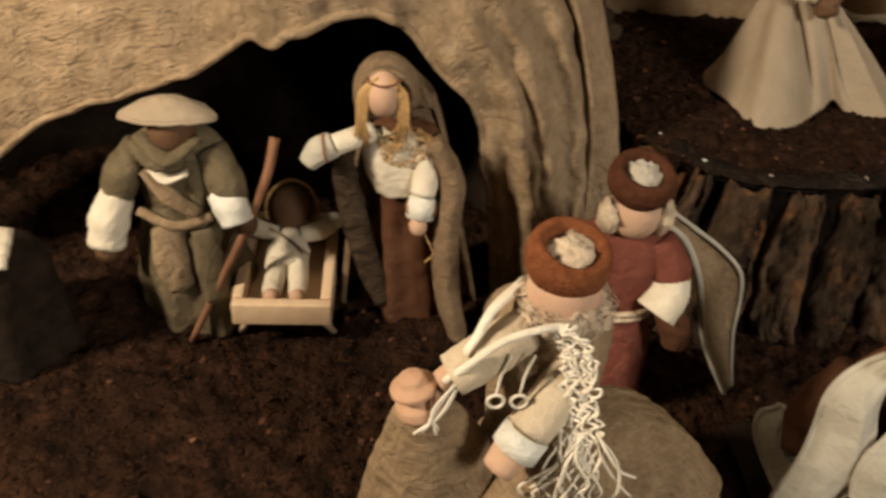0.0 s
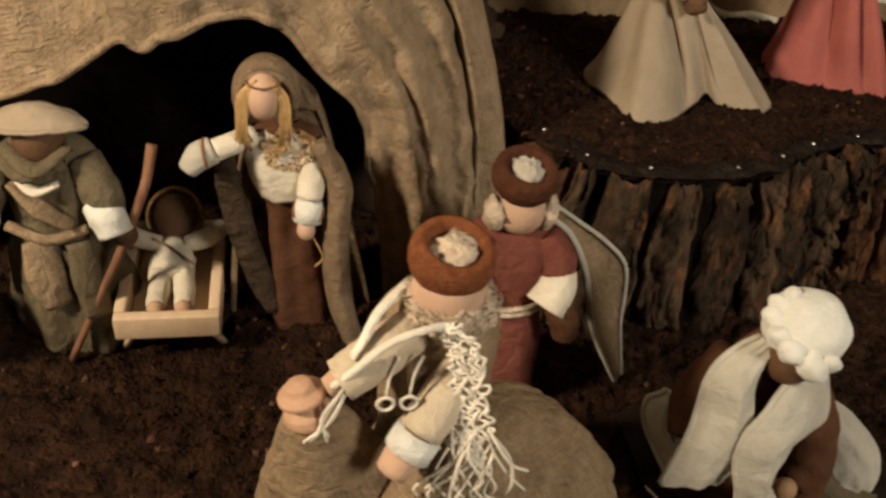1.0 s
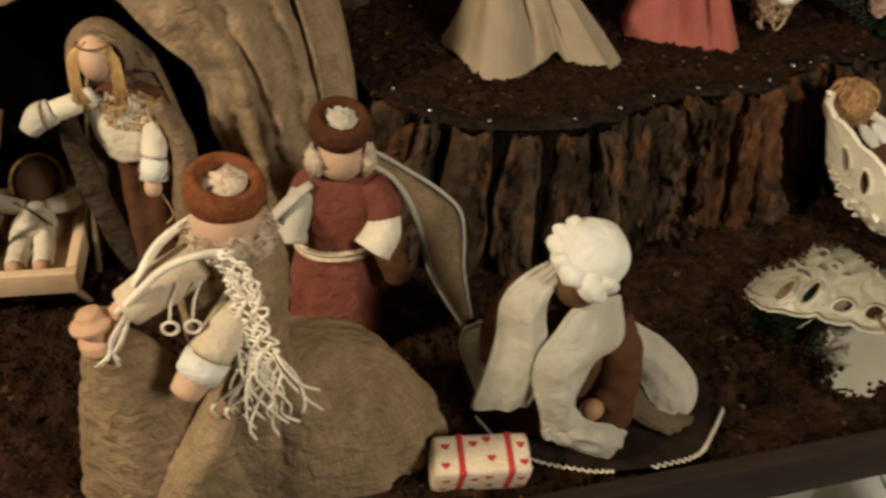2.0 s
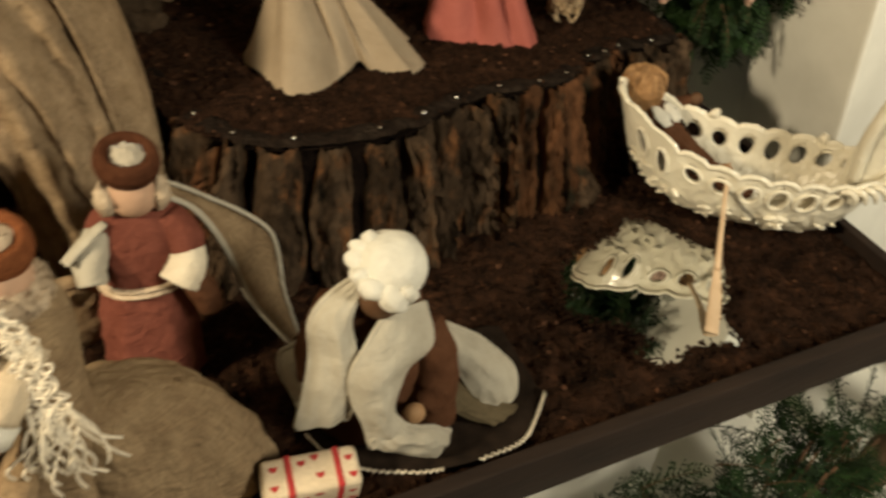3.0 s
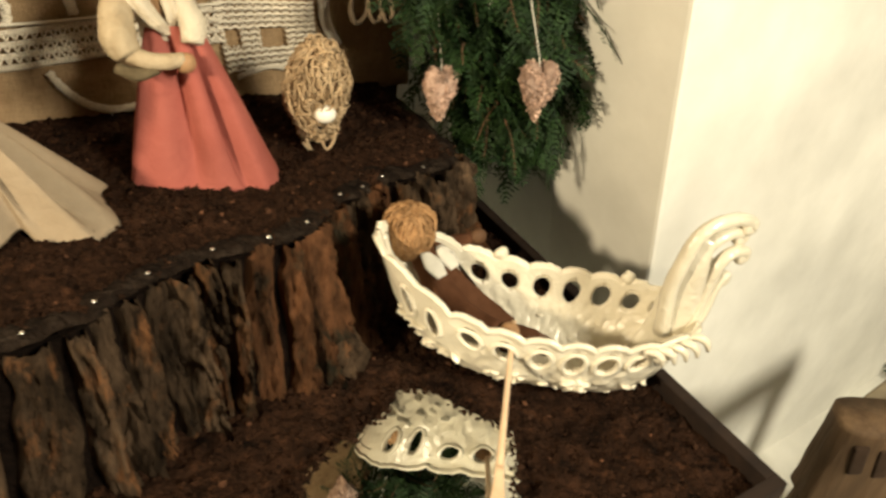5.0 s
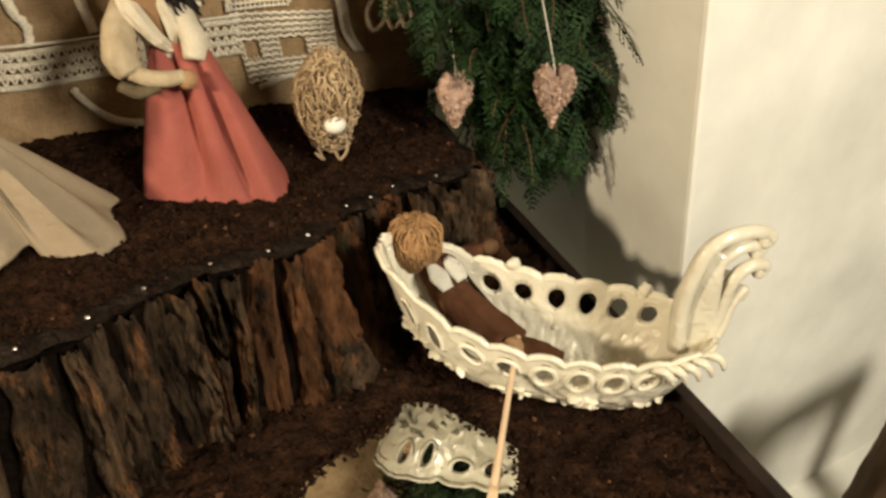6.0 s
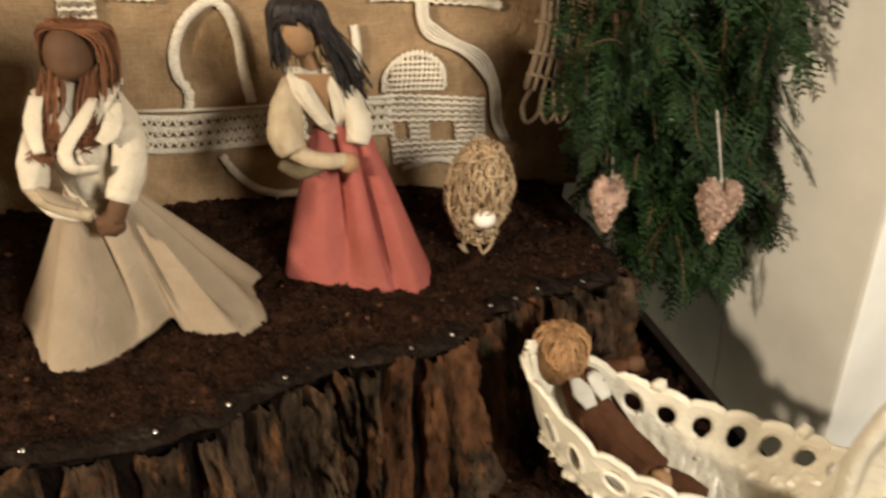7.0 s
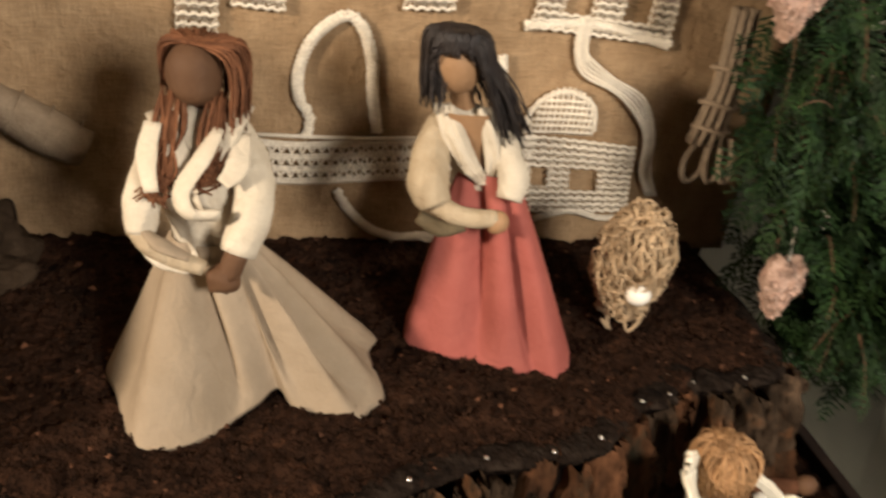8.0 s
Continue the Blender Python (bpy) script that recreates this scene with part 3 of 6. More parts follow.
# ---- lace on the backdrop ----
def braid(s, pts, width, r=0.0016, mat=None, step=0.0045):
    """A crocheted cord: two strands that cross over each other."""
    line = spline([(x, backdrop_y(x, z), z) for x, z in pts], 8)
    dist, marks = 0.0, []
    for a, b in zip(line, line[1:]):
        n = max(1, int((b - a).length / 0.0012))
        for k in range(n):
            marks.append((a.lerp(b, k / n), (b - a).normalized(), dist + (b - a).length * k / n))
        dist += (b - a).length
    for ph in (0, math.pi * 2 / 3, math.pi * 4 / 3):
        out = []
        for p, t, d in marks:
            side = Vector((-t.z, 0, t.x))
            a = d / step * math.pi + ph
            out.append(p + side * (math.sin(a) * width * 0.5) + Vector((0, -0.0012 * math.cos(a * 2) - 0.001, 0)))
        s.tube(out, r, mat or YARN, n=5, smooth=1)


def cord(s, pts, r=0.0015, mat=None):
    s.tube([(x, backdrop_y(x, z) - 0.002, z) for x, z in pts], r, mat or YARN, n=5, smooth=4)


def net(s, corners, rows, cols, holes=(), r=0.0011):
    """A crocheted panel: corners (x, z) bottom left, bottom right, top right, top left; holes in u, v."""
    a, b, c, d = [Vector((q[0], 0, q[1])) for q in corners]

    def at(u, v):
        p = a.lerp(b, u).lerp(d.lerp(c, u), v)
        return p.x, p.z

    def free(u, v):
        return not any(u0 < u < u1 and v0 < v < v1 for u0, u1, v0, v1 in holes)
    for j in range(rows + 1):
        v = j / rows
        run = []
        for i in range(cols * 3 + 1):
            u = i / (cols * 3)
            if free(u, v):
                x, z = at(u, v)
                run.append((x, z + 0.0010 * math.sin(i * 2.1)))
            else:
                if len(run) > 2:
                    cord(s, run[::2] + [run[-1]], r * 1.25)
                run = []
        if len(run) > 2:
            cord(s, run[::2] + [run[-1]], r * 1.25)
    for j in range(rows):
        run = []
        for i in range(cols * 2 + 1):
            u, v = i / (cols * 2), (j + (i % 2)) / rows
            if free(u, (j + 0.5) / rows):
                run.append(at(u, v))
            else:
                if len(run) > 1:
                    s.tube([(x, backdrop_y(x, z) - 0.0015, z) for x, z in run], r, YARN, n=4, smooth=1)
                run = []
        if len(run) > 1:
            s.tube([(x, backdrop_y(x, z) - 0.0015, z) for x, z in run], r, YARN, n=4, smooth=1)


def lace_thing(name, label, fill):
    s = Shape()
    fill(s)
    return s.build(name, None, label, "lace", "lace on the backdrop")


lace_thing("lace_arch", "white crocheted cord sewn on in an arch", lambda s: braid(s, [
    (0.507, 0.258), (0.508, 0.276), (0.499, 0.292), (0.498, 0.315), (0.508, 0.340), (0.529, 0.357), (0.543, 0.350), (0.553, 0.325), (0.557, 0.295), (0.564, 0.263)], 0.0085, 0.0014))
lace_thing("crochet_cord", "short white crocheted cord on the burlap", lambda s: braid(s, [(0.660, 0.280), (0.662, 0.310), (0.658, 0.338)], 0.0065))


lace_band = holder("lace_band", "white crocheted band of several rows", "lace", "lace on the backdrop")
for k in range(4):
    z0, z1 = 0.2545 - k * 0.0105, 0.2600 - k * 0.0105
    piece("crochet_row", lace_band, lambda s: braid(s, [(0.462, z0), (0.50, z0 - 0.003), (0.56, z0), (0.62, z1), (0.70, z1 + 0.002)], 0.0052, 0.0011))
piece("top_cord", lace_band, lambda s: cord(s, [(0.462, 0.261), (0.55, 0.259), (0.64, 0.266), (0.70, 0.268)], 0.0018))


def garland(s):
    braid(s, [(0.535, 0.212), (0.545, 0.196), (0.565, 0.178), (0.590, 0.170), (0.62, 0.171), (0.655, 0.163)], 0.007, 0.0015)
    cord(s, [(0.585, 0.166), (0.605, 0.172), (0.62, 0.166), (0.645, 0.160)], 0.0014)


lace_thing("lace_garland", "white crocheted cord hanging in a curve", garland)


for k in range(3):
    z0, z1 = 0.2545 - k * 0.0105, 0.2600 - k * 0.0105

    def crochet_mesh(s):
        pts = []
        for j in range(59):
            x = 0.464 + j * 0.004
            mid = (z0 + (z1 - z0) * max(0.0, min(1.0, (x - 0.56) / 0.07))) - 0.0052
            pts.append((x, mid + (0.0034 if j % 2 else -0.0034) + R.uniform(-0.0006, 0.0006)))
        cord(s, pts, 0.0011)
    piece("crochet_mesh", lace_band, crochet_mesh)


lace_dome = holder("lace_house", "white crocheted lace house with a domed top", "lace", "lace on the backdrop")


def dome_net(s):
    for k in range(13):
        a = k / 12
        h = 0.012 + 0.030 * math.sqrt(max(0.0, 1 - (2 * a - 1) ** 2))
        x = 0.692 + a * 0.058
        cord(s, [(x, 0.272), (x + 0.001, 0.272 + h * 0.5), (x, 0.272 + h)], 0.0011)
    for k in range(6):
        w = 0.029 * math.sqrt(1 - (k / 6.5) ** 2)
        cord(s, [(0.721 - w, 0.274 + k * 0.0055), (0.721, 0.2745 + k * 0.0055), (0.721 + w, 0.274 + k * 0.0055)], 0.0014)


piece("dome", lace_dome, dome_net)
piece("dome_edge", lace_dome, lambda s: braid(s, [(0.689, 0.272), (0.690, 0.288), (0.700, 0.302), (0.716, 0.309), (0.735, 0.306), (0.748, 0.295), (0.752, 0.274)], 0.004, 0.0011))
piece("wall_panel", lace_dome, lambda s: net(s, ((0.705, 0.196), (0.805, 0.199), (0.796, 0.262), (0.690, 0.270)), 11, 22, ((0.42, 0.68, 0.28, 0.62), (0.05, 0.2, 0.35, 0.6))))
piece("bottom_edge", lace_dome, lambda s: braid(s, [(0.715, 0.188), (0.75, 0.196), (0.78, 0.190), (0.81, 0.192)], 0.005, 0.0012))


def ribbon(s):
    for k in range(5):
        o = (k - 2) * 0.0024
        cord(s, [(0.722 + o, 0.372), (0.724 + o, 0.345), (0.735 + o, 0.330 + o), (0.760, 0.318 + o), (0.786 + o, 0.303 + o), (0.805 + o, 0.275), (0.812 + o, 0.240), (0.826 + o, 0.215)], 0.0015)


lace_thing("lace_ribbon", "long white crocheted ribbon winding down the burlap", ribbon)


lace_upper = holder("lace_house", "white crocheted lace house with window gaps", "lace", "lace on the backdrop")
piece("wall_panel", lace_upper, lambda s: net(s, ((0.676, 0.361), (0.800, 0.356), (0.797, 0.46), (0.690, 0.46)), 16, 26, ((0.2, 0.38, 0.14, 0.4), (0.62, 0.8, 0.14, 0.4), (0.2, 0.38, 0.6, 0.85))))
piece("bottom_edge", lace_upper, lambda s: braid(s, [(0.672, 0.361), (0.70, 0.364), (0.735, 0.366), (0.77, 0.361), (0.803, 0.355)], 0.008, 0.0016))


lace_thing("lace_tower", "narrow white crocheted tower on the burlap", lambda s: net(s, ((0.408, 0.313), (0.438, 0.314), (0.437, 0.46), (0.410, 0.46)), 20, 8, ((0.3, 0.7, 0.1, 0.2), (0.3, 0.7, 0.5, 0.6))))
lace_thing("lace_doily", "small white lace panel", lambda s: net(s, ((0.447, 0.360), (0.485, 0.358), (0.486, 0.45), (0.447, 0.45)), 14, 10))
lace_thing("lace_doily", "small white lace panel", lambda s: net(s, ((0.572, 0.368), (0.612, 0.370), (0.612, 0.45), (0.574, 0.45)), 12, 10))


# ---- things hung or set before the backdrop ----
def bundle(s):
    s.tube([(0.268, 0.893, 0.290), (0.292, 0.888, 0.276), (0.324, 0.884, 0.258), (0.345, 0.885, 0.247)], [0.010, 0.015, 0.017, 0.014], GREYROPE, n=14)
    for k in range(4):
        q = Vector((0.280 + k * 0.019, 0.888, 0.283 - k * 0.0105))
        s.tube([q + Vector((math.sin(a) * 0.007, -math.cos(a) * 0.0165, math.sin(a) * 0.0155)) for a in [j * math.pi / 6 for j in range(-3, 10)]], 0.0009, GREYROPE, n=5, smooth=1)
    s.tube([(0.268, 0.882, 0.292), (0.278, 0.876, 0.308), (0.288, 0.880, 0.295)], 0.0016, GREYROPE, n=5)


s = Shape()
bundle(s)
s.build("burlap_roll", None, "rolled burlap bundle tied with cord", "bundle", smooth=True)


def rope_bundle(s):
    for k in range(9):
        a = k * 0.7
        x = 0.838 + 0.010 * math.cos(a)
        s.tube([(x, 0.872 + 0.006 * math.sin(a), 0.40), (x + 0.004, 0.870 + 0.006 * math.sin(a), 0.34), (x + 0.005 * math.cos(a), 0.868 + 0.006 * math.sin(a), 0.286)], 0.0030, GREYROPE, n=6)
    for z in (0.352, 0.322, 0.300):
        s.tube([(0.841 + 0.016 * math.cos(q), 0.870 + 0.012 * math.sin(q), z + 0.002 * math.sin(q * 2)) for q in [j * 0.55 for j in range(13)]], 0.0022, GREYROPE, n=6, smooth=2)
    for o in (-0.008, 0.004, 0.012):
        s.tube([(0.842 + o, 0.868, 0.292), (0.834 + o * 1.7, 0.862, 0.272), (0.840 + o * 1.8, 0.860, 0.254), (0.852 + o * 1.5, 0.863, 0.262), (0.850 + o, 0.868, 0.292)], 0.0028, GREYROPE, n=6)


s = Shape()
rope_bundle(s)
s.build("hanging_rope", None, "knotted grey-brown rope with hanging loops", "rope")


def curly(s, centre, r, count, mat, thick=0.0011, curl=0.004):
    for _ in range(count):
        a, b = R.uniform(0, 6.283), math.asin(R.uniform(-0.98, 0.98))
        q = Vector((math.cos(a) * math.cos(b), math.sin(a) * math.cos(b), math.sin(b)))
        pts = []
        t = q.orthogonal().normalized()
        t = Matrix.Rotation(R.uniform(0, 6.28), 3, q) @ t
        w = q.cross(t)
        for k in range(7):
            g = k / 6 - 0.5
            o = q + t * g * 0.9 + w * math.sin(k * 2.2 + a) * 0.28
            o = o.normalized() * (1 + 0.10 * math.sin(k * 1.7 + b * 9) + R.uniform(0, 0.08))
            pts.append((centre[0] + o.x * r[0], centre[1] + o.y * r[1], centre[2] + o.z * r[2]))
        s.tube(pts, [thick * 0.6, thick, thick * 0.6], mat, n=4, smooth=2)


def straw_ornament(s):
    c = (0.752, 0.782, 0.230)
    s.ell(c, (0.021, 0.019, 0.034), RAFFIA, rough=0.3, freq=200)
    curly(s, c, (0.025, 0.023, 0.040), 150, RAFFIA, 0.0011)
    curly(s, (c[0] - 0.002, c[1] - 0.004, c[2] - 0.004), (0.029, 0.026, 0.043), 110, RAFFIA, 0.0009)
    for dx, dy in ((-0.013, -0.010), (0.006, -0.012), (-0.010, 0.010), (0.012, 0.008)):
        s.tube([(0.752 + dx, 0.782 + dy, 0.205), (0.756 + dx * 1.5, 0.781 + dy * 1.3, 0.180), (0.752 + dx * 0.8, 0.780 + dy * 1.3, 0.166), (0.746 + dx, 0.778 + dy, 0.176)], [0.002, 0.0016, 0.0016], RAFFIA, n=6)
    curly(s, (0.752, 0.776, 0.188), (0.019, 0.016, 0.014), 70, RAFFIA, 0.0011)


straw_figure = holder("straw_ornament", "curly straw ornament with a white egg-shaped front", "ornament")
piece("straw", straw_figure, straw_ornament, kind="stuff")
piece("egg", straw_figure, lambda s: s.ell((0.749, 0.755, 0.209), (0.0105, 0.009, 0.0085), EGG), "smooth white egg shape")


# ---- evergreen and its hearts ----
def spray(s, root, way, length, droop):
    """A flat fan of scale-leaved twigs along one drooping stem."""
    way = Vector(way).normalized()
    side = way.cross(Vector((0, 0, 1)))
    if side.length < 0.2:
        side = Vector((R.uniform(-1, 1), R.uniform(-1, 1), 0.1))
    side = (Matrix.Rotation(R.uniform(-1.2, 1.2), 3, way) @ side).normalized()
    p, stem = Vector(root), []
    n = max(6, int(length / 0.0055))
    for k in range(n):
        stem.append(p.copy())
        way = (way + Vector((0, 0, -droop / n)) + Vector((R.uniform(-1, 1), R.uniform(-1, 1), R.uniform(-1, 1))) * 0.07).normalized()
        p = p + way * (length / n)
    s.tube(stem[::2], [0.0011, 0.0004], TWIGBROWN if R.random() < 0.3 else GREEN, n=4, smooth=1, caps=False)
    for k in range(1, n):
        t = (stem[k] - stem[k - 1]).normalized()
        reach = 0.021 * math.sin(math.pi * (0.25 + 0.72 * k / n)) * R.uniform(0.7, 1.2)
        for sg in (-1, 1):
            d = (t * 0.8 + side * sg * 0.75 + Vector((R.uniform(-1, 1), R.uniform(-1, 1), R.uniform(-1, 1))) * 0.18).normalized()
            nn = d.cross(t)
            nn = nn.normalized() if nn.length > 0.01 else Vector((0, 0, 1))
            w = d.cross(nn).normalized()
            o = stem[k]
            m = max(2, int(reach / 0.0058))
            for j in range(m):
                e = o + d * (reach / m * 1.25)
                wid = 0.0016 * (1.1 - 0.5 * j / m)
                lift = nn * 0.0006
                base = len(s.v)
                mid = o.lerp(e, 0.45)
                s.v.extend([tuple(o), tuple(mid + w * wid + lift), tuple(e), tuple(mid - w * wid + lift)])
                s.face([base, base + 1, base + 2, base + 3], GREEN)
                if j and j % 2 == 0:
                    f = mid + (d * 0.5 + w * R.choice((-1, 1))).normalized() * 0.006
                    base = len(s.v)
                    s.v.extend([tuple(mid), tuple(mid.lerp(f, 0.5) + d * 0.0012), tuple(f), tuple(mid.lerp(f, 0.5) - d * 0.0012)])
                    s.face([base, base + 1, base + 2, base + 3], GREEN)
                o = o + d * (reach / m)
                d = (d + Vector((0, 0, -0.06))).normalized()


evergreen = holder("evergreen", "bushy green thuja branches hung in the niche", "evergreen")


for k in range(7):
    x = 0.86 + k * 0.03
    piece("limb", evergreen, lambda s: s.tube([(x, 0.87, 0.80), (x + 0.01, 0.82, 0.45), (x + 0.02, 0.80, 0.30), (x + 0.03, 0.79, 0.20)], [0.005, 0.004, 0.003, 0.001], TWIGBROWN, n=6))


def crown(s):
    for _ in range(860):
        v = R.random() ** 0.75
        z = 0.72 - v * 0.58
        xl, xr = (0.845 if z > 0.30 else 0.865 + (0.30 - z) * 0.5), 1.045 - min(0.03, max(0, z - 0.40) * 0.3)
        x = R.uniform(xl, xr)
        y = R.uniform(0.765, 0.86)
        if z > 0.22 and R.random() < 0.5:
            y -= 0.02
        spray(s, (x, y, z), (R.uniform(-0.45, 0.5) + (x - 0.94) * 2, R.uniform(-1.0, 0.1), R.uniform(-0.9, 0.25)), R.uniform(0.045, 0.095), R.uniform(0.5, 1.6))


def low_crown(s):
    for _ in range(150):
        x = R.uniform(0.915, 1.010)
        spray(s, (x, R.uniform(0.715, 0.79), 0.50 - 0.32 * R.random() ** 0.8), (R.uniform(-0.3, 0.5), R.uniform(-0.8, 0.2), R.uniform(-1.0, 0.1)), R.uniform(0.045, 0.085), R.uniform(0.5, 1.5))


piece("side_branch", evergreen, low_crown, "loose drooping sprays at the side")
piece("crown", evergreen, crown, "dense drooping green sprays")


def heart(x, y, z, w, h, turn, string_top):
    ob = holder("heart_ornament", "heart ornament of pinkish chips on a string", "ornament", "hearts on the evergreen")

    def outline(u):
        a = u * 2 * math.pi
        return 0.5 * math.sin(a) ** 3, (13 * math.cos(a) - 5 * math.cos(2 * a) - 2 * math.cos(3 * a) - math.cos(4 * a)) / 30

    def body(s):
        m = pose(x, y, z, 0, 0, turn)

        def fn(u, v):
            ox, oz = outline(u)
            k = math.sin(math.pi * v)
            bump = 1 + 0.10 * nz(ox * 14 + x * 50, oz * 14, v * 4)
            return m @ Vector((ox * w * k ** 0.6 * bump, -math.cos(math.pi * v) * 0.011 * bump, (oz + 0.05) * h * k ** 0.6 * bump))
        s.grid(fn, 40, 12, CHIP, True)
        for _ in range(150):
            ox, oz = outline(R.random())
            k = math.sqrt(R.random())
            p = m @ Vector((ox * w * k, R.choice((-1, -1, 1)) * 0.0115 * (1 - k ** 3) ** 0.5, (oz + 0.05) * h * k))
            s.box(Matrix.Translation(p) @ Euler((R.uniform(0, 6), R.uniform(0, 6), R.uniform(0, 6))).to_matrix().to_4x4(), (R.uniform(0.003, 0.006), R.uniform(0.002, 0.005), 0.0016), CHIP, 0)
    piece("heart", ob, body, smooth=False)
    piece("string", ob, lambda s: s.tube([(x, y, z + h * 0.22), ((x + string_top[0]) / 2 + 0.002, y + 0.002, z + h * 0.5), string_top], 0.0008, STRING, n=5), "thin pale string")
    return ob


heart(0.872, 0.758, 0.217, 0.037, 0.060, 12, (0.868, 0.770, 0.292))
heart(0.945, 0.697, 0.238, 0.039, 0.064, -8, (0.935, 0.720, 0.322))
heart(0.813, 0.785, 0.434, 0.048, 0.060, 6, (0.813, 0.81, 0.50))


# ---- the dolls ----
def cloth_panel(s, left, right, mat, swell):
    """A draped piece of cloth between two edges, with rolled borders."""
    a, b = spline(left, 6), spline(right, 6)
    n = max(len(a), len(b)) - 1

    def at(u, v):
        def on(line):
            k = v * (len(line) - 1)
            i = min(int(k), len(line) - 2)
            return line[i].lerp(line[i + 1], k - i)
        p = on(a).lerp(on(b), u)
        q = math.sin(math.pi * u) * swell * (0.4 + math.sin(math.pi * v))
        return p + Vector((0, -q, q * 0.5)) + Vector((0, 0.003 * nz(u * 4, v * 5, left[0][0] * 30), 0))
    s.grid(at, 18, n, mat, False, 0.05, 0.1)
    s.grid(lambda u, v: at(u, v) + Vector((0, 0.004, -0.002)), 18, n, mat, False, 0.05, 0.1)
    for u in (0, 1):
        s.tube([at(u, k / 14) + Vector((0, 0.002, 0)) for k in range(15)], 0.0022, mat, n=8, smooth=2)
    for v in (0, 1):
        s.tube([at(k / 8, v) + Vector((0, 0.002, -0.001)) for k in range(9)], 0.0020, mat, n=8, smooth=2)


def flared_skirt(s, waist, rx, ry, hem, mat, ground=0.162, n=300):
    """A cone of cloth from a small waist to a wavy hem; hem points are (x, y, lift, depth of the fold above)."""
    m = 10
    loop = spline([Vector(h[:3]) for h in hem[-2:] + hem + hem[:3]], m)[2 * m:-2 * m]
    deep = [v.x for v in spline([Vector((h[3], 0, 0)) for h in hem[-2:] + hem + hem[:3]], m)[2 * m:-2 * m]]
    c = Vector(waist)
    mid = Vector((sum(h[0] for h in hem) / len(hem), sum(h[1] for h in hem) / len(hem), 0))

    def at(u, t, inset):
        f = u * (len(loop) - 1)
        i = min(int(f), len(loop) - 2)
        h, d = loop[i].lerp(loop[i + 1], f - i), deep[i] + (deep[i + 1] - deep[i]) * (f - i)
        a = math.atan2(h.y - mid.y, h.x - mid.x)
        w = Vector((c.x + rx * math.cos(a), c.y + ry * math.sin(a), 0))
        axis = Vector((c.x, c.y, 0)).lerp(mid, t)
        p = w.lerp(Vector((h.x, h.y, 0)), t ** 0.94)
        k = 1 - d * math.sin(math.pi * min(1.0, 0.15 + 0.85 * t)) ** 0.8 + 0.020 * nz(a * 3, t * 3, c.x * 20) * t - inset / 0.05
        q = axis + (p - axis) * k
        return Vector((q.x, q.y, c.z + (ground + h.z - c.z) * t))
    s.grid(lambda u, v: at(u, v * 1.3, 0.0) if v * 1.3 <= 1 else at(u, 2 - v * 1.3, 0.0018), n, 60, mat, True, 0.5, (c.z - ground) * 1.4)


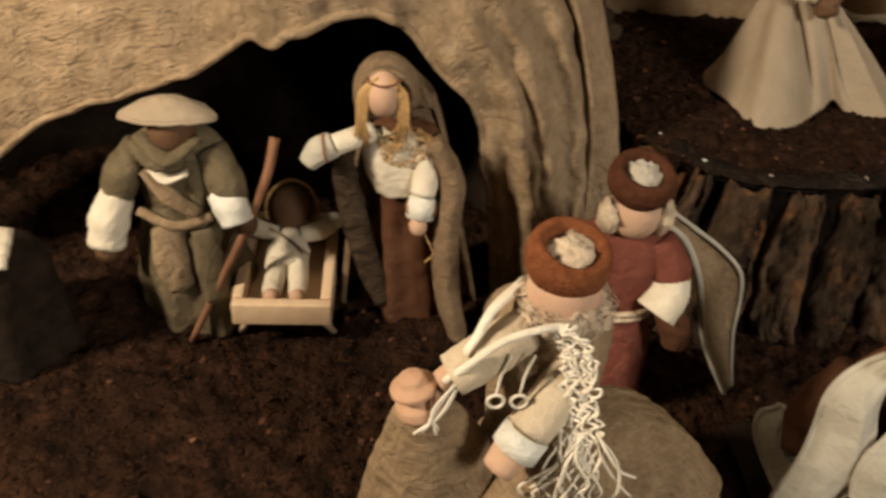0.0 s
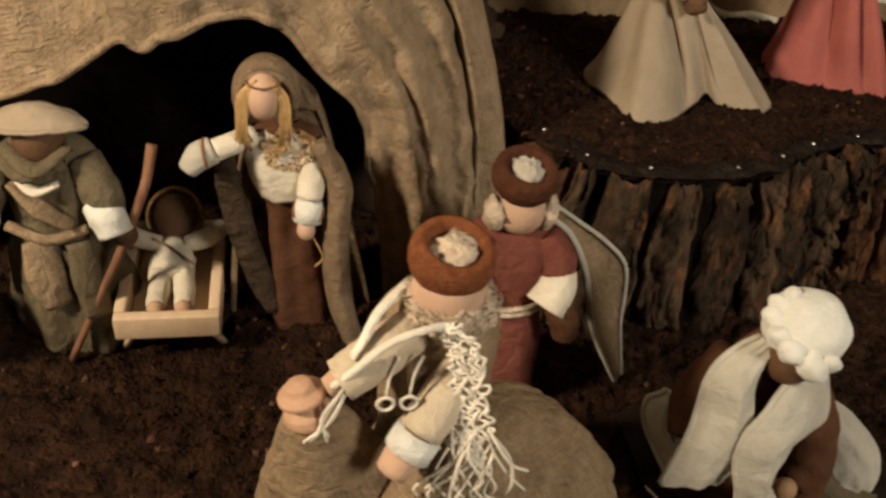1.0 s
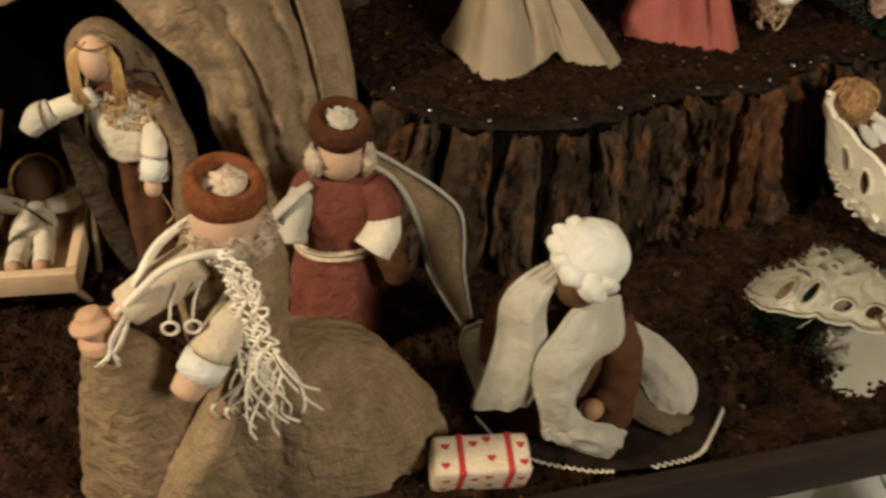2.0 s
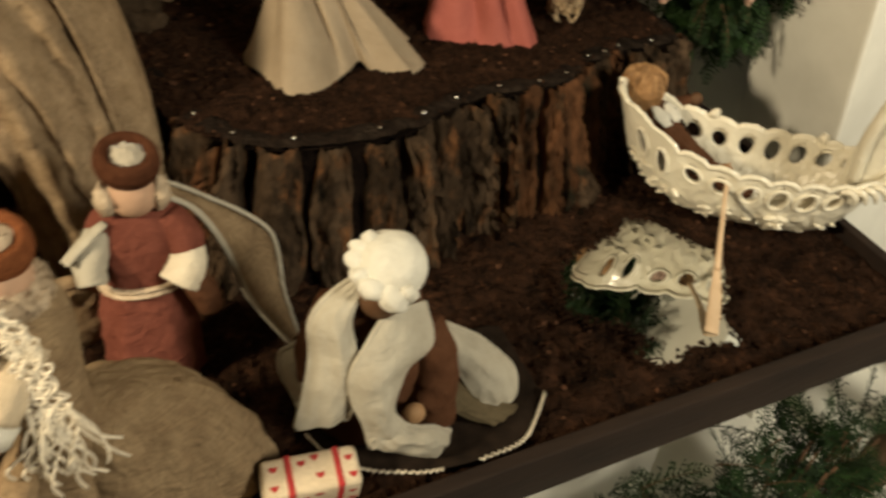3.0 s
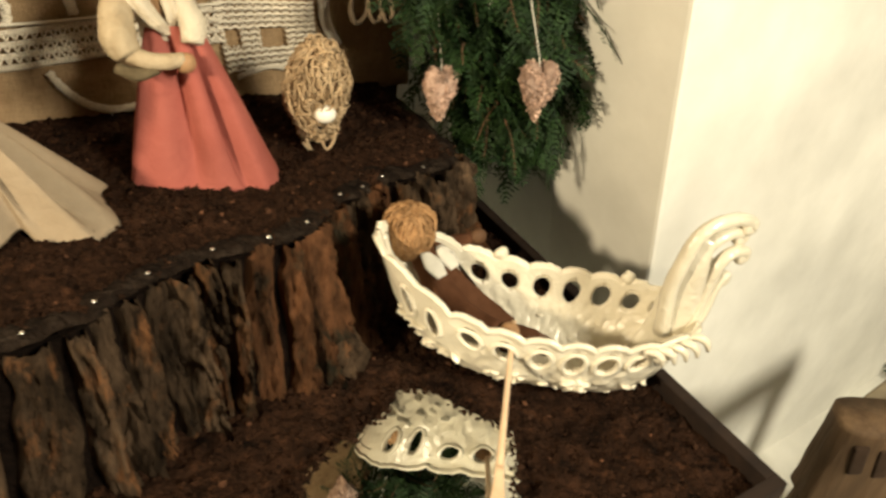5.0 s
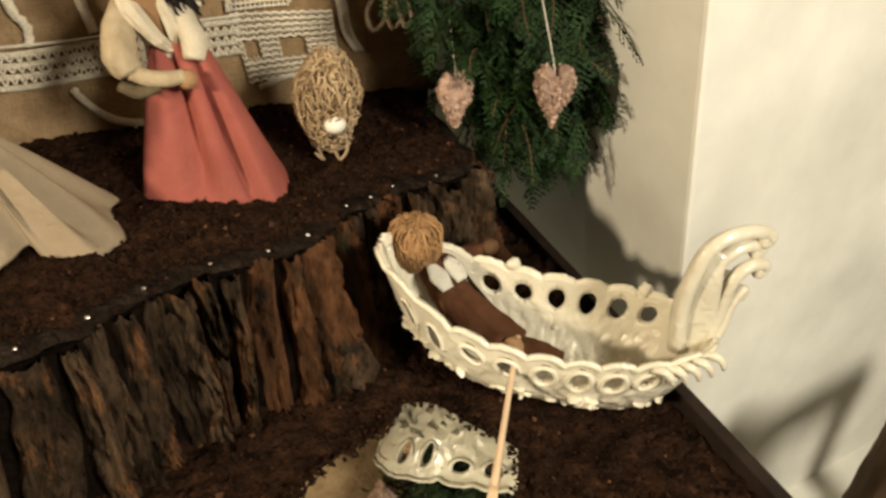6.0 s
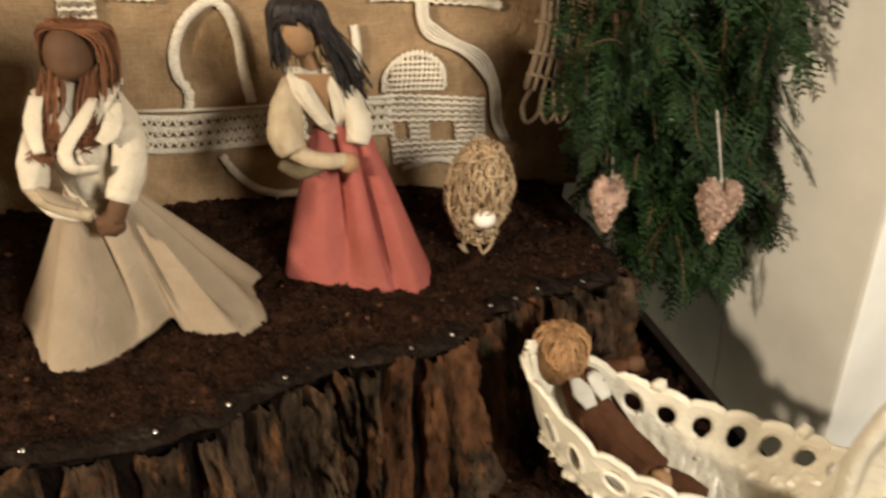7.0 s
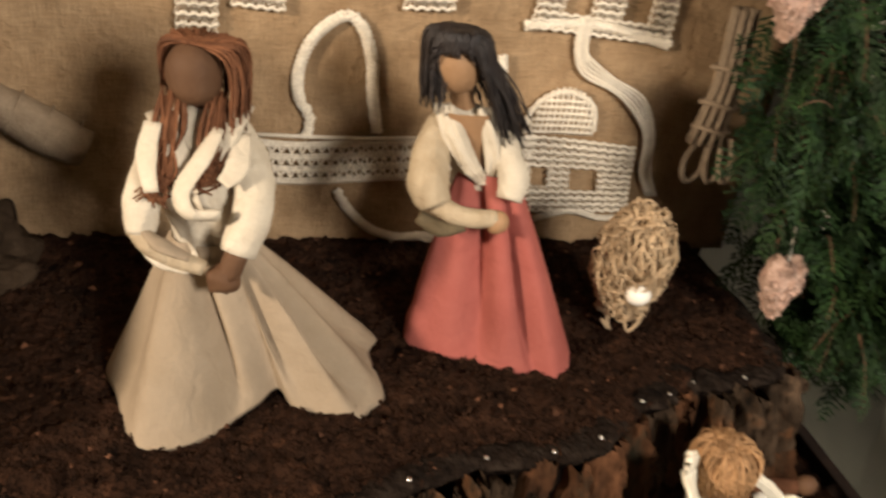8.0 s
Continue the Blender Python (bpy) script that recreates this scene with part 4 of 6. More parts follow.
def doll_linen(s):
    # skirt
    flared_skirt(s, (0.432, 0.746, 0.264), 0.021, 0.017, [
        (0.371, 0.736, 0.003, 0.02), (0.381, 0.700, 0.006, 0.10), (0.393, 0.665, 0.0, -0.06), (0.415, 0.660, 0.001, -0.12), (0.437, 0.668, 0.002, -0.04), (0.452, 0.680, 0.004, 0.42),
        (0.466, 0.690, 0.007, -0.06), (0.479, 0.701, 0.010, -0.04), (0.489, 0.689, 0.003, 0.06), (0.507, 0.681, 0.001, 0.44), (0.526, 0.678, 0.0, -0.04), (0.541, 0.688, 0.002, 0.34),
        (0.552, 0.703, 0.0, -0.02), (0.545, 0.738, 0.007, 0.16), (0.553, 0.766, 0.002, 0.0), (0.520, 0.808, 0.0, 0.12), (0.450, 0.812, 0.0, 0.04), (0.392, 0.780, 0.002, 0.10)], LINEN)
    # blouse
    s.lathe([(0.431, 0.746, 0.350, 0.007, 0.007), (0.431, 0.746, 0.341, 0.020, 0.013), (0.431, 0.744, 0.318, 0.024, 0.018), (0.431, 0.743, 0.290, 0.023, 0.019),
             (0.432, 0.744, 0.264, 0.018, 0.015), (0.432, 0.746, 0.250, 0.022, 0.018)], CREAM, 64, 0.07, 7, 0.4, 0.7)
    s.tube([(0.412, 0.742, 0.336), (0.403, 0.732, 0.318), (0.398, 0.722, 0.298), (0.397, 0.715, 0.281)], [0.007, 0.0095, 0.0108, 0.0085], CREAM, n=14)
    s.tube([(0.449, 0.742, 0.338), (0.458, 0.730, 0.320), (0.459, 0.716, 0.298), (0.451, 0.707, 0.274)], [0.008, 0.0115, 0.0125, 0.0105], CREAM, n=16)
    s.tube([(0.394, 0.716, 0.284), (0.403, 0.709, 0.277), (0.416, 0.706, 0.270), (0.432, 0.705, 0.264)], [0.0062, 0.0064, 0.0060, 0.0048], HUSK, n=12)
    s.tube([(0.397, 0.712, 0.287), (0.409, 0.704, 0.280), (0.424, 0.703, 0.272)], [0.0025, 0.0055, 0.003], LINEN, n=12, flat=0.5)
    s.tube([(0.396, 0.714, 0.276), (0.408, 0.706, 0.268), (0.424, 0.704, 0.263)], [0.003, 0.005, 0.003], CREAM, n=12, flat=0.6)
    s.ell((0.443, 0.704, 0.257), (0.0105, 0.008, 0.009), BROWNSKIN, (0, 20, 0), 18, 10, 0.3, 200)
    s.tube([(0.451, 0.708, 0.274), (0.445, 0.704, 0.258)], [0.0072, 0.007], BROWNSKIN, n=10)
    s.tube([(0.431, 0.746, 0.342), (0.430, 0.742, 0.360)], [0.007, 0.007], BROWNSKIN, n=10)
    s.ell((0.426, 0.736, 0.371), (0.0165, 0.0165, 0.0195), BROWNSKIN, (10, -8, 0), 24, 14)
    # collar cloths
    for pts in (((0.404, 0.744, 0.342), (0.412, 0.726, 0.336), (0.420, 0.722, 0.318), (0.414, 0.722, 0.306)),
                ((0.455, 0.744, 0.350), (0.446, 0.726, 0.342), (0.436, 0.722, 0.326), (0.428, 0.720, 0.306), (0.436, 0.716, 0.292))):
        s.tube(pts, [0.006, 0.008, 0.007, 0.004], CREAM, n=10, flat=0.35)
    # hair and two plaits
    for k in range(170):
        a = -0.75 + 3.9 * k / 169
        top = Vector((0.426 + R.uniform(-0.006, 0.006), 0.735 + R.uniform(-0.005, 0.005), 0.3905))
        full = max(0.0, math.cos(a))
        grow = R.uniform(0.92, 1.12) * (1 + 0.30 * full)
        side = Vector((0.429 + 0.0205 * math.cos(a) * grow, 0.741 + 0.021 * math.sin(a) * grow, 0.372 + R.uniform(-0.006, 0.006)))
        drop = R.uniform(0.006, 0.016) + 0.014 * full
        s.tube([top, (top + side) / 2 + Vector((0.008 * math.cos(a), 0.008 * math.sin(a), 0.006)), side,
                side + Vector((R.uniform(-0.003, 0.001) * math.cos(a), -0.003 * math.sin(a) - 0.001, -drop))], [0.0009, 0.0010, 0.0006], REDHAIR, n=4, smooth=3)
    for sx, ex, low in ((0.414, 0.407, 0.306), (0.440, 0.432, 0.316)):
        for k in range(30):
            o = Vector((R.uniform(-0.006, 0.006), R.uniform(-0.003, 0.003), R.uniform(-0.004, 0.004)))
            sway = math.sin(k * 1.7) * 0.004
            s.tube([Vector((sx, 0.732, 0.360)) + o, Vector((sx + (ex - sx) * 0.3 + sway, 0.722, 0.338)) + o, Vector((sx + (ex - sx) * 0.8 - sway, 0.714, 0.318)) + o, Vector((ex + sway * 2, 0.713, low + R.uniform(-0.006, 0.008))) + o], [0.0009, 0.001, 0.0006], REDHAIR, n=4, smooth=3)
        curly(s, (ex, 0.714, low + 0.006), (0.008, 0.005, 0.009), 26, REDHAIR, 0.0009)
    # white collar frills laid over the plaits
    s.tube([(0.404, 0.722, 0.346), (0.401, 0.712, 0.330), (0.404, 0.706, 0.312)], [0.005, 0.006, 0.004], CREAM, n=12, flat=0.3)
    s.tube([(0.440, 0.722, 0.344), (0.430, 0.710, 0.330), (0.420, 0.704, 0.314), (0.424, 0.702, 0.302), (0.440, 0.704, 0.300)], [0.004, 0.006, 0.006, 0.007, 0.008], CREAM, n=12, flat=0.35)
    s.tube([(0.452, 0.726, 0.340), (0.450, 0.712, 0.326), (0.442, 0.706, 0.318)], [0.006, 0.007, 0.004], CREAM, n=12, flat=0.35)
    # she leans back above the waist
    s.v = [(x - 0.03 * d, y + d, z - 0.41 * d) for x, y, z in s.v for d in (0.028 * min(1.0, max(0.0, (z - 0.300) / 0.07)),)]


def doll_rose(s):
    flared_skirt(s, (0.621, 0.788, 0.296), 0.020, 0.016, [
        (0.573, 0.762, 0.0, -0.03), (0.588, 0.746, 0.001, 0.0), (0.604, 0.738, 0.001, 0.05), (0.620, 0.733, 0.001, 0.62), (0.640, 0.722, 0.0, -0.02), (0.655, 0.719, 0.001, 0.02),
        (0.665, 0.719, 0.001, 0.42), (0.680, 0.713, 0.0, 0.0), (0.698, 0.733, 0.0, -0.02), (0.704, 0.772, 0.001, 0.04), (0.695, 0.812, 0.0, 0.0), (0.660, 0.834, 0.0, 0.12),
        (0.620, 0.830, 0.0, 0.0), (0.588, 0.806, 0.0, 0.1)], ROSE)
    s.lathe([(0.606, 0.797, 0.338, 0.008, 0.007), (0.607, 0.797, 0.330, 0.022, 0.013), (0.609, 0.795, 0.314, 0.022, 0.015), (0.613, 0.792, 0.294, 0.017, 0.014),
             (0.614, 0.791, 0.282, 0.017, 0.015)], CREAM, 64, 0.06, 7, 1.4, 0.6)
    # bare neckline
    s.grid(lambda u, v: (0.605 + (u - 0.5) * 0.030 * (1 - v) + v * 0.012, 0.7785 - 0.0022 * math.sin(math.pi * u) + 0.001 * v, 0.338 - v * 0.046), 10, 10, TANSKIN)
    cloth_panel(s, [(0.586, 0.790, 0.338), (0.588, 0.776, 0.322), (0.600, 0.772, 0.302), (0.612, 0.774, 0.290)], [(0.594, 0.782, 0.340), (0.602, 0.774, 0.322), (0.611, 0.772, 0.302), (0.620, 0.775, 0.290)], CREAM, 0.003)
    cloth_panel(s, [(0.614, 0.782, 0.340), (0.616, 0.774, 0.324), (0.618, 0.772, 0.302), (0.618, 0.776, 0.290)], [(0.626, 0.788, 0.338), (0.630, 0.778, 0.322), (0.630, 0.774, 0.302), (0.626, 0.777, 0.290)], CREAM, 0.003)
    s.tube([(0.590, 0.794, 0.326), (0.580, 0.780, 0.308), (0.575, 0.766, 0.292), (0.580, 0.758, 0.280)], [0.009, 0.0130, 0.0150, 0.0100], HUSK, n=16)
    s.tube([(0.625, 0.794, 0.328), (0.632, 0.780, 0.314), (0.634, 0.766, 0.300), (0.630, 0.758, 0.286)], [0.008, 0.0105, 0.011, 0.0085], CREAM, n=14)
    s.tube([(0.580, 0.759, 0.281), (0.592, 0.752, 0.277), (0.606, 0.749, 0.276), (0.620, 0.750, 0.276)], [0.0072, 0.007, 0.0065, 0.006], HUSK, n=12)
    s.ell((0.622, 0.750, 0.273), (0.0085, 0.0075, 0.0085), TANSKIN)
    s.tube([(0.570, 0.760, 0.270), (0.584, 0.752, 0.266), (0.600, 0.749, 0.270)], [0.006, 0.008, 0.005], GREYCLOTH, n=10, flat=0.7)
    s.tube([(0.607, 0.797, 0.330), (0.603, 0.796, 0.350)], [0.0085, 0.0075], TANSKIN, n=12)
    s.ell((0.597, 0.790, 0.368), (0.0175, 0.0175, 0.0205), TANSKIN, (8, -10, 0), 24, 14)
    for k in range(190):
        a = -1.15 + 5.0 * k / 189
        top = Vector((0.600, 0.788, 0.3915)) + Vector((R.uniform(-0.004, 0.004), R.uniform(-0.004, 0.004), 0))
        side = Vector((0.601 + 0.0215 * math.cos(a), 0.793 + 0.0215 * math.sin(a), 0.372))
        side += Vector((math.cos(a), math.sin(a), 0)) * R.uniform(-0.001, 0.0035)
        low = side + Vector((0.006 + 0.018 * max(0, math.cos(a)) + R.uniform(-0.005, 0.005), R.uniform(-0.003, 0.003), -0.030 - 0.024 * max(0, math.cos(a + 0.4)) + R.uniform(-0.014, 0.012)))
        if math.cos(a) < -0.55:
            low = side + Vector((R.uniform(-0.003, 0.004), -0.003, -0.026 + R.uniform(-0.010, 0.008)))
        s.tube([top, (top + side) / 2 + Vector((0.007 * math.cos(a), 0.006 * math.sin(a), 0.006)), side, (side + low) / 2 + Vector((R.uniform(-0.001, 0.004), 0, 0)), low], [0.0010, 0.0010, 0.0006], BLACKHAIR, n=4, smooth=3)
    for k in range(70):
        a = -2.5 + 1.9 * k / 69
        top = Vector((0.599 + R.uniform(-0.004, 0.004), 0.787, 0.3905))
        brow = Vector((0.597 + 0.0195 * math.cos(a), 0.790 + 0.0195 * math.sin(a), 0.3835 + R.uniform(-0.004, 0.003)))
        tip = brow + Vector((0.004 * math.cos(a) + R.uniform(-0.002, 0.003), 0.001, -0.002 - 0.012 * abs(math.cos(a)) * R.random()))
        s.tube([top, (top + brow) / 2 + Vector((0.004 * math.cos(a), 0.006 * math.sin(a), 0.005)), brow, tip], [0.0010, 0.0011, 0.0007], BLACKHAIR, n=4, smooth=3)
    # the upper body leans a little
    s.v = [(x - 0.15 * max(0.0, z - 0.292), y, z) for x, y, z in s.v]


def doll_kneeling_turban(s):
    # seated body
    s.lathe([(0.392, 0.374, 0.186, 0.010, 0.010), (0.392, 0.376, 0.170, 0.024, 0.017), (0.392, 0.378, 0.140, 0.034, 0.026), (0.394, 0.380, 0.100, 0.040, 0.030),
             (0.402, 0.384, 0.060, 0.052, 0.034), (0.412, 0.388, 0.026, 0.062, 0.040)], BROWNFELT, 64, 0.05, 5, 0.3, 0.6)
    s.ell((0.384, 0.358, 0.180), (0.016, 0.016, 0.019), BROWNSKIN)
    # one sleeve beside the open coat, one bent over the lap
    s.tube([(0.360, 0.376, 0.164), (0.349, 0.376, 0.140), (0.343, 0.374, 0.120), (0.340, 0.364, 0.104)], [0.013, 0.014, 0.014, 0.011], BROWNFELT, n=14)
    s.tube([(0.426, 0.372, 0.128), (0.432, 0.364, 0.104), (0.430, 0.352, 0.082), (0.418, 0.344, 0.070)], [0.014, 0.017, 0.018, 0.012], BROWNFELT, n=14)
    s.tube([(0.428, 0.366, 0.100), (0.430, 0.352, 0.072), (0.430, 0.346, 0.048)], [0.014, 0.018, 0.015], BROWNFELT, n=14)
    s.ell((0.408, 0.336, 0.076), (0.0085, 0.0075, 0.0085), TANSKIN)
    # pale felt coat in draped panels
    cloth_panel(s, [(0.366, 0.366, 0.188), (0.338, 0.360, 0.168), (0.336, 0.354, 0.139), (0.330, 0.346, 0.114), (0.322, 0.342, 0.082)],
                [(0.374, 0.360, 0.184), (0.361, 0.350, 0.168), (0.363, 0.341, 0.142), (0.366, 0.336, 0.113), (0.358, 0.336, 0.086)], WHITEFELT, 0.005)
    cloth_panel(s, [(0.336, 0.392, 0.114), (0.324, 0.390, 0.108), (0.322, 0.384, 0.096), (0.328, 0.370, 0.082), (0.331, 0.348, 0.078)],
                [(0.340, 0.384, 0.116), (0.334, 0.372, 0.106), (0.336, 0.362, 0.098), (0.342, 0.354, 0.104), (0.347, 0.346, 0.100)], WHITEFELT, 0.004)
    cloth_panel(s, [(0.389, 0.352, 0.166), (0.371, 0.340, 0.154), (0.358, 0.332, 0.135), (0.359, 0.329, 0.111), (0.367, 0.327, 0.087), (0.372, 0.324, 0.064)],
                [(0.418, 0.360, 0.160), (0.421, 0.348, 0.133), (0.400, 0.338, 0.121), (0.391, 0.332, 0.107), (0.389, 0.328, 0.088), (0.402, 0.323, 0.066)], WHITEFELT, 0.007)
    cloth_panel(s, [(0.370, 0.325, 0.070), (0.384, 0.323, 0.058), (0.404, 0.322, 0.046), (0.424, 0.322, 0.036)],
                [(0.390, 0.328, 0.086), (0.402, 0.329, 0.070), (0.422, 0.330, 0.060), (0.438, 0.330, 0.050)], WHITEFELT, 0.006)
    cloth_panel(s, [(0.444, 0.372, 0.104), (0.454, 0.366, 0.080), (0.466, 0.358, 0.058), (0.476, 0.352, 0.042)],
                [(0.450, 0.386, 0.108), (0.482, 0.382, 0.086), (0.510, 0.372, 0.056), (0.508, 0.358, 0.036)], WHITEFELT, 0.008)
    cloth_panel(s, [(0.438, 0.352, 0.062), (0.456, 0.344, 0.046), (0.480, 0.338, 0.034)], [(0.452, 0.362, 0.068), (0.472, 0.356, 0.048), (0.506, 0.350, 0.033)], GREYCLOTH, 0.004)
    # turban: a plump crown with a plaited band along its front edge
    c = Vector((0.390, 0.364, 0.195))
    s.ell(c + Vector((0.003, 0.003, -0.001)), (0.0265, 0.0250, 0.0245), WOOLWHITE, (0, 25, 0), 32, 20, 0.07, 60)
    across, rise, near = Vector((0.825, -0.565, 0)), Vector((0.347, 0.507, 0.789)), Vector((-0.446, -0.651, 0.614))
    for x, y, r in ((-0.018, 0.009, 0.0078), (-0.018, 0.000, 0.0086), (-0.012, -0.008, 0.0090), (-0.003, -0.014, 0.0105), (0.009, -0.018, 0.0110), (-0.013, 0.016, 0.0066), (0.018, -0.013, 0.0080)):
        out = math.sqrt(max(0.0, 0.0240 ** 2 - x * x - y * y)) * 0.75
        s.ell(c + across * x + rise * y + near * out, (r * 1.2, r * 0.8, r * 0.8), WOOLWHITE, (R.uniform(-20, 20), 40 + R.uniform(-10, 10), R.uniform(-30, 30)), 18, 12, 0.20, 160)


def doll_rust(s):
    # tunic
    s.lathe([(0.243, 0.494, 0.186, 0.010, 0.010), (0.243, 0.494, 0.177, 0.030, 0.019), (0.243, 0.493, 0.155, 0.036, 0.025), (0.242, 0.492, 0.122, 0.029, 0.024),
             (0.242, 0.492, 0.116, 0.029, 0.024), (0.242, 0.491, 0.085, 0.034, 0.028), (0.243, 0.489, 0.05, 0.036, 0.031), (0.243, 0.488, 0.018, 0.036, 0.032)], RUST, 64, 0.07, 6, 0.9, 0.9)
    # rope belt
    for z in (0.1185, 0.1235):
        s.tube([(0.242 + 0.031 * math.cos(a), 0.492 + 0.0265 * math.sin(a), z + 0.001 * math.sin(3 * a)) for a in [k * 0.2618 for k in range(25)]], 0.0024, BEARD, n=6, smooth=1)
    s.ell((0.243, 0.488, 0.198), (0.0185, 0.018, 0.019), SKIN, (0, 0, 0), 22, 12)
    for sg in (-1, 1):
        s.ell((0.243 + sg * 0.018, 0.484, 0.197), (0.0075, 0.010, 0.013), BEARD, (0, 0, 0), 14, 9, 0.5, 300)
    # hat: a thick felt ring round a pale crown
    m = pose(0.243, 0.490, 0.222, 14, 4, 0)
    s.grid(lambda u, v: m @ Vector(((0.0170 + 0.0055 * math.cos(6.2832 * v)) * math.cos(6.2832 * u), (0.0170 + 0.0055 * math.cos(6.2832 * v)) * math.sin(6.2832 * u), 0.0105 * math.sin(6.2832 * v))), 32, 12, HATDARK, True)
    s.ell(m @ Vector((0, 0, 0.002)), (0.0125, 0.0125, 0.008), GREYFELT, (14, 4, 0), 24, 14, 0.4, 350)
    # arm with a pale cuff
    s.tube([(0.264, 0.488, 0.174), (0.274, 0.478, 0.160), (0.275, 0.472, 0.150)], [0.012, 0.014, 0.012], RUST, n=12)
    s.tube([(0.276, 0.476, 0.158), (0.274, 0.468, 0.142), (0.266, 0.462, 0.130)], [0.0115, 0.0135, 0.0150], CREAM, n=14)
    s.tube([(0.272, 0.466, 0.136), (0.282, 0.462, 0.118), (0.286, 0.462, 0.102)], [0.009, 0.0115, 0.010], BROWNFELT, n=12)
    s.tube([(0.218, 0.486, 0.168), (0.208, 0.472, 0.152), (0.207, 0.462, 0.140)], [0.011, 0.012, 0.010], WHITEFELT, n=12)
    # cape with pale edges, sweeping out behind
    inner = spline([(0.258, 0.497, 0.188), (0.284, 0.494, 0.168), (0.304, 0.490, 0.132), (0.320, 0.486, 0.084), (0.354, 0.486, 0.022)], 6)
    outer = spline([(0.262, 0.508, 0.190), (0.300, 0.512, 0.162), (0.344, 0.512, 0.126), (0.352, 0.506, 0.074), (0.364, 0.498, 0.016)], 6)

    def cape(u, v):
        k = v * (len(inner) - 1)
        i = min(int(k), len(inner) - 2)
        p = inner[i].lerp(inner[i + 1], k - i).lerp(outer[i].lerp(outer[i + 1], k - i), u)
        return (p.x, p.y + 0.010 * math.sin(math.pi * u) * math.sin(math.pi * v), p.z + 0.004 * math.sin(7 * u + 5 * v))
    s.grid(cape, 14, 24, ROBE, False, 0.06, 0.19)
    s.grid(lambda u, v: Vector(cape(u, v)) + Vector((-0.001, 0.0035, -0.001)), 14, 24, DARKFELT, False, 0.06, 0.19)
    s.tube([cape(0, k / 8) for k in range(9)], [0.0020, 0.0028, 0.0026, 0.0018], WHITEFELT, n=8)
    s.tube([cape(1, k / 8) for k in range(9)], [0.0018, 0.0020, 0.0016], WHITEFELT, n=8)
    s.tube([(0.222, 0.480, 0.180), (0.208, 0.474, 0.172), (0.192, 0.466, 0.160)], [0.004, 0.006, 0.005], WHITEFELT, n=10, flat=0.4)


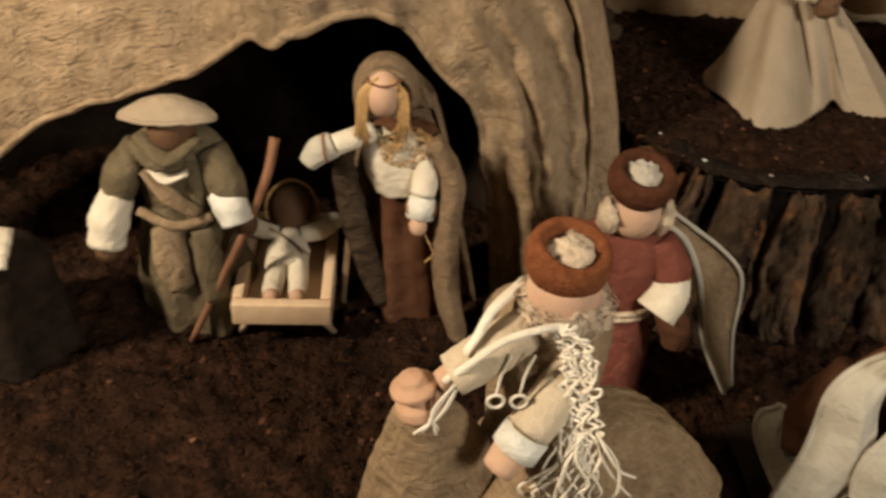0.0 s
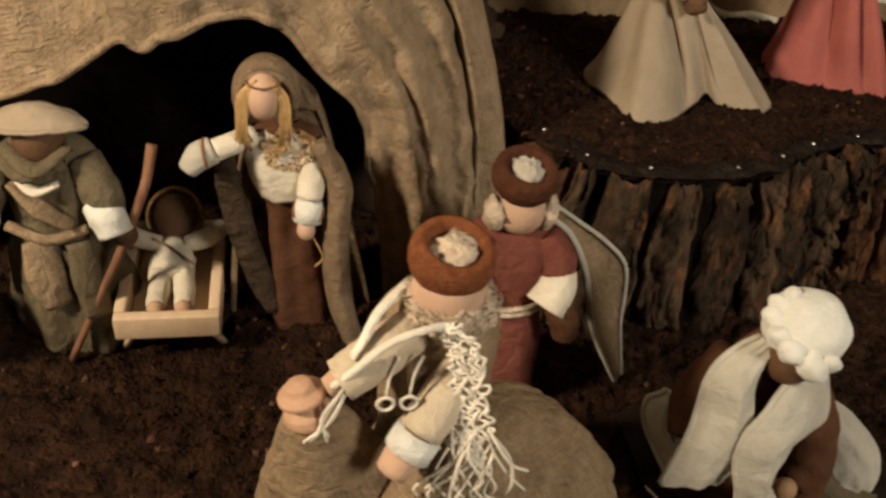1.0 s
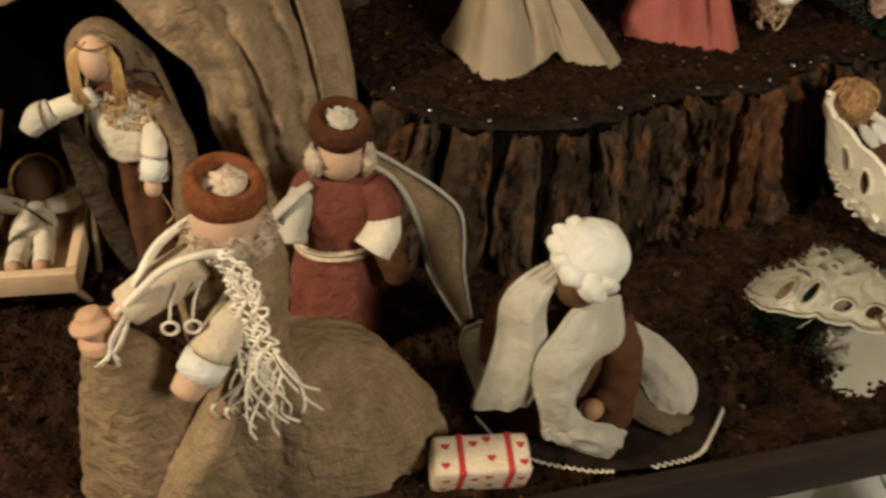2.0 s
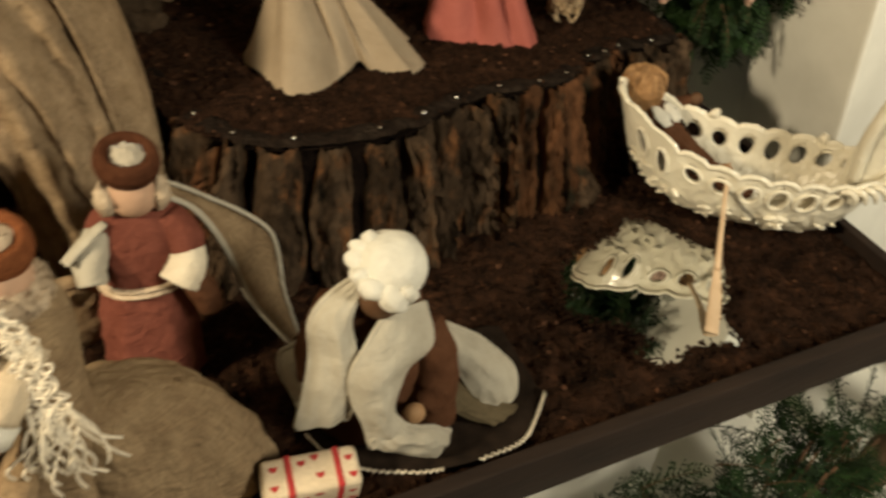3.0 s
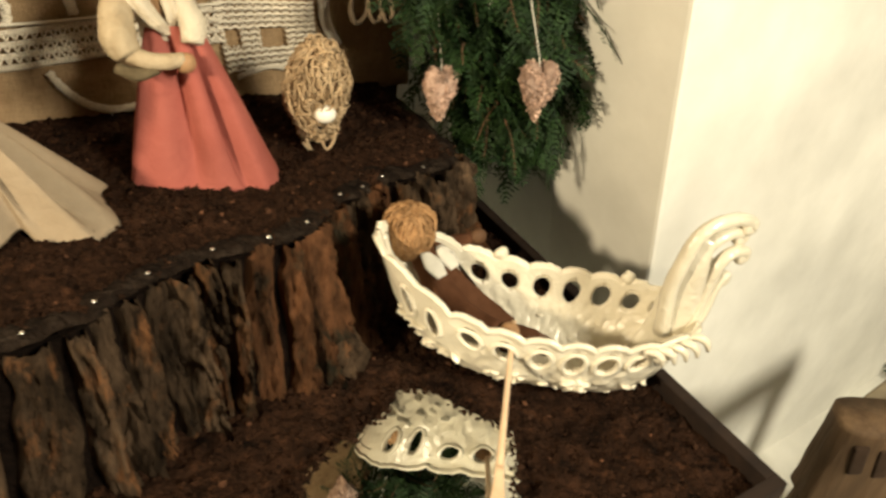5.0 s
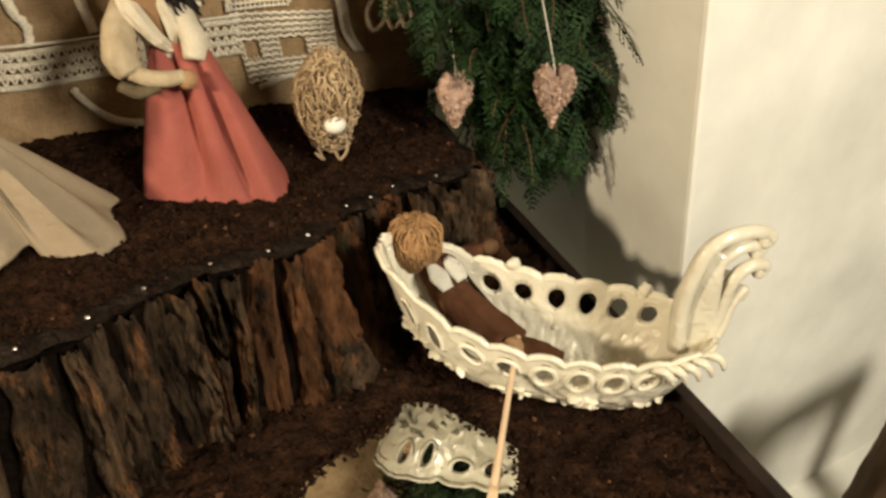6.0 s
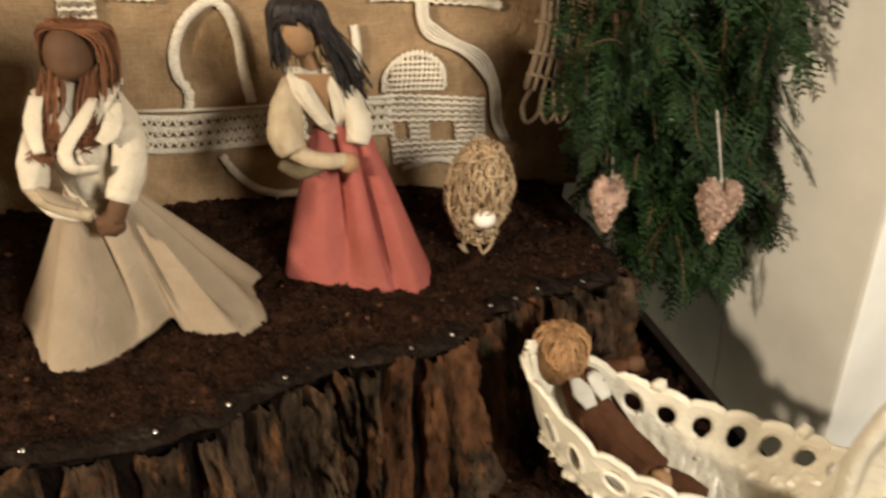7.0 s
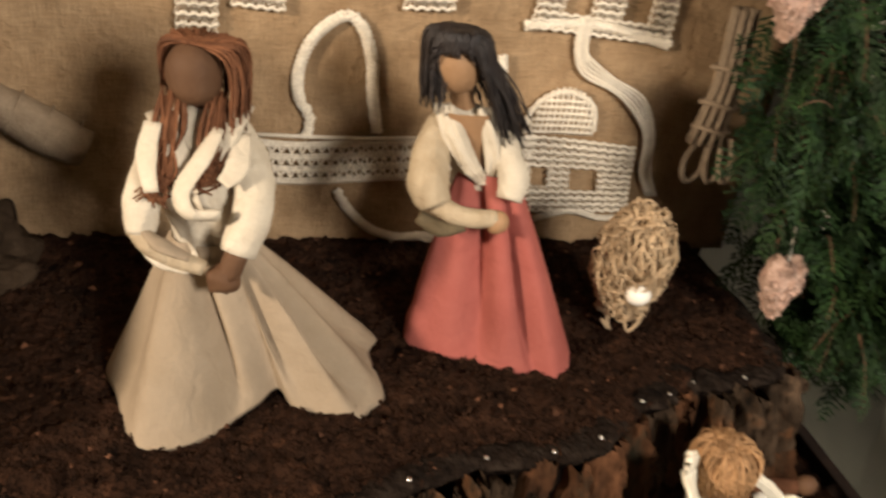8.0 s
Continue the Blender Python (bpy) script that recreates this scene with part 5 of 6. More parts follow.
def doll_shawl(s):
    # wide burlap cloak spread on the soil
    s.lathe([(0.168, 0.362, 0.236, 0.012, 0.012), (0.168, 0.361, 0.226, 0.028, 0.020), (0.167, 0.360, 0.195, 0.032, 0.024), (0.168, 0.360, 0.150, 0.030, 0.025), (0.170, 0.362, 0.100, 0.034, 0.030),
             (0.172, 0.364, 0.040, 0.040, 0.034)], ROBE, 72, 0.06, 6, 0.7, 0.8)
    s.lathe([(0.200, 0.376, 0.131, 0.0006, 0.0006), (0.202, 0.376, 0.125, 0.034, 0.024), (0.208, 0.376, 0.106, 0.062, 0.038), (0.214, 0.376, 0.064, 0.084, 0.050),
             (0.216, 0.375, 0.018, 0.096, 0.054)], ROBE, 120, 0.09, 5, 0.7, 1.2, fine=0.10, fcount=9)
    s.lathe([(0.100, 0.334, 0.178, 0.006, 0.006), (0.102, 0.338, 0.172, 0.018, 0.014), (0.108, 0.344, 0.135, 0.032, 0.022), (0.114, 0.350, 0.095, 0.044, 0.030), (0.118, 0.354, 0.05, 0.054, 0.036), (0.120, 0.356, 0.018, 0.060, 0.040)], ROBE, 72, 0.07, 4, 0.7, 0.9)
    s.tube([(0.168, 0.330, 0.150), (0.148, 0.322, 0.110), (0.130, 0.320, 0.070), (0.112, 0.322, 0.030)], [0.012, 0.018, 0.020, 0.020], ROBE, n=14, flat=0.6)
    # head, beard, hat
    s.ell((0.167, 0.354, 0.244), (0.0195, 0.0195, 0.021), SKIN, (0, 0, 0), 22, 12)
    s.ell((0.169, 0.354, 0.237), (0.0225, 0.0215, 0.014), BEARD, (0, 0, 0), 48, 26, 0.35, 260)
    curly(s, (0.169, 0.354, 0.237), (0.0232, 0.0222, 0.0145), 90, BEARD, 0.0004)
    m = pose(0.167, 0.358, 0.263, 10, 6, 0)
    s.grid(lambda u, v: m @ Vector(((0.0170 + 0.0052 * math.cos(6.2832 * v)) * math.cos(6.2832 * u), (0.0170 + 0.0052 * math.cos(6.2832 * v)) * math.sin(6.2832 * u), 0.0105 * math.sin(6.2832 * v))), 32, 12, HATFUR, True)
    s.ell(m @ Vector((0, 0, 0.001)), (0.0140, 0.0140, 0.008), BEARD, (10, -4, 0), 18, 10, 0.5, 250)
    # arms
    s.tube([(0.150, 0.350, 0.222), (0.130, 0.338, 0.216), (0.112, 0.332, 0.206)], [0.0115, 0.0125, 0.0115], OATCLOTH, n=14)
    s.tube([(0.114, 0.333, 0.207), (0.106, 0.331, 0.202)], [0.0075, 0.006], SKIN, n=10)
    s.tube([(0.176, 0.342, 0.206), (0.166, 0.330, 0.194), (0.153, 0.320, 0.178)], [0.0105, 0.0118, 0.0125], OATCLOTH, n=16)
    s.tube([(0.152, 0.319, 0.177), (0.146, 0.315, 0.168)], [0.0132, 0.0132], WOOLWHITE, n=14, smooth=1)
    s.tube([(0.147, 0.316, 0.170), (0.138, 0.310, 0.158)], [0.011, 0.009], SKIN, n=10)
    # netted shawl: crossing strands over the chest, long loose ends
    line = spline([(0.160, 0.332, 0.242), (0.171, 0.328, 0.230), (0.175, 0.324, 0.212), (0.177, 0.320, 0.190), (0.180, 0.316, 0.172)], 9)
    for k in range(8):
        pts = []
        for j, p in enumerate(line):
            wide = 0.010 + 0.014 * j / len(line)
            cross = (1 if (j + k) % 4 < 2 else -1) * 0.5
            o = ((k + cross) / 7 - 0.5) * wide
            pts.append(p + Vector((0.9, -0.15, 0.35)) * o + Vector((R.uniform(-1, 1), R.uniform(-1, 0.2), R.uniform(-1, 1))) * 0.0022)
        s.tube(pts, 0.0009, YARN, n=5, smooth=3)
    for k in range(24):
        p = line[-1 - R.randrange(6)] + Vector((R.uniform(-0.012, 0.014), -0.001, 0))
        e = p + Vector((R.uniform(-0.022, 0.034), R.uniform(-0.010, 0.0), R.uniform(-0.064, -0.028)))
        s.tube([p, p.lerp(e, 0.4) + Vector((R.uniform(-0.008, 0.008), -0.004, 0.004)), p.lerp(e, 0.75) + Vector((R.uniform(-0.007, 0.007), -0.003, 0)), e], 0.0010, YARN, n=4, smooth=4)
    # twine bow with two rings
    for x in (0.136, 0.148):
        s.tube([(x + 0.004, 0.329, 0.224), (x, 0.326, 0.214), (x - 0.002, 0.323, 0.202)], 0.0009, YARN, n=4)
        s.tube([(x - 0.002 + 0.0042 * math.cos(q), 0.322, 0.198 + 0.0046 * math.sin(q)) for q in [j * 0.5236 for j in range(13)]], 0.0010, YARN, n=5, smooth=2)
    s.tube([(0.166, 0.334, 0.240), (0.150, 0.328, 0.242), (0.134, 0.326, 0.236), (0.120, 0.325, 0.222), (0.108, 0.326, 0.208)], 0.0022, YARN, n=6)
    for k in range(5):
        s.tube([(0.116, 0.324, 0.214), (0.106 + R.uniform(-0.006, 0.004), 0.320, 0.192), (0.100 + R.uniform(-0.010, 0.006), 0.318, 0.182 + R.uniform(-0.006, 0.004))], 0.0010, YARN, n=4)
    s.tube([(0.150, 0.372, 0.236), (0.132, 0.350, 0.236), (0.122, 0.334, 0.228), (0.116, 0.336, 0.214)], 0.0028, YARN, n=6)
    s.tube([(0.150, 0.366, 0.240), (0.130, 0.344, 0.238), (0.118, 0.330, 0.222)], 0.0022, YARN, n=6)


def doll_hooded(s):
    # dark gown and brown skirt folds
    s.lathe([(0.090, 0.602, 0.200, 0.010, 0.010), (0.090, 0.602, 0.190, 0.028, 0.018), (0.092, 0.600, 0.160, 0.026, 0.018), (0.094, 0.600, 0.128, 0.022, 0.017), (0.096, 0.602, 0.09, 0.030, 0.024),
             (0.100, 0.606, 0.05, 0.037, 0.030), (0.102, 0.608, 0.004, 0.042, 0.034)], BROWNFELT, 56, 0.12, 6, 0.4, 0.9)
    s.lathe([(0.085, 0.590, 0.196, 0.010, 0.008), (0.085, 0.589, 0.186, 0.026, 0.013), (0.087, 0.588, 0.160, 0.025, 0.014), (0.090, 0.589, 0.138, 0.019, 0.012)], CREAM, 40, 0.05, 6, 0.4, 0.6)
    # arms
    s.tube([(0.066, 0.586, 0.194), (0.050, 0.577, 0.192), (0.038, 0.572, 0.190)], [0.008, 0.0085, 0.008], CREAM, n=12)
    s.tube([(0.038, 0.573, 0.190), (0.028, 0.570, 0.186), (0.020, 0.568, 0.176)], [0.0095, 0.010, 0.0075], WHITEFELT, n=12)
    s.tube([(0.104, 0.588, 0.188), (0.108, 0.576, 0.166), (0.106, 0.569, 0.150)], [0.009, 0.0105, 0.0098], CREAM, n=12)
    s.tube([(0.106, 0.569, 0.147), (0.104, 0.564, 0.132)], [0.0105, 0.011], WOOLWHITE, n=12, smooth=1)
    s.ell((0.103, 0.561, 0.126), (0.007, 0.007, 0.009), SKIN)
    # head and hair
    s.ell((0.074, 0.577, 0.231), (0.0135, 0.0145, 0.0180), SKIN, (0, 0, 0), 22, 12)
    for k in range(52):
        sg = -1 if k % 2 else 1
        x = 0.074 + sg * R.uniform(0.009, 0.017)
        s.tube([(0.074 + sg * 0.004, 0.570, 0.247), (x, 0.568, 0.236), (x + sg * 0.002, 0.568, 0.212), (x + sg * R.uniform(-0.002, 0.006), 0.574, R.uniform(0.186, 0.206))], 0.00065, BLOND, n=5, smooth=3)
    # hood and cloak

    def hood(u, v):
        a = math.pi * (-0.13 + 1.26 * u)
        if v < 0.4:
            t = v / 0.4
            r = 0.0190 + 0.003 * math.sin(math.pi * t) + 0.003 * t
            return (0.076 + r * math.cos(a) * 1.0, 0.576 + 0.026 * t * math.sin(math.pi * u) + 0.002, 0.228 + r * math.sin(a) * 1.05 * (1 - 0.15 * t))
        t = (v - 0.4) / 0.6
        c = math.cos(a)
        return (0.088 + c * (0.026 + 0.034 * t ** 0.8) + 0.012 * t, 0.606 + 0.020 * t * math.sin(math.pi * u) - 0.012 * abs(c) + 0.006 * math.sin(9 * u + 3 * t), 0.210 + max(0.0, math.sin(a)) * 0.024 * (1 - t) - 0.193 * t * (0.96 + 0.05 * math.sin(8 * u)))
    s.grid(hood, 40, 30, HOOD, False, 0.12, 0.28)
    s.grid(lambda u, v: Vector(hood(u, v)) + Vector((0.0, 0.003, 0.002)), 40, 30, HOOD, False, 0.12, 0.28)
    s.tube([hood(k / 16, 0.0) for k in range(17)], 0.0026, HOOD, n=8, smooth=2)
    # front edges of the cloak
    s.tube([(0.112, 0.574, 0.196), (0.128, 0.574, 0.160), (0.126, 0.568, 0.110), (0.130, 0.562, 0.060), (0.142, 0.556, 0.012)], [0.010, 0.016, 0.018, 0.018, 0.014], HOOD, n=12, flat=0.6)
    s.tube([(0.046, 0.578, 0.186), (0.046, 0.588, 0.150), (0.056, 0.584, 0.100), (0.068, 0.580, 0.058), (0.076, 0.576, 0.030)], [0.006, 0.010, 0.011, 0.010, 0.006], DARKBURLAP, n=12, flat=0.5)
    s.tube([(0.108, 0.566, 0.116), (0.116, 0.560, 0.10), (0.110, 0.560, 0.09)], 0.0009, BLOND, n=4)
    # loose straw curls over the blouse, a dark cord band on each cuff and a thin headband
    curly(s, (0.092, 0.578, 0.186), (0.020, 0.008, 0.016), 46, BLOND, 0.0006)
    s.tube([(0.0742 + 0.0118 * math.cos(q), 0.576 + 0.0125 * math.sin(q), 0.2435) for q in [3.2 + k * 0.2 for k in range(16)]], 0.0009, STICKWOOD, n=5, smooth=1)
    for c, r, t in (((0.105, 0.566, 0.1405), 0.0112, (30, 0, 0)), ((0.033, 0.571, 0.188), 0.0104, (0, 80, 0))):
        m = pose(*c, *t)
        s.tube([m @ Vector((r * math.cos(k * 0.5236), r * math.sin(k * 0.5236), 0)) for k in range(13)], 0.0011, STICKWOOD, n=5, smooth=2)


def doll_staff(s):
    s.lathe([(-0.084, 0.612, 0.180, 0.010, 0.010), (-0.084, 0.611, 0.170, 0.030, 0.020), (-0.084, 0.608, 0.145, 0.036, 0.026), (-0.084, 0.606, 0.112, 0.030, 0.024), (-0.082, 0.602, 0.075, 0.040, 0.032),
             (-0.078, 0.598, 0.035, 0.047, 0.038), (-0.076, 0.596, 0.002, 0.045, 0.038)], GREYCLOTH, 96, 0.09, 6, 0.3, 1.0, fine=0.12, fcount=9)
    # dark head and scarf under a flat pale cap
    s.ell((-0.084, 0.598, 0.184), (0.018, 0.017, 0.021), BROWNSKIN, (0, 0, 0), 22, 12)
    s.tube([(-0.108, 0.592, 0.182), (-0.085, 0.576, 0.170), (-0.062, 0.590, 0.182)], [0.005, 0.008, 0.005], GREYCLOTH, n=12, flat=0.6)
    s.tube([(-0.112, 0.590, 0.176), (-0.092, 0.578, 0.166), (-0.066, 0.584, 0.172)], [0.006, 0.009, 0.006], GREYCLOTH, n=12, flat=0.6)
    s.tube([(-0.100, 0.582, 0.158), (-0.088, 0.577, 0.152), (-0.072, 0.580, 0.157)], [0.003, 0.006, 0.004], CREAM, n=10, flat=0.5)

    def cap_top(u, v):
        a = 2 * math.pi * u
        r = v
        x, y = math.cos(a) * r, math.sin(a) * r
        k = 1 + 0.16 * math.cos(2 * a) * r
        return (-0.085 + x * 0.030 * k, 0.596 + y * 0.018, 0.2110 - 0.012 * x * x * k - 0.007 * y * y - 0.003 * (y < 0) * y * y + 0.0015 * nz(x * 3, y * 3, 5))
    s.grid(cap_top, 40, 12, LINEN, True, 0.1, 0.05)
    s.grid(lambda u, v: Vector(cap_top(u, v)) - Vector((0, 0, 0.003)), 40, 12, LINEN, True, 0.1, 0.05)
    s.tube([Vector(cap_top(k / 40, 1.0)) - Vector((0, 0, 0.002)) for k in range(41)], 0.0018, LINEN, n=8, smooth=1)
    # arms
    s.tube([(-0.110, 0.604, 0.166), (-0.124, 0.592, 0.146), (-0.130, 0.586, 0.130)], [0.013, 0.015, 0.013], GREYCLOTH, n=14)
    s.tube([(-0.127, 0.588, 0.138), (-0.137, 0.580, 0.112), (-0.142, 0.576, 0.090)], [0.012, 0.0155, 0.0145], CREAM, n=14)
    s.tube([(-0.142, 0.577, 0.092), (-0.144, 0.573, 0.078)], [0.009, 0.008], BROWNSKIN, n=10)
    s.tube([(-0.058, 0.600, 0.166), (-0.046, 0.588, 0.144), (-0.042, 0.582, 0.130)], [0.013, 0.015, 0.013], GREYCLOTH, n=14)
    s.tube([(-0.050, 0.586, 0.136), (-0.042, 0.578, 0.128), (-0.037, 0.572, 0.116)], [0.012, 0.014, 0.0125], WOOLWHITE, n=14)
    s.ell((-0.031, 0.576, 0.112), (0.009, 0.009, 0.010), BROWNSKIN)
    # crossed belt and hanging flaps
    s.tube([(-0.114, 0.580, 0.120), (-0.086, 0.574, 0.110), (-0.058, 0.580, 0.116)], [0.004, 0.0045, 0.004], ROBE, n=8)
    s.tube([(-0.106, 0.582, 0.156), (-0.086, 0.574, 0.138), (-0.068, 0.576, 0.122)], [0.004, 0.009, 0.005], ROBE, n=12, flat=0.4)
    s.tube([(-0.096, 0.576, 0.108), (-0.090, 0.566, 0.080), (-0.084, 0.562, 0.056)], [0.010, 0.015, 0.010], ROBE, n=14, flat=0.35)
    s.tube([(-0.066, 0.576, 0.106), (-0.060, 0.564, 0.076), (-0.056, 0.560, 0.046)], [0.009, 0.012, 0.010], GREYCLOTH, n=14, flat=0.4)


def doll_child(s):
    s.ell((-0.004, 0.640, 0.082), (0.0185, 0.012, 0.020), BROWNSKIN, (-40, 0, 0), 22, 12)
    for k in range(60):
        a = -0.5 + 4.15 * k / 59
        p = pose(-0.004, 0.643, 0.083, -40, 0, 0) @ Vector((0.0205 * math.cos(a), 0.004, 0.022 * math.sin(a)))
        q = pose(-0.004, 0.646, 0.083, -40, 0, 0) @ Vector((0.017 * math.cos(a + 0.5), 0.010, 0.018 * math.sin(a + 0.5)))
        s.tube([q, p, p + (p - q) * 0.4 + Vector((0, -0.002, -0.002))], 0.0016, BLOND, n=5, smooth=3)
    s.tube([(-0.004, 0.626, 0.066), (-0.004, 0.606, 0.062), (-0.003, 0.586, 0.058)], [0.012, 0.018, 0.017], CREAM, n=16, flat=0.6)
    for sg in (-1, 1):
        s.tube([(-0.004 + sg * 0.010, 0.621, 0.068), (-0.004 + sg * 0.026, 0.622, 0.072), (-0.004 + sg * 0.036, 0.626, 0.076)], [0.007, 0.008, 0.008], CREAM, n=12)
        s.ell((-0.004 + sg * 0.038, 0.628, 0.078), (0.0085, 0.006, 0.0085), WOOLWHITE)
        s.tube([(-0.003 + sg * 0.008, 0.592, 0.060), (-0.003 + sg * 0.010, 0.575, 0.056), (-0.003 + sg * 0.0105, 0.560, 0.054)], [0.0085, 0.0085, 0.0078], CREAM, n=12)
        s.ell((-0.003 + sg * 0.0105, 0.556, 0.054), (0.007, 0.006, 0.007), SKIN)
    s.tube([(-0.020, 0.618, 0.076), (-0.004, 0.606, 0.0745), (0.014, 0.590, 0.071)], 0.0012, GREYROPE, n=5)


for build, name, label in ((doll_linen, "doll", "faceless doll with red plaits in a long linen skirt"),
                           (doll_rose, "doll", "faceless black-haired doll in a rose skirt and cream blouse"),
                           (doll_kneeling_turban, "doll", "kneeling felt doll in a white plaited turban"),
                           (doll_rust, "doll", "felt doll in rust tunic, grey cape and dark ring hat"),
                           (doll_shawl, "doll", "bearded doll in burlap cloak and fringed white shawl"),
                           (doll_hooded, "doll", "hooded doll with straw hair and pale blouse"),
                           (doll_staff, "doll", "dark-faced doll in grey robe and pale cap"),
                           (doll_child, "doll", "small cream-clothed doll lying in the wooden crib")):
    s = Shape()
    build(s)
    s.build(name, None, label, "doll", "nativity dolls")


# ---- crib, staff, jar, gift, ground cloth ----
crib = holder("crib", "small pale wooden crib on splayed legs", "crib")
CX, CY, CZ = -0.004, 0.600, 0.045


def bar(lo, hi):
    def fill(s):
        c = [(a + b) / 2 for a, b in zip(lo, hi)]
        s.box(pose(*c), [b - a for a, b in zip(lo, hi)], PALEWOOD, 0.0016)
    return fill


piece("front_board", crib, bar((CX - 0.040, CY - 0.058, CZ - 0.010), (CX + 0.040, CY - 0.049, CZ + 0.012)))
piece("back_board", crib, bar((CX - 0.040, CY + 0.049, CZ - 0.010), (CX + 0.040, CY + 0.058, CZ + 0.020)))
piece("side_board", crib, bar((CX - 0.040, CY - 0.049, CZ - 0.010), (CX - 0.031, CY + 0.049, CZ + 0.0135)))
piece("side_board", crib, bar((CX + 0.031, CY - 0.049, CZ - 0.010), (CX + 0.040, CY + 0.049, CZ + 0.0135)))
piece("base_board", crib, bar((CX - 0.031, CY - 0.049, CZ - 0.010), (CX + 0.031, CY + 0.049, CZ - 0.004)))
for sx in (-1, 1):
    for sy in (-1, 1):
        piece("leg", crib, lambda s: s.tube([(CX + sx * 0.026, CY + sy * 0.044, CZ - 0.008), (CX + sx * 0.040, CY + sy * 0.030, 0.0)], [0.0035, 0.003], PALEWOOD, n=8, smooth=1))

s = Shape()
s.tube([(-0.008, 0.602, 0.176), (-0.014, 0.592, 0.150), (-0.024, 0.582, 0.126), (-0.036, 0.569, 0.100), (-0.056, 0.560, 0.060), (-0.082, 0.550, 0.006)], [0.0042, 0.0036, 0.0038, 0.0032, 0.0028], STICKWOOD, n=9)
s.build("walking_staff", None, "rough reddish-brown wooden stick used as staff", "staff")

s = Shape()
prof = [(0.0, 0.0), (0.0095, 0.0005), (0.0125, 0.006), (0.0120, 0.011), (0.0085, 0.015), (0.0090, 0.0175), (0.0125, 0.0195), (0.0125, 0.0215), (0.0080, 0.0245), (0.0065, 0.028), (0.0, 0.0295)]
mj = pose(0.098, 0.331, 0.176, -6, -14, 0)
s.grid(lambda u, v: mj @ Vector((lerp_list([p[0] for p in prof], v) * math.cos(6.2832 * u), lerp_list([p[0] for p in prof], v) * math.sin(6.2832 * u), lerp_list([p[1] for p in prof], v))), 24, 40, TERRA, True)
s.build("clay_jar", None, "small turned clay jar with a lid", "jar")

gift = holder("gift", "small cream parcel stitched with red hearts and bands", "parcel")
mg = pose(0.329, 0.332, 0.034, 14, 0, -4)
piece("parcel", gift, lambda s: s.box(mg, (0.070, 0.030, 0.034), GIFTCLOTH, 0.004))
for o in (-0.0155, 0.0195):
    piece("ribbon", gift, lambda s: s.box(mg @ pose(o, 0, 0), (0.0055, 0.0312, 0.0352), REDSTITCH, 0.002), "red woven band")
for o, q in ((-0.026, 0.006), (-0.006, 0.007), (0.006, -0.004), (0.004, 0.010), (0.028, 0.005), (-0.027, -0.008), (0.029, -0.008)):
    for face in (0, 1):
        m2 = mg @ (pose(o, q, 0.0174) if face == 0 else pose(o, -0.0154, q, 90))

        def stitch(s):
            def fn(u, v):
                a = 6.2832 * u
                return m2 @ Vector((0.0032 * math.sin(a) ** 3 * v, (13 * math.cos(a) - 5 * math.cos(2 * a) - 2 * math.cos(3 * a)) / 17 * 0.0032 * v, 0.0004 * (1 - v * v)))
            s.grid(fn, 16, 2, REDSTITCH, True)
        piece("stitched_heart", gift, stitch, "red stitched heart")

s = Shape()


MAT_FRONT = spline([(0.338, 0.378, 0), (0.350, 0.350, 0), (0.376, 0.334, 0), (0.419, 0.318, 0), (0.448, 0.3135, 0), (0.496, 0.3225, 0), (0.520, 0.342, 0), (0.536, 0.360, 0)], 8)


def mat_fn(u, v):
    f = u * (len(MAT_FRONT) - 1)
    i = min(int(f), len(MAT_FRONT) - 2)
    p = MAT_FRONT[i].lerp(MAT_FRONT[i + 1], f - i)
    y = p.y + (0.445 + 0.006 * math.sin(9 * u) - p.y) * v
    return (p.x, y, 0.0285 + 0.002 * nz(p.x * 50, y * 50, 2) + 0.003 * math.sin(14 * u) * (v < 0.1))


s.grid(mat_fn, 50, 26, DARKFELT, False, 0.2, 0.1)
for k in [j for j in range(60) if not 27 < j < 36]:
    u = k / 60
    p, q = Vector(mat_fn(u, 0)), Vector(mat_fn(u + 0.016, 0))
    s.tube([p + Vector((0, 0, 0.001)), (p + q) / 2 + Vector((0, -0.004, 0.002)), q + Vector((0, 0, 0.001))], 0.0008, YARN, n=4, smooth=2)
ground_cloth = s.build("ground_cloth", None, "dark felt cloth with pale lace edge on soil", "cloth")
ground_cloth.modifiers.new("thickness", "SOLIDIFY").thickness = 0.0015

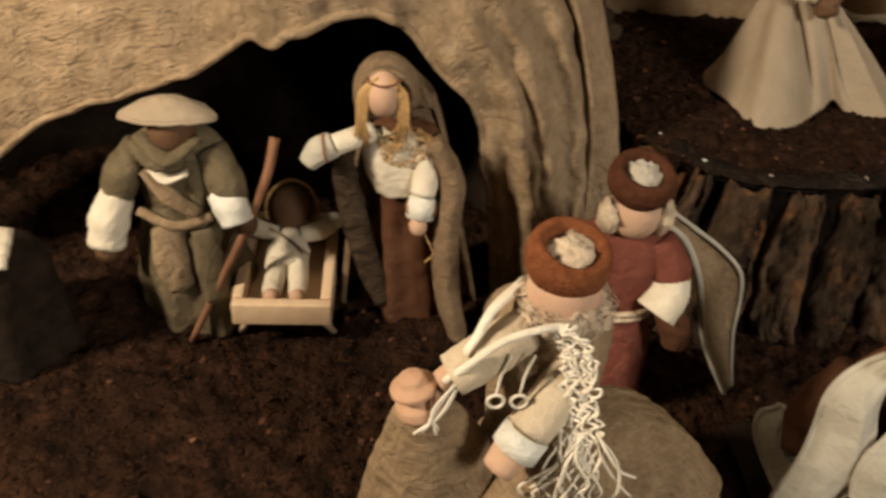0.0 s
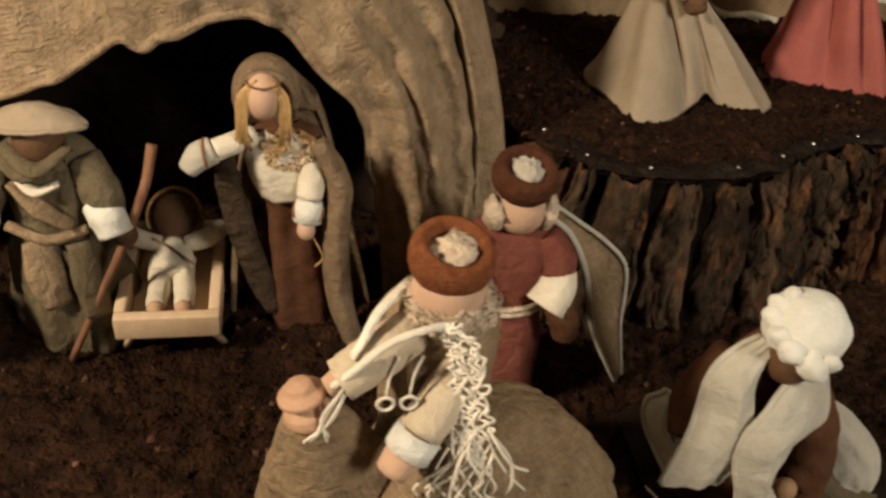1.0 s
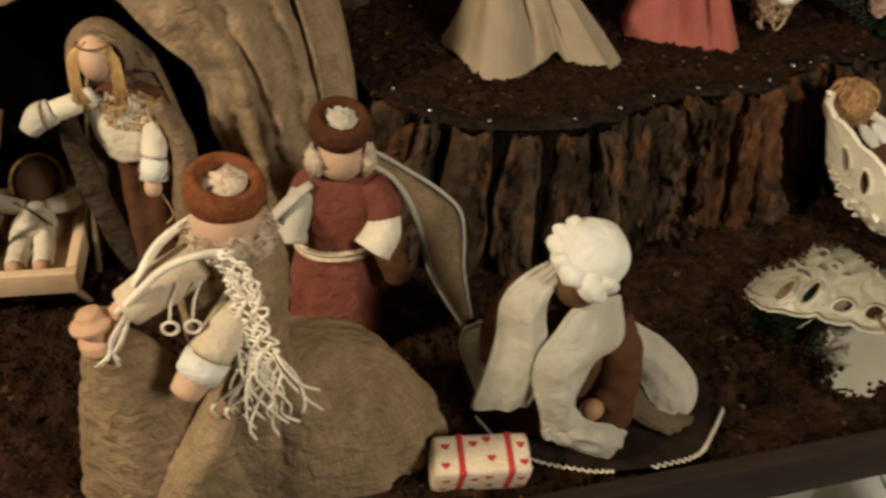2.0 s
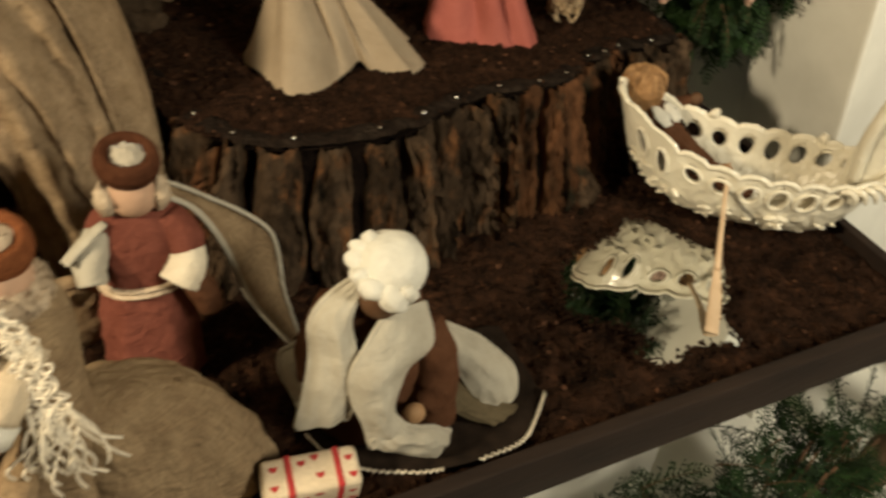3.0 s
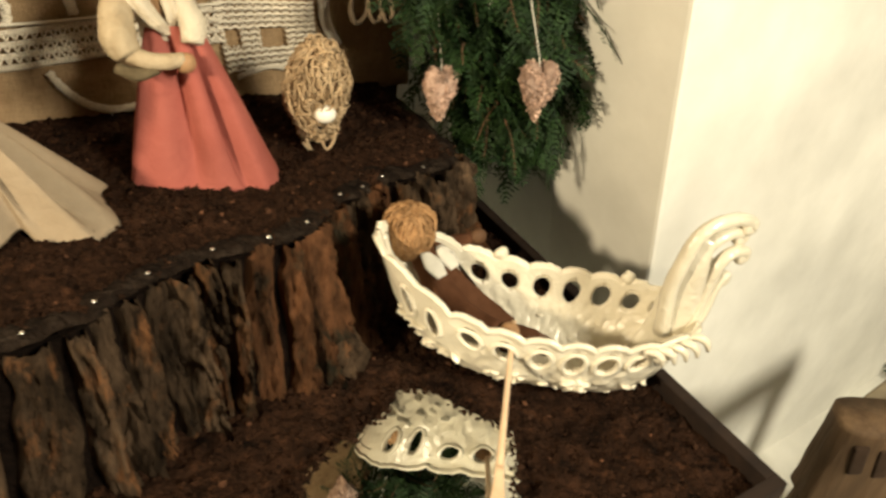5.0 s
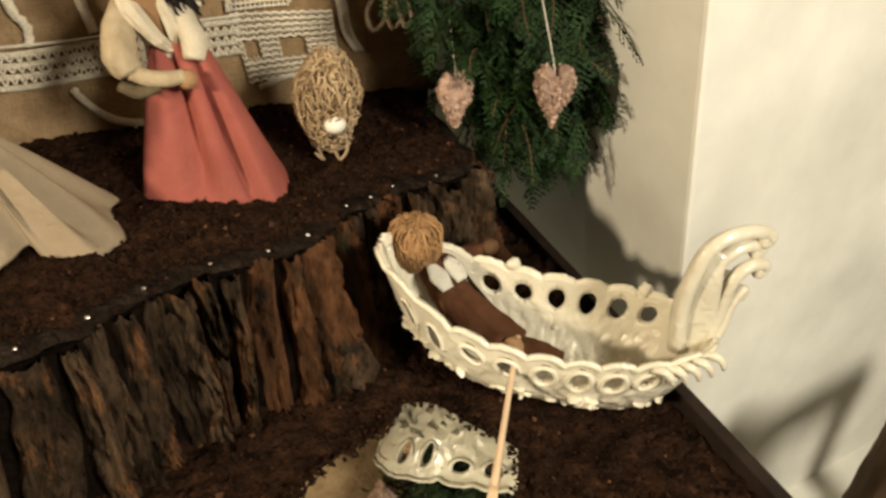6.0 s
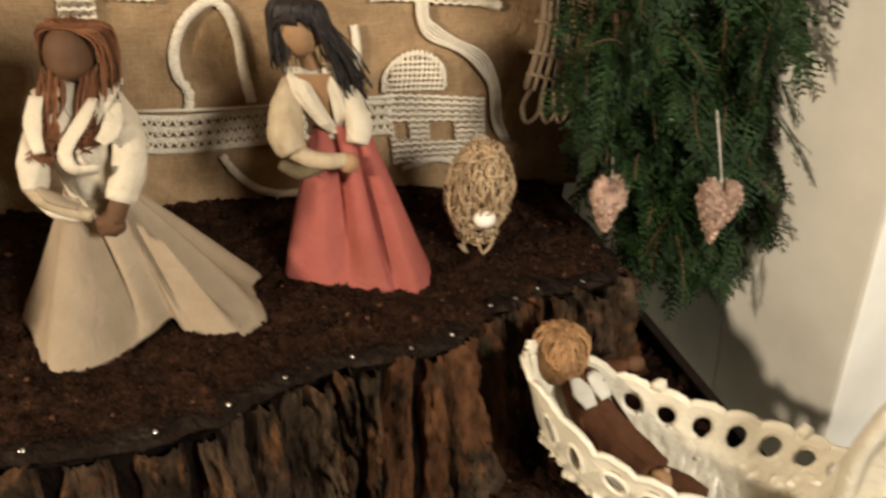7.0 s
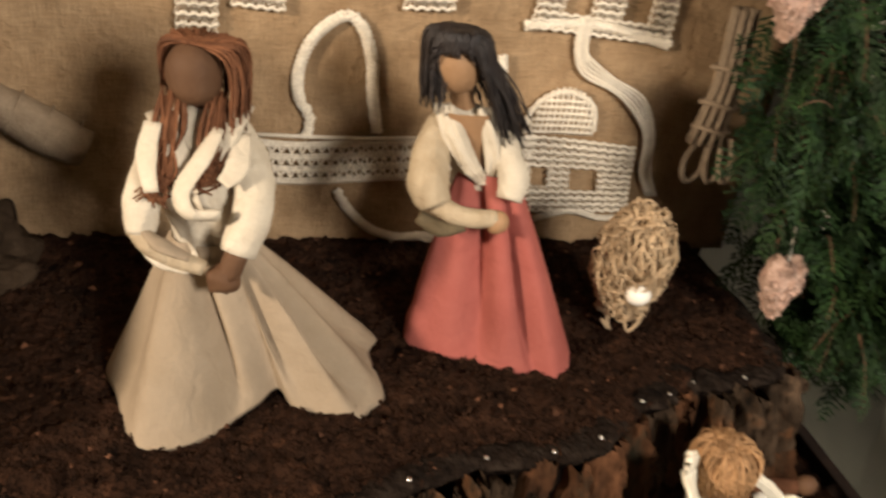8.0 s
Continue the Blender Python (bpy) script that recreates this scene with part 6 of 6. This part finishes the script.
# ---- the burlap cave ----
EDGE = spline([(-0.34, 0.600, 0.085), (-0.24, 0.606, 0.135), (-0.175, 0.606, 0.182), (-0.12, 0.602, 0.206), (-0.075, 0.598, 0.224), (-0.045, 0.596, 0.240), (-0.018, 0.590, 0.264), (-0.004, 0.586, 0.257), (0.012, 0.590, 0.268),
               (0.06, 0.598, 0.279), (0.088, 0.600, 0.268), (0.108, 0.600, 0.248), (0.143, 0.598, 0.206), (0.156, 0.596, 0.150), (0.166, 0.594, 0.098), (0.172, 0.592, 0.050), (0.176, 0.590, 0.012)], 8)
OUTER = spline([(-0.40, 0.70, 0.34), (-0.28, 0.70, 0.40), (-0.20, 0.69, 0.43), (-0.14, 0.69, 0.45), (-0.09, 0.69, 0.46), (-0.05, 0.69, 0.47), (-0.02, 0.69, 0.47), (0.0, 0.69, 0.47), (0.03, 0.69, 0.47),
                (0.09, 0.69, 0.45), (0.14, 0.68, 0.41), (0.175, 0.66, 0.345), (0.212, 0.64, 0.270), (0.238, 0.628, 0.195), (0.252, 0.622, 0.130), (0.262, 0.620, 0.060), (0.268, 0.618, 0.010)], 8)
cave = holder("burlap_cave", "cave-like shelter draped with coarse brown burlap", "shelter")


def drape(u, v):
    f = u * (len(EDGE) - 1)
    i = min(int(f), len(EDGE) - 2)
    a, b = EDGE[i].lerp(EDGE[i + 1], f - i), OUTER[i].lerp(OUTER[i + 1], f - i)
    p = a.lerp(b, v)
    right = min(1.0, max(0.0, (u - 0.62) / 0.15))
    bulge = math.sin(math.pi * min(1, v * 1.05))
    fold = 0.007 * math.sin(v * 17 + 2.6 * nz(u * 7, v * 2)) * (0.35 + right * 0.65) * min(1, v * 4)
    fold -= 0.016 * right * math.exp(-((v - 0.42 - 0.05 * math.sin(u * 9)) / 0.06) ** 2)
    y = p.y - 0.022 * bulge - fold + 0.008 * nz(p.x * 26, p.z * 26, 4) + 0.004 * nz(p.x * 70, p.z * 70, 7)
    x = p.x + 0.004 * nz(p.z * 40, v * 9, 1)
    return (x, y, p.z + 0.012 * bulge * (1 - right) + 0.005 * nz(p.x * 30, v * 6, 11))


drape_mesh = piece("drape", cave, lambda s: s.grid(drape, 136, 40, BURLAP, False, 1.0, 0.22))
drape_mesh.modifiers.new("thickness", "SOLIDIFY").thickness = 0.0035
piece("hem", cave, lambda s: s.tube([Vector(drape(k / 90, 0.004)) + Vector((0, 0.001, 0.001)) for k in range(91)], [0.0036, 0.0030, 0.0042, 0.0030, 0.0036], BURLAP, n=8, smooth=1), "rolled burlap hem")


def outer_fold(s):
    def fn(u, v):
        f = (0.55 + 0.45 * u) * (len(OUTER) - 1)
        i = min(int(f), len(OUTER) - 2)
        p = OUTER[i].lerp(OUTER[i + 1], f - i)
        return (p.x + 0.030 * v + 0.010 * math.sin(v * 7 + u * 5), p.y + 0.012 * math.sin(v * 9) - 0.01 + 0.15 * v * v, p.z + 0.01 * v)
    s.grid(fn, 50, 16, BURLAP, False, 0.5, 0.16)


fold_mesh = piece("side_fold", cave, outer_fold)
fold_mesh.modifiers.new("thickness", "SOLIDIFY").thickness = 0.003


# added near-black backing: the cave's deep shade put into its colour
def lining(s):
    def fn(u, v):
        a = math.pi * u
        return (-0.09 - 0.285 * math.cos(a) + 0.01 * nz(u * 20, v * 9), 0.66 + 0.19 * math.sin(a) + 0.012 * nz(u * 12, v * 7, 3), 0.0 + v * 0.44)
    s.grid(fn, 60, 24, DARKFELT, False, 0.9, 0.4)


piece("lining", cave, lining, "near-black sheet standing for the shade inside the cave")
# added mound: the shade beside the cave is put into its dark burlap
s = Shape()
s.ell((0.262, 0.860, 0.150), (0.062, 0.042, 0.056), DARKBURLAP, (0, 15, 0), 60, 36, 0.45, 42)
s.build("crumpled_burlap", None, "crumpled burlap beside the backdrop, coloured dark for the shade there", "cloth")

s = Shape()
s.tube([(0.126, 0.640, 0.212), (0.150, 0.628, 0.214)], 0.0012, PALEWOOD, n=6, smooth=1)
s.build("wooden_skewer", None, "thin pale wooden skewer stuck through the burlap", "skewer")

s = Shape()
s.lathe([(-0.215, 0.535, 0.120, 0.02, 0.02), (-0.216, 0.535, 0.105, 0.042, 0.036), (-0.218, 0.536, 0.06, 0.048, 0.042), (-0.22, 0.537, 0.018, 0.056, 0.05)], DARKFELT, 48, 0.08, 6, 0.5, 0.8)
s.build("dark_bundle", None, "dark cloth bundle standing on the soil", "bundle")
s = Shape()
for k in range(3):
    s.tube([(-0.245, 0.512 + k * 0.008, 0.122 + k * 0.006), (-0.215, 0.506 + k * 0.008, 0.128 + k * 0.005), (-0.188, 0.512 + k * 0.008, 0.124 + k * 0.004)], [0.010, 0.013, 0.009], CREAM, n=12, flat=0.5)
s.build("folded_cloth", None, "folded cream cloth on the dark bundle", "cloth")

s = Shape()
s.ell((0.186, 0.546, 0.040), (0.026, 0.020, 0.030), BURLAP, (0, 0, 0), 22, 12, 0.2, 80)
s.tube([(0.166, 0.536, 0.060), (0.170, 0.526, 0.088), (0.190, 0.524, 0.096), (0.206, 0.532, 0.082), (0.198, 0.536, 0.062)], 0.006, BURLAP, n=10)
s.build("burlap_pouch", None, "small burlap pouch with a loop handle", "pouch")

# ---- the boat ----
BC = Vector((0.873, 0.541, 0.0))
BD = Vector((0.806, -0.592, 0.0))
BN = Vector((0.592, 0.806, 0.0))
HALF = 0.136
boat = holder("ceramic_boat", "cream glazed ceramic boat with a pierced scalloped rim", "boat")
HOLES = [(-0.80, 0.0058, 0.0145, 0.028), (-0.64, 0.0058, 0.0145, 0.028), (-0.41, 0.0088, 0.0085, 0.0190), (-0.21, 0.0088, 0.0088, 0.0190), (0.0, 0.0092, 0.0105, 0.0190), (0.215, 0.0098, 0.0118, 0.0190), (0.425, 0.0098, 0.0112, 0.0185),
         (0.63, 0.0088, 0.0090, 0.0175), (0.81, 0.0068, 0.0065, 0.0165)]


def hull_rim(t):
    z = 0.106 + (0.054 * (-t) ** 2.2 if t < 0 else 0.012 * t ** 2)
    return z


def hull(t, phi, scallop=True):
    w = 0.055 * max(0.0, 1 - abs(t) ** 2.6) ** 0.55 + 0.002
    zr = hull_rim(t)
    zb = 0.028 + (0.060 * (-t) ** 3 if t < 0 else 0.034 * t ** 5)
    if abs(math.cos(phi)) > 0.985 and scallop:
        zr += 0.0062 * max(0.0, max(1 - ((t - q[0]) / 0.105) ** 2 for q in HOLES)) ** 0.7 - 0.002
    k = math.sin(phi) ** 1.05 if phi > 0 else 0.0
    z = zr - (zr - zb) * k
    flatten = (z - zb) / max(0.01, zr - zb)
    wid = -w * math.copysign(abs(math.cos(phi)) ** 0.80, math.cos(phi)) * (0.93 + 0.07 * flatten)
    along = t * HALF * (0.93 + 0.07 * flatten) - 0.012 * (1 - flatten) * t
    along *= 1.16 if t < 0 else 1.0
    p = BC + BD * along + BN * wid
    rough = (0.0016 * nz(t * 14, phi * 5, 3) + 0.0012 * nz(t * 34, phi * 11, 5)) * (k > 0.45)
    return Vector((p.x, p.y, z + rough - 0.0)) + BN * (0.0016 * nz(t * 16, phi * 7, 9) * (k > 0.3))


def hull_fill(s):
    nu, nv = 260, 84
    base = len(s.v)
    phis = [math.pi * j / nv for j in range(nv + 1)]
    phis = [math.pi * (q / math.pi - 0.06 * math.sin(2 * q)) for q in phis]
    for j in range(nv + 1):
        for i in range(nu + 1):
            s.v.append(tuple(hull(-1 + 2 * i / nu, phis[j])))
    for j in range(nv):
        for i in range(nu):
            t, phi = -1 + 2 * (i + 0.5) / nu, (phis[j] + phis[j + 1]) / 2
            p = hull(t, phi, False)
            dz = hull_rim(t) - p.z
            if any(((t - c) * HALF / a) ** 2 + ((dz - d) / b) ** 2 < 1 for c, a, b, d in HOLES) and dz < 0.045:
                continue
            a = base + j * (nu + 1) + i
            s.face([a, a + 1, a + nu + 2, a + nu + 1], CERAMIC)


hull_mesh = piece("hull", boat, hull_fill)
thick = hull_mesh.modifiers.new("thickness", "SOLIDIFY")
thick.thickness, thick.offset = 0.0045, 1.0


def side_point(t, dz, back):
    """The place on one wall of the hull dz below the rim."""
    lo, hi = 0.0, math.pi / 2
    for _ in range(24):
        mid = (lo + hi) / 2
        if hull_rim(t) - hull(t, mid, False).z < dz:
            lo = mid
        else:
            hi = mid
    return hull(t, math.pi - lo if back else lo, False)


def hole_ring(c, a, b, d, back):
    def fill(s):
        pts = []
        for k in range(25):
            q = 6.2832 * k / 24
            pts.append(side_point(c + math.cos(q) * a * 1.08 / HALF, d + math.sin(q) * b * 1.08, back))
        s.tube(pts, [0.0026, 0.0018, 0.0028, 0.0020, 0.0026], CERAMIC, n=7, smooth=1, caps=False)
    return fill


for c, a, b, d in HOLES:
    for back in (False, True):
        piece("rim_hole", boat, hole_ring(c, a, b, d, back))


def rim_edge(back):
    def fill(s):
        s.tube([hull(-0.99 + 1.98 * k / 150, math.pi if back else 0.0) + Vector((0, 0, 0.0014 * nz(k * 0.45, back * 9.0, 4))) for k in range(151)], [0.0022, 0.003, 0.003, 0.003, 0.0022], CERAMIC, n=8, smooth=1)
    return fill


piece("rim_edge", boat, rim_edge(False))
piece("rim_edge", boat, rim_edge(True))


def keel_ruffle(s):
    for k in range(150):
        t = R.uniform(-0.9, 0.85)
        phi = R.uniform(0.20, 0.80) * math.pi
        p = hull(t, phi, False)
        if hull_rim(t) - p.z < 0.036:
            continue
        s.ell(p + Vector((0, 0, 0.0014)), (R.uniform(0.004, 0.009), R.uniform(0.003, 0.006), 0.0020), CERAMIC, (R.uniform(-25, 25), R.uniform(-25, 25), R.uniform(0, 180)), 12, 7, 0.5, 160)


piece("keel_ruffle", boat, keel_ruffle, "rough ruffled glaze under the hull")


def scroll(pts, r, curl):
    """A rising stem that ends in a curl."""
    def fill(s):
        line = [Vector(p) for p in pts]
        e = line[-1]
        for k in range(1, 7):
            a = 1.2 - k * 0.85
            line.append(e + Vector((curl * (math.cos(a) - math.cos(1.2)) * (1 - k / 10), 0, curl * (math.sin(a) - math.sin(1.2)) * (1 - k / 10))))
        s.tube(line, [r * 1.6, r * 1.5, r * 1.35, r * 1.25, r * 1.2, r * 1.2, r * 1.1], CERAMIC, n=10, smooth=5)
    return fill


for line, r, c in (([(0.955, 0.476, 0.100), (0.946, 0.474, 0.150), (0.945, 0.470, 0.178), (0.951, 0.468, 0.204), (0.966, 0.466, 0.216), (0.990, 0.465, 0.217), (1.008, 0.465, 0.211)], 0.0046, 0.006),
                   ([(0.968, 0.478, 0.096), (0.962, 0.475, 0.140), (0.962, 0.472, 0.168), (0.969, 0.470, 0.190), (0.986, 0.468, 0.201), (1.006, 0.468, 0.199)], 0.0044, 0.006),
                   ([(0.978, 0.468, 0.095), (0.980, 0.466, 0.140), (0.983, 0.464, 0.172), (0.995, 0.463, 0.184), (1.010, 0.463, 0.182)], 0.0042, 0.006),
                   ([(0.974, 0.466, 0.088), (0.985, 0.464, 0.120), (0.988, 0.463, 0.148), (0.996, 0.463, 0.160)], 0.0036, 0.005),
                   ([(0.958, 0.486, 0.092), (0.972, 0.486, 0.122), (0.974, 0.484, 0.148), (0.984, 0.482, 0.164), (0.996, 0.482, 0.162)], 0.0036, 0.005)):
    piece("scroll", boat, scroll(line, r, c), "curled ceramic scroll at the prow")


def neck(s):
    s.tube([(0.950, 0.484, 0.068), (0.962, 0.479, 0.100), (0.962, 0.474, 0.140), (0.960, 0.470, 0.176), (0.968, 0.467, 0.200)], [0.018, 0.019, 0.018, 0.014, 0.005], CERAMIC, n=18, flat=0.34, up=(0.6, 0.8, 0))


piece("neck", boat, neck)
for k in range(5):
    def leaf(s):
        t = 0.62 + k * 0.075
        p = side_point(t, 0.004, False)
        s.tube([p + Vector((0, 0, 0.002)), p + BD * 0.008 + Vector((0, 0, 0.005)) - BN * 0.003, p + BD * 0.015 - BN * 0.003, p + BD * 0.018 + Vector((0, 0, -0.008)) - BN * 0.002], [0.0030, 0.0038, 0.0034, 0.0018], CERAMIC, n=8)
    piece("leaf_relief", boat, leaf)
for t in (-0.28, 0.56):
    def knob(s):
        p = hull(t, math.pi)
        s.ell(p + Vector((0, 0, 0.004)), (0.007, 0.006, 0.007), CERAMIC, rough=0.3, freq=200)
    piece("knob", boat, knob)


def doll_boatman(s):
    s.tube([(0.792, 0.632, 0.124), (0.808, 0.612, 0.100), (0.834, 0.588, 0.074), (0.858, 0.570, 0.058)], [0.011, 0.018, 0.019, 0.015], BROWNFELT, n=16)
    s.tube([(0.850, 0.562, 0.060), (0.872, 0.549, 0.058), (0.886, 0.538, 0.054)], [0.014, 0.012, 0.009], BROWNFELT, n=14)
    s.tube([(0.796, 0.618, 0.116), (0.804, 0.588, 0.098), (0.812, 0.558, 0.092), (0.822, 0.535, 0.096)], [0.009, 0.011, 0.011, 0.009], BROWNFELT, n=14)
    s.ell((0.826, 0.528, 0.098), (0.010, 0.009, 0.010), TANSKIN)
    s.tube([(0.806, 0.636, 0.120), (0.830, 0.640, 0.120), (0.850, 0.636, 0.122)], [0.008, 0.0065, 0.006], BROWNFELT, n=12)
    s.ell((0.857, 0.635, 0.124), (0.009, 0.007, 0.008), BROWNSKIN)
    s.ell((0.784, 0.640, 0.141), (0.018, 0.018, 0.021), TANSKIN)
    # woven straw hair, drawn round the back of the head
    curly(s, (0.784, 0.641, 0.143), (0.0215, 0.0215, 0.0240), 170, RAFFIAHAIR, 0.0009)
    for k in range(150):
        a = 6.2832 * k / 150
        top = Vector((0.784 + R.uniform(-0.009, 0.009), 0.641 + R.uniform(-0.009, 0.009), 0.1655 + R.uniform(0, 0.002)))
        grow = R.uniform(0.95, 1.08)
        side = Vector((0.784 + 0.0225 * math.cos(a) * grow, 0.641 + 0.0225 * math.sin(a) * grow, 0.146 + R.uniform(-0.004, 0.004)))
        low = Vector((0.784 + 0.013 * math.cos(a + 0.4), 0.641 + 0.013 * math.sin(a + 0.4), 0.121 + R.uniform(-0.004, 0.004)))
        s.tube([top, (top + side) / 2 + Vector((0.005 * math.cos(a), 0.005 * math.sin(a), 0.004)), side, (side + low) / 2 + Vector((0.004 * math.cos(a), 0.004 * math.sin(a), 0)), low], [0.0007, 0.0010, 0.0007], RAFFIAHAIR, n=4, smooth=3)
    for x, q in ((0.794, 0.0), (0.812, 1.0)):
        s.tube([(x - 0.004, 0.622 + q * 0.004, 0.130), (x, 0.610 + q * 0.006, 0.124), (x + 0.004, 0.598 + q * 0.008, 0.117)], [0.004, 0.010, 0.006], WOOLWHITE, n=10, flat=0.25, up=(0, -0.5, 1))
    s.tube([(0.816, 0.618, 0.126), (0.826, 0.606, 0.110), (0.836, 0.598, 0.096)], 0.0018, DARKFELT, n=6)


s = Shape()
doll_boatman(s)
s.build("doll", None, "straw-haired brown felt doll seated in the boat", "doll", "nativity dolls")

s = Shape()
OARLINE = [(0.833, 0.532, 0.106), (0.790, 0.471, 0.070), (0.766, 0.437, 0.053), (0.745, 0.406, 0.038), (0.728, 0.383, 0.027)]
s.tube(OARLINE[:3], [0.0022, 0.0026, 0.0035], PALEWOOD, n=8)
s.tube(OARLINE[2:], [0.0034, 0.0062, 0.0074, 0.0072], PALEWOOD, n=12, flat=0.3, up=(0.3, 0.2, 1))
s.build("oar", None, "pale wooden oar with a flat blade", "oar")

# ---- the ledge beside the tray ----
lantern = holder("wooden_shrine", "old carved wooden stand with cut windows and arch", "wood carving")
LM = pose(1.364, 0.394, -0.490, 0, 0, -28.5)


def leg_fill(pts, r):
    def fill(s):
        s.tube([LM @ Vector(p) for p in pts], r, OLDWOOD, n=16, smooth=6, flat=0.7, up=(0, 1, 0))
    return fill


piece("left_leg", lantern, leg_fill([(-0.108, 0.0, -0.010), (-0.108, -0.008, 0.10), (-0.109, -0.016, 0.19), (-0.104, -0.028, 0.28), (-0.100, -0.034, 0.34)], [0.036, 0.034, 0.028, 0.031, 0.030]))
piece("right_leg", lantern, leg_fill([(0.100, 0.0, -0.010), (0.060, -0.01, 0.11), (0.030, -0.022, 0.21), (-0.005, -0.032, 0.29), (-0.030, -0.036, 0.34)], [0.030, 0.026, 0.025, 0.028, 0.030]))


def stand_head(s):
    def fn(u, v):
        a = 2 * math.pi * u
        x = math.copysign(abs(math.cos(a)) ** 0.5, math.cos(a)) * (0.074 - 0.018 * v)
        y = math.copysign(abs(math.sin(a)) ** 0.5, math.sin(a)) * 0.030
        return LM @ Vector((-0.062 - 0.010 * v + x * (1 + 0.06 * nz(u * 9, v * 3)), -0.034 + y, 0.300 + 0.125 * v))
    s.grid(fn, 40, 14, OLDWOOD, True)
    s.cap(list(range(len(s.v) - 40, len(s.v))), OLDWOOD)


piece("head", lantern, stand_head)
# openings are not cut: solid shapes carry their inner shade as colour
for x, z in ((-0.104, 0.385), (-0.074, 0.382), (-0.040, 0.372)):
    piece("cut_window", lantern, lambda s: s.box(LM @ pose(x, -0.063, z, 0, -8, 0), (0.017, 0.008, 0.042), CUTSHADE, 0.003), "solid block coloured as the shade inside a cut window")
piece("cut_arch", lantern, lambda s: s.ell(LM @ Vector((-0.062, -0.050, 0.300)), (0.026, 0.016, 0.036), CUTSHADE), "solid bulge coloured as the shade inside a cut arch")

def pot(name, label, x, y, rim_z, r, mat):
    """An open bowl with a rolled rim and dark soil in it."""
    ob = holder(name, label, "bowl")

    def wall(s):
        deep = rim_z + 0.499
        prof = [(0.55, -deep), (0.72, -deep * 0.75), (0.92, -deep * 0.30), (1.0, -0.006), (1.03, 0.004), (0.99, 0.008), (0.94, -0.002), (0.88, -deep * 0.28), (0.60, -deep * 0.6), (0.0, -deep * 0.62)]
        s.grid(lambda u, v: (x + r * lerp_list([p[0] for p in prof], v) * math.cos(6.2832 * u) * (1 + 0.02 * nz(u * 6, v * 3)), y + r * 0.85 * lerp_list([p[0] for p in prof], v) * math.sin(6.2832 * u),
                             rim_z + lerp_list([p[1] for p in prof], v)), 48, 45, mat, True, 0.6, 0.3)
    piece("shell", ob, wall)

    def earth(s):
        s.grid(lambda u, v: (x + r * 0.90 * v * math.cos(6.2832 * u), y + r * 0.77 * v * math.sin(6.2832 * u), rim_z - 0.026 + 0.006 * nz(u * 9, v * 5, r)), 36, 8, SOIL, True)
    piece("soil", ob, earth, "dark soil in the bowl")
    return ob


pot("wooden_bowl", "dark wooden bowl of greenery on the ledge", 1.425, 0.410, -0.415, 0.090, OLDWOOD)
pot("clay_bowl", "brown clay bowl of greenery beside the wooden stand", 1.600, 0.350, -0.335, 0.105, DARKCLAY)
for x, y, z in ((1.438, 0.394, -0.375), (1.492, 0.372, -0.385)):
    s = Shape()
    s.ell((x, y, z), (0.0125, 0.0125, 0.012), APPLE)
    s.tube([(x, y, z + 0.010), (x + 0.002, y, z + 0.018)], 0.0012, TWIGBROWN, n=5, smooth=1)
    s.build("berry", None, "small shiny red fruit among the greenery", "fruit", "red fruit in the bowl")

s = Shape()
s.box(pose(1.405, 0.430, -0.112, 0, 0, 9), (0.26, 0.070, 0.018), GREYWOOD, 0.006)
# the slot is a solid strip, its shade given by the dark colour
s.box(pose(1.412, 0.420, -0.103, 0, 0, 9), (0.11, 0.009, 0.006), CUTSHADE, 0.002)
s.box(pose(1.50, 0.470, -0.311, 0, 0, 9), (0.04, 0.04, 0.378), OLDWOOD, 0.006)
s.build("wooden_board", None, "pale weathered board with a slot on a post", "board")


def bush(name, label, spots, count, length, up=0.2):
    ob = holder(name, label, "greenery")

    def fill(s):
        for _ in range(count):
            c, r = R.choice(spots)
            p = Vector(c) + Vector((R.gauss(0, 1) * r[0], R.gauss(0, 1) * r[1], R.uniform(0, 1) * r[2]))
            spray(s, p, (R.uniform(-1, 1), R.uniform(-1, 0.6), R.uniform(-0.2, 0.8) + up), R.uniform(*length), R.uniform(0.3, 1.2))
    piece("sprays", ob, fill)

    def stems(s):
        for c, r in spots:
            for k in range(4):
                s.tube([(c[0] + R.uniform(-0.02, 0.02), c[1], c[2]), (c[0] + R.uniform(-0.05, 0.05), c[1] + R.uniform(-0.03, 0.03), c[2] + r[2])], [0.004, 0.0015], TWIGBROWN, n=6, smooth=1)
    piece("stems", ob, stems)
    return ob


bush("greenery", "bushy green conifer branches heaped under the tray", [((1.03, 0.39, -0.50), (0.045, 0.03, 0.27)), ((0.92, 0.36, -0.50), (0.06, 0.035, 0.29)), ((0.78, 0.35, -0.50), (0.06, 0.035, 0.28))], 420, (0.05, 0.09))
bush("bowl_greenery", "green conifer sprigs in the wooden bowl", [((1.425, 0.41, -0.43), (0.035, 0.03, 0.035)), ((1.600, 0.35, -0.36), (0.045, 0.035, 0.035)), ((1.53, 0.29, -0.50), (0.05, 0.03, 0.08))], 300, (0.03, 0.06))
bush("dark_greenery", "dark conifer branches standing past the pillar", [((2.16, 0.70, -0.50), (0.06, 0.05, 0.60)), ((2.28, 0.62, -0.50), (0.06, 0.05, 0.55))], 150, (0.06, 0.10))
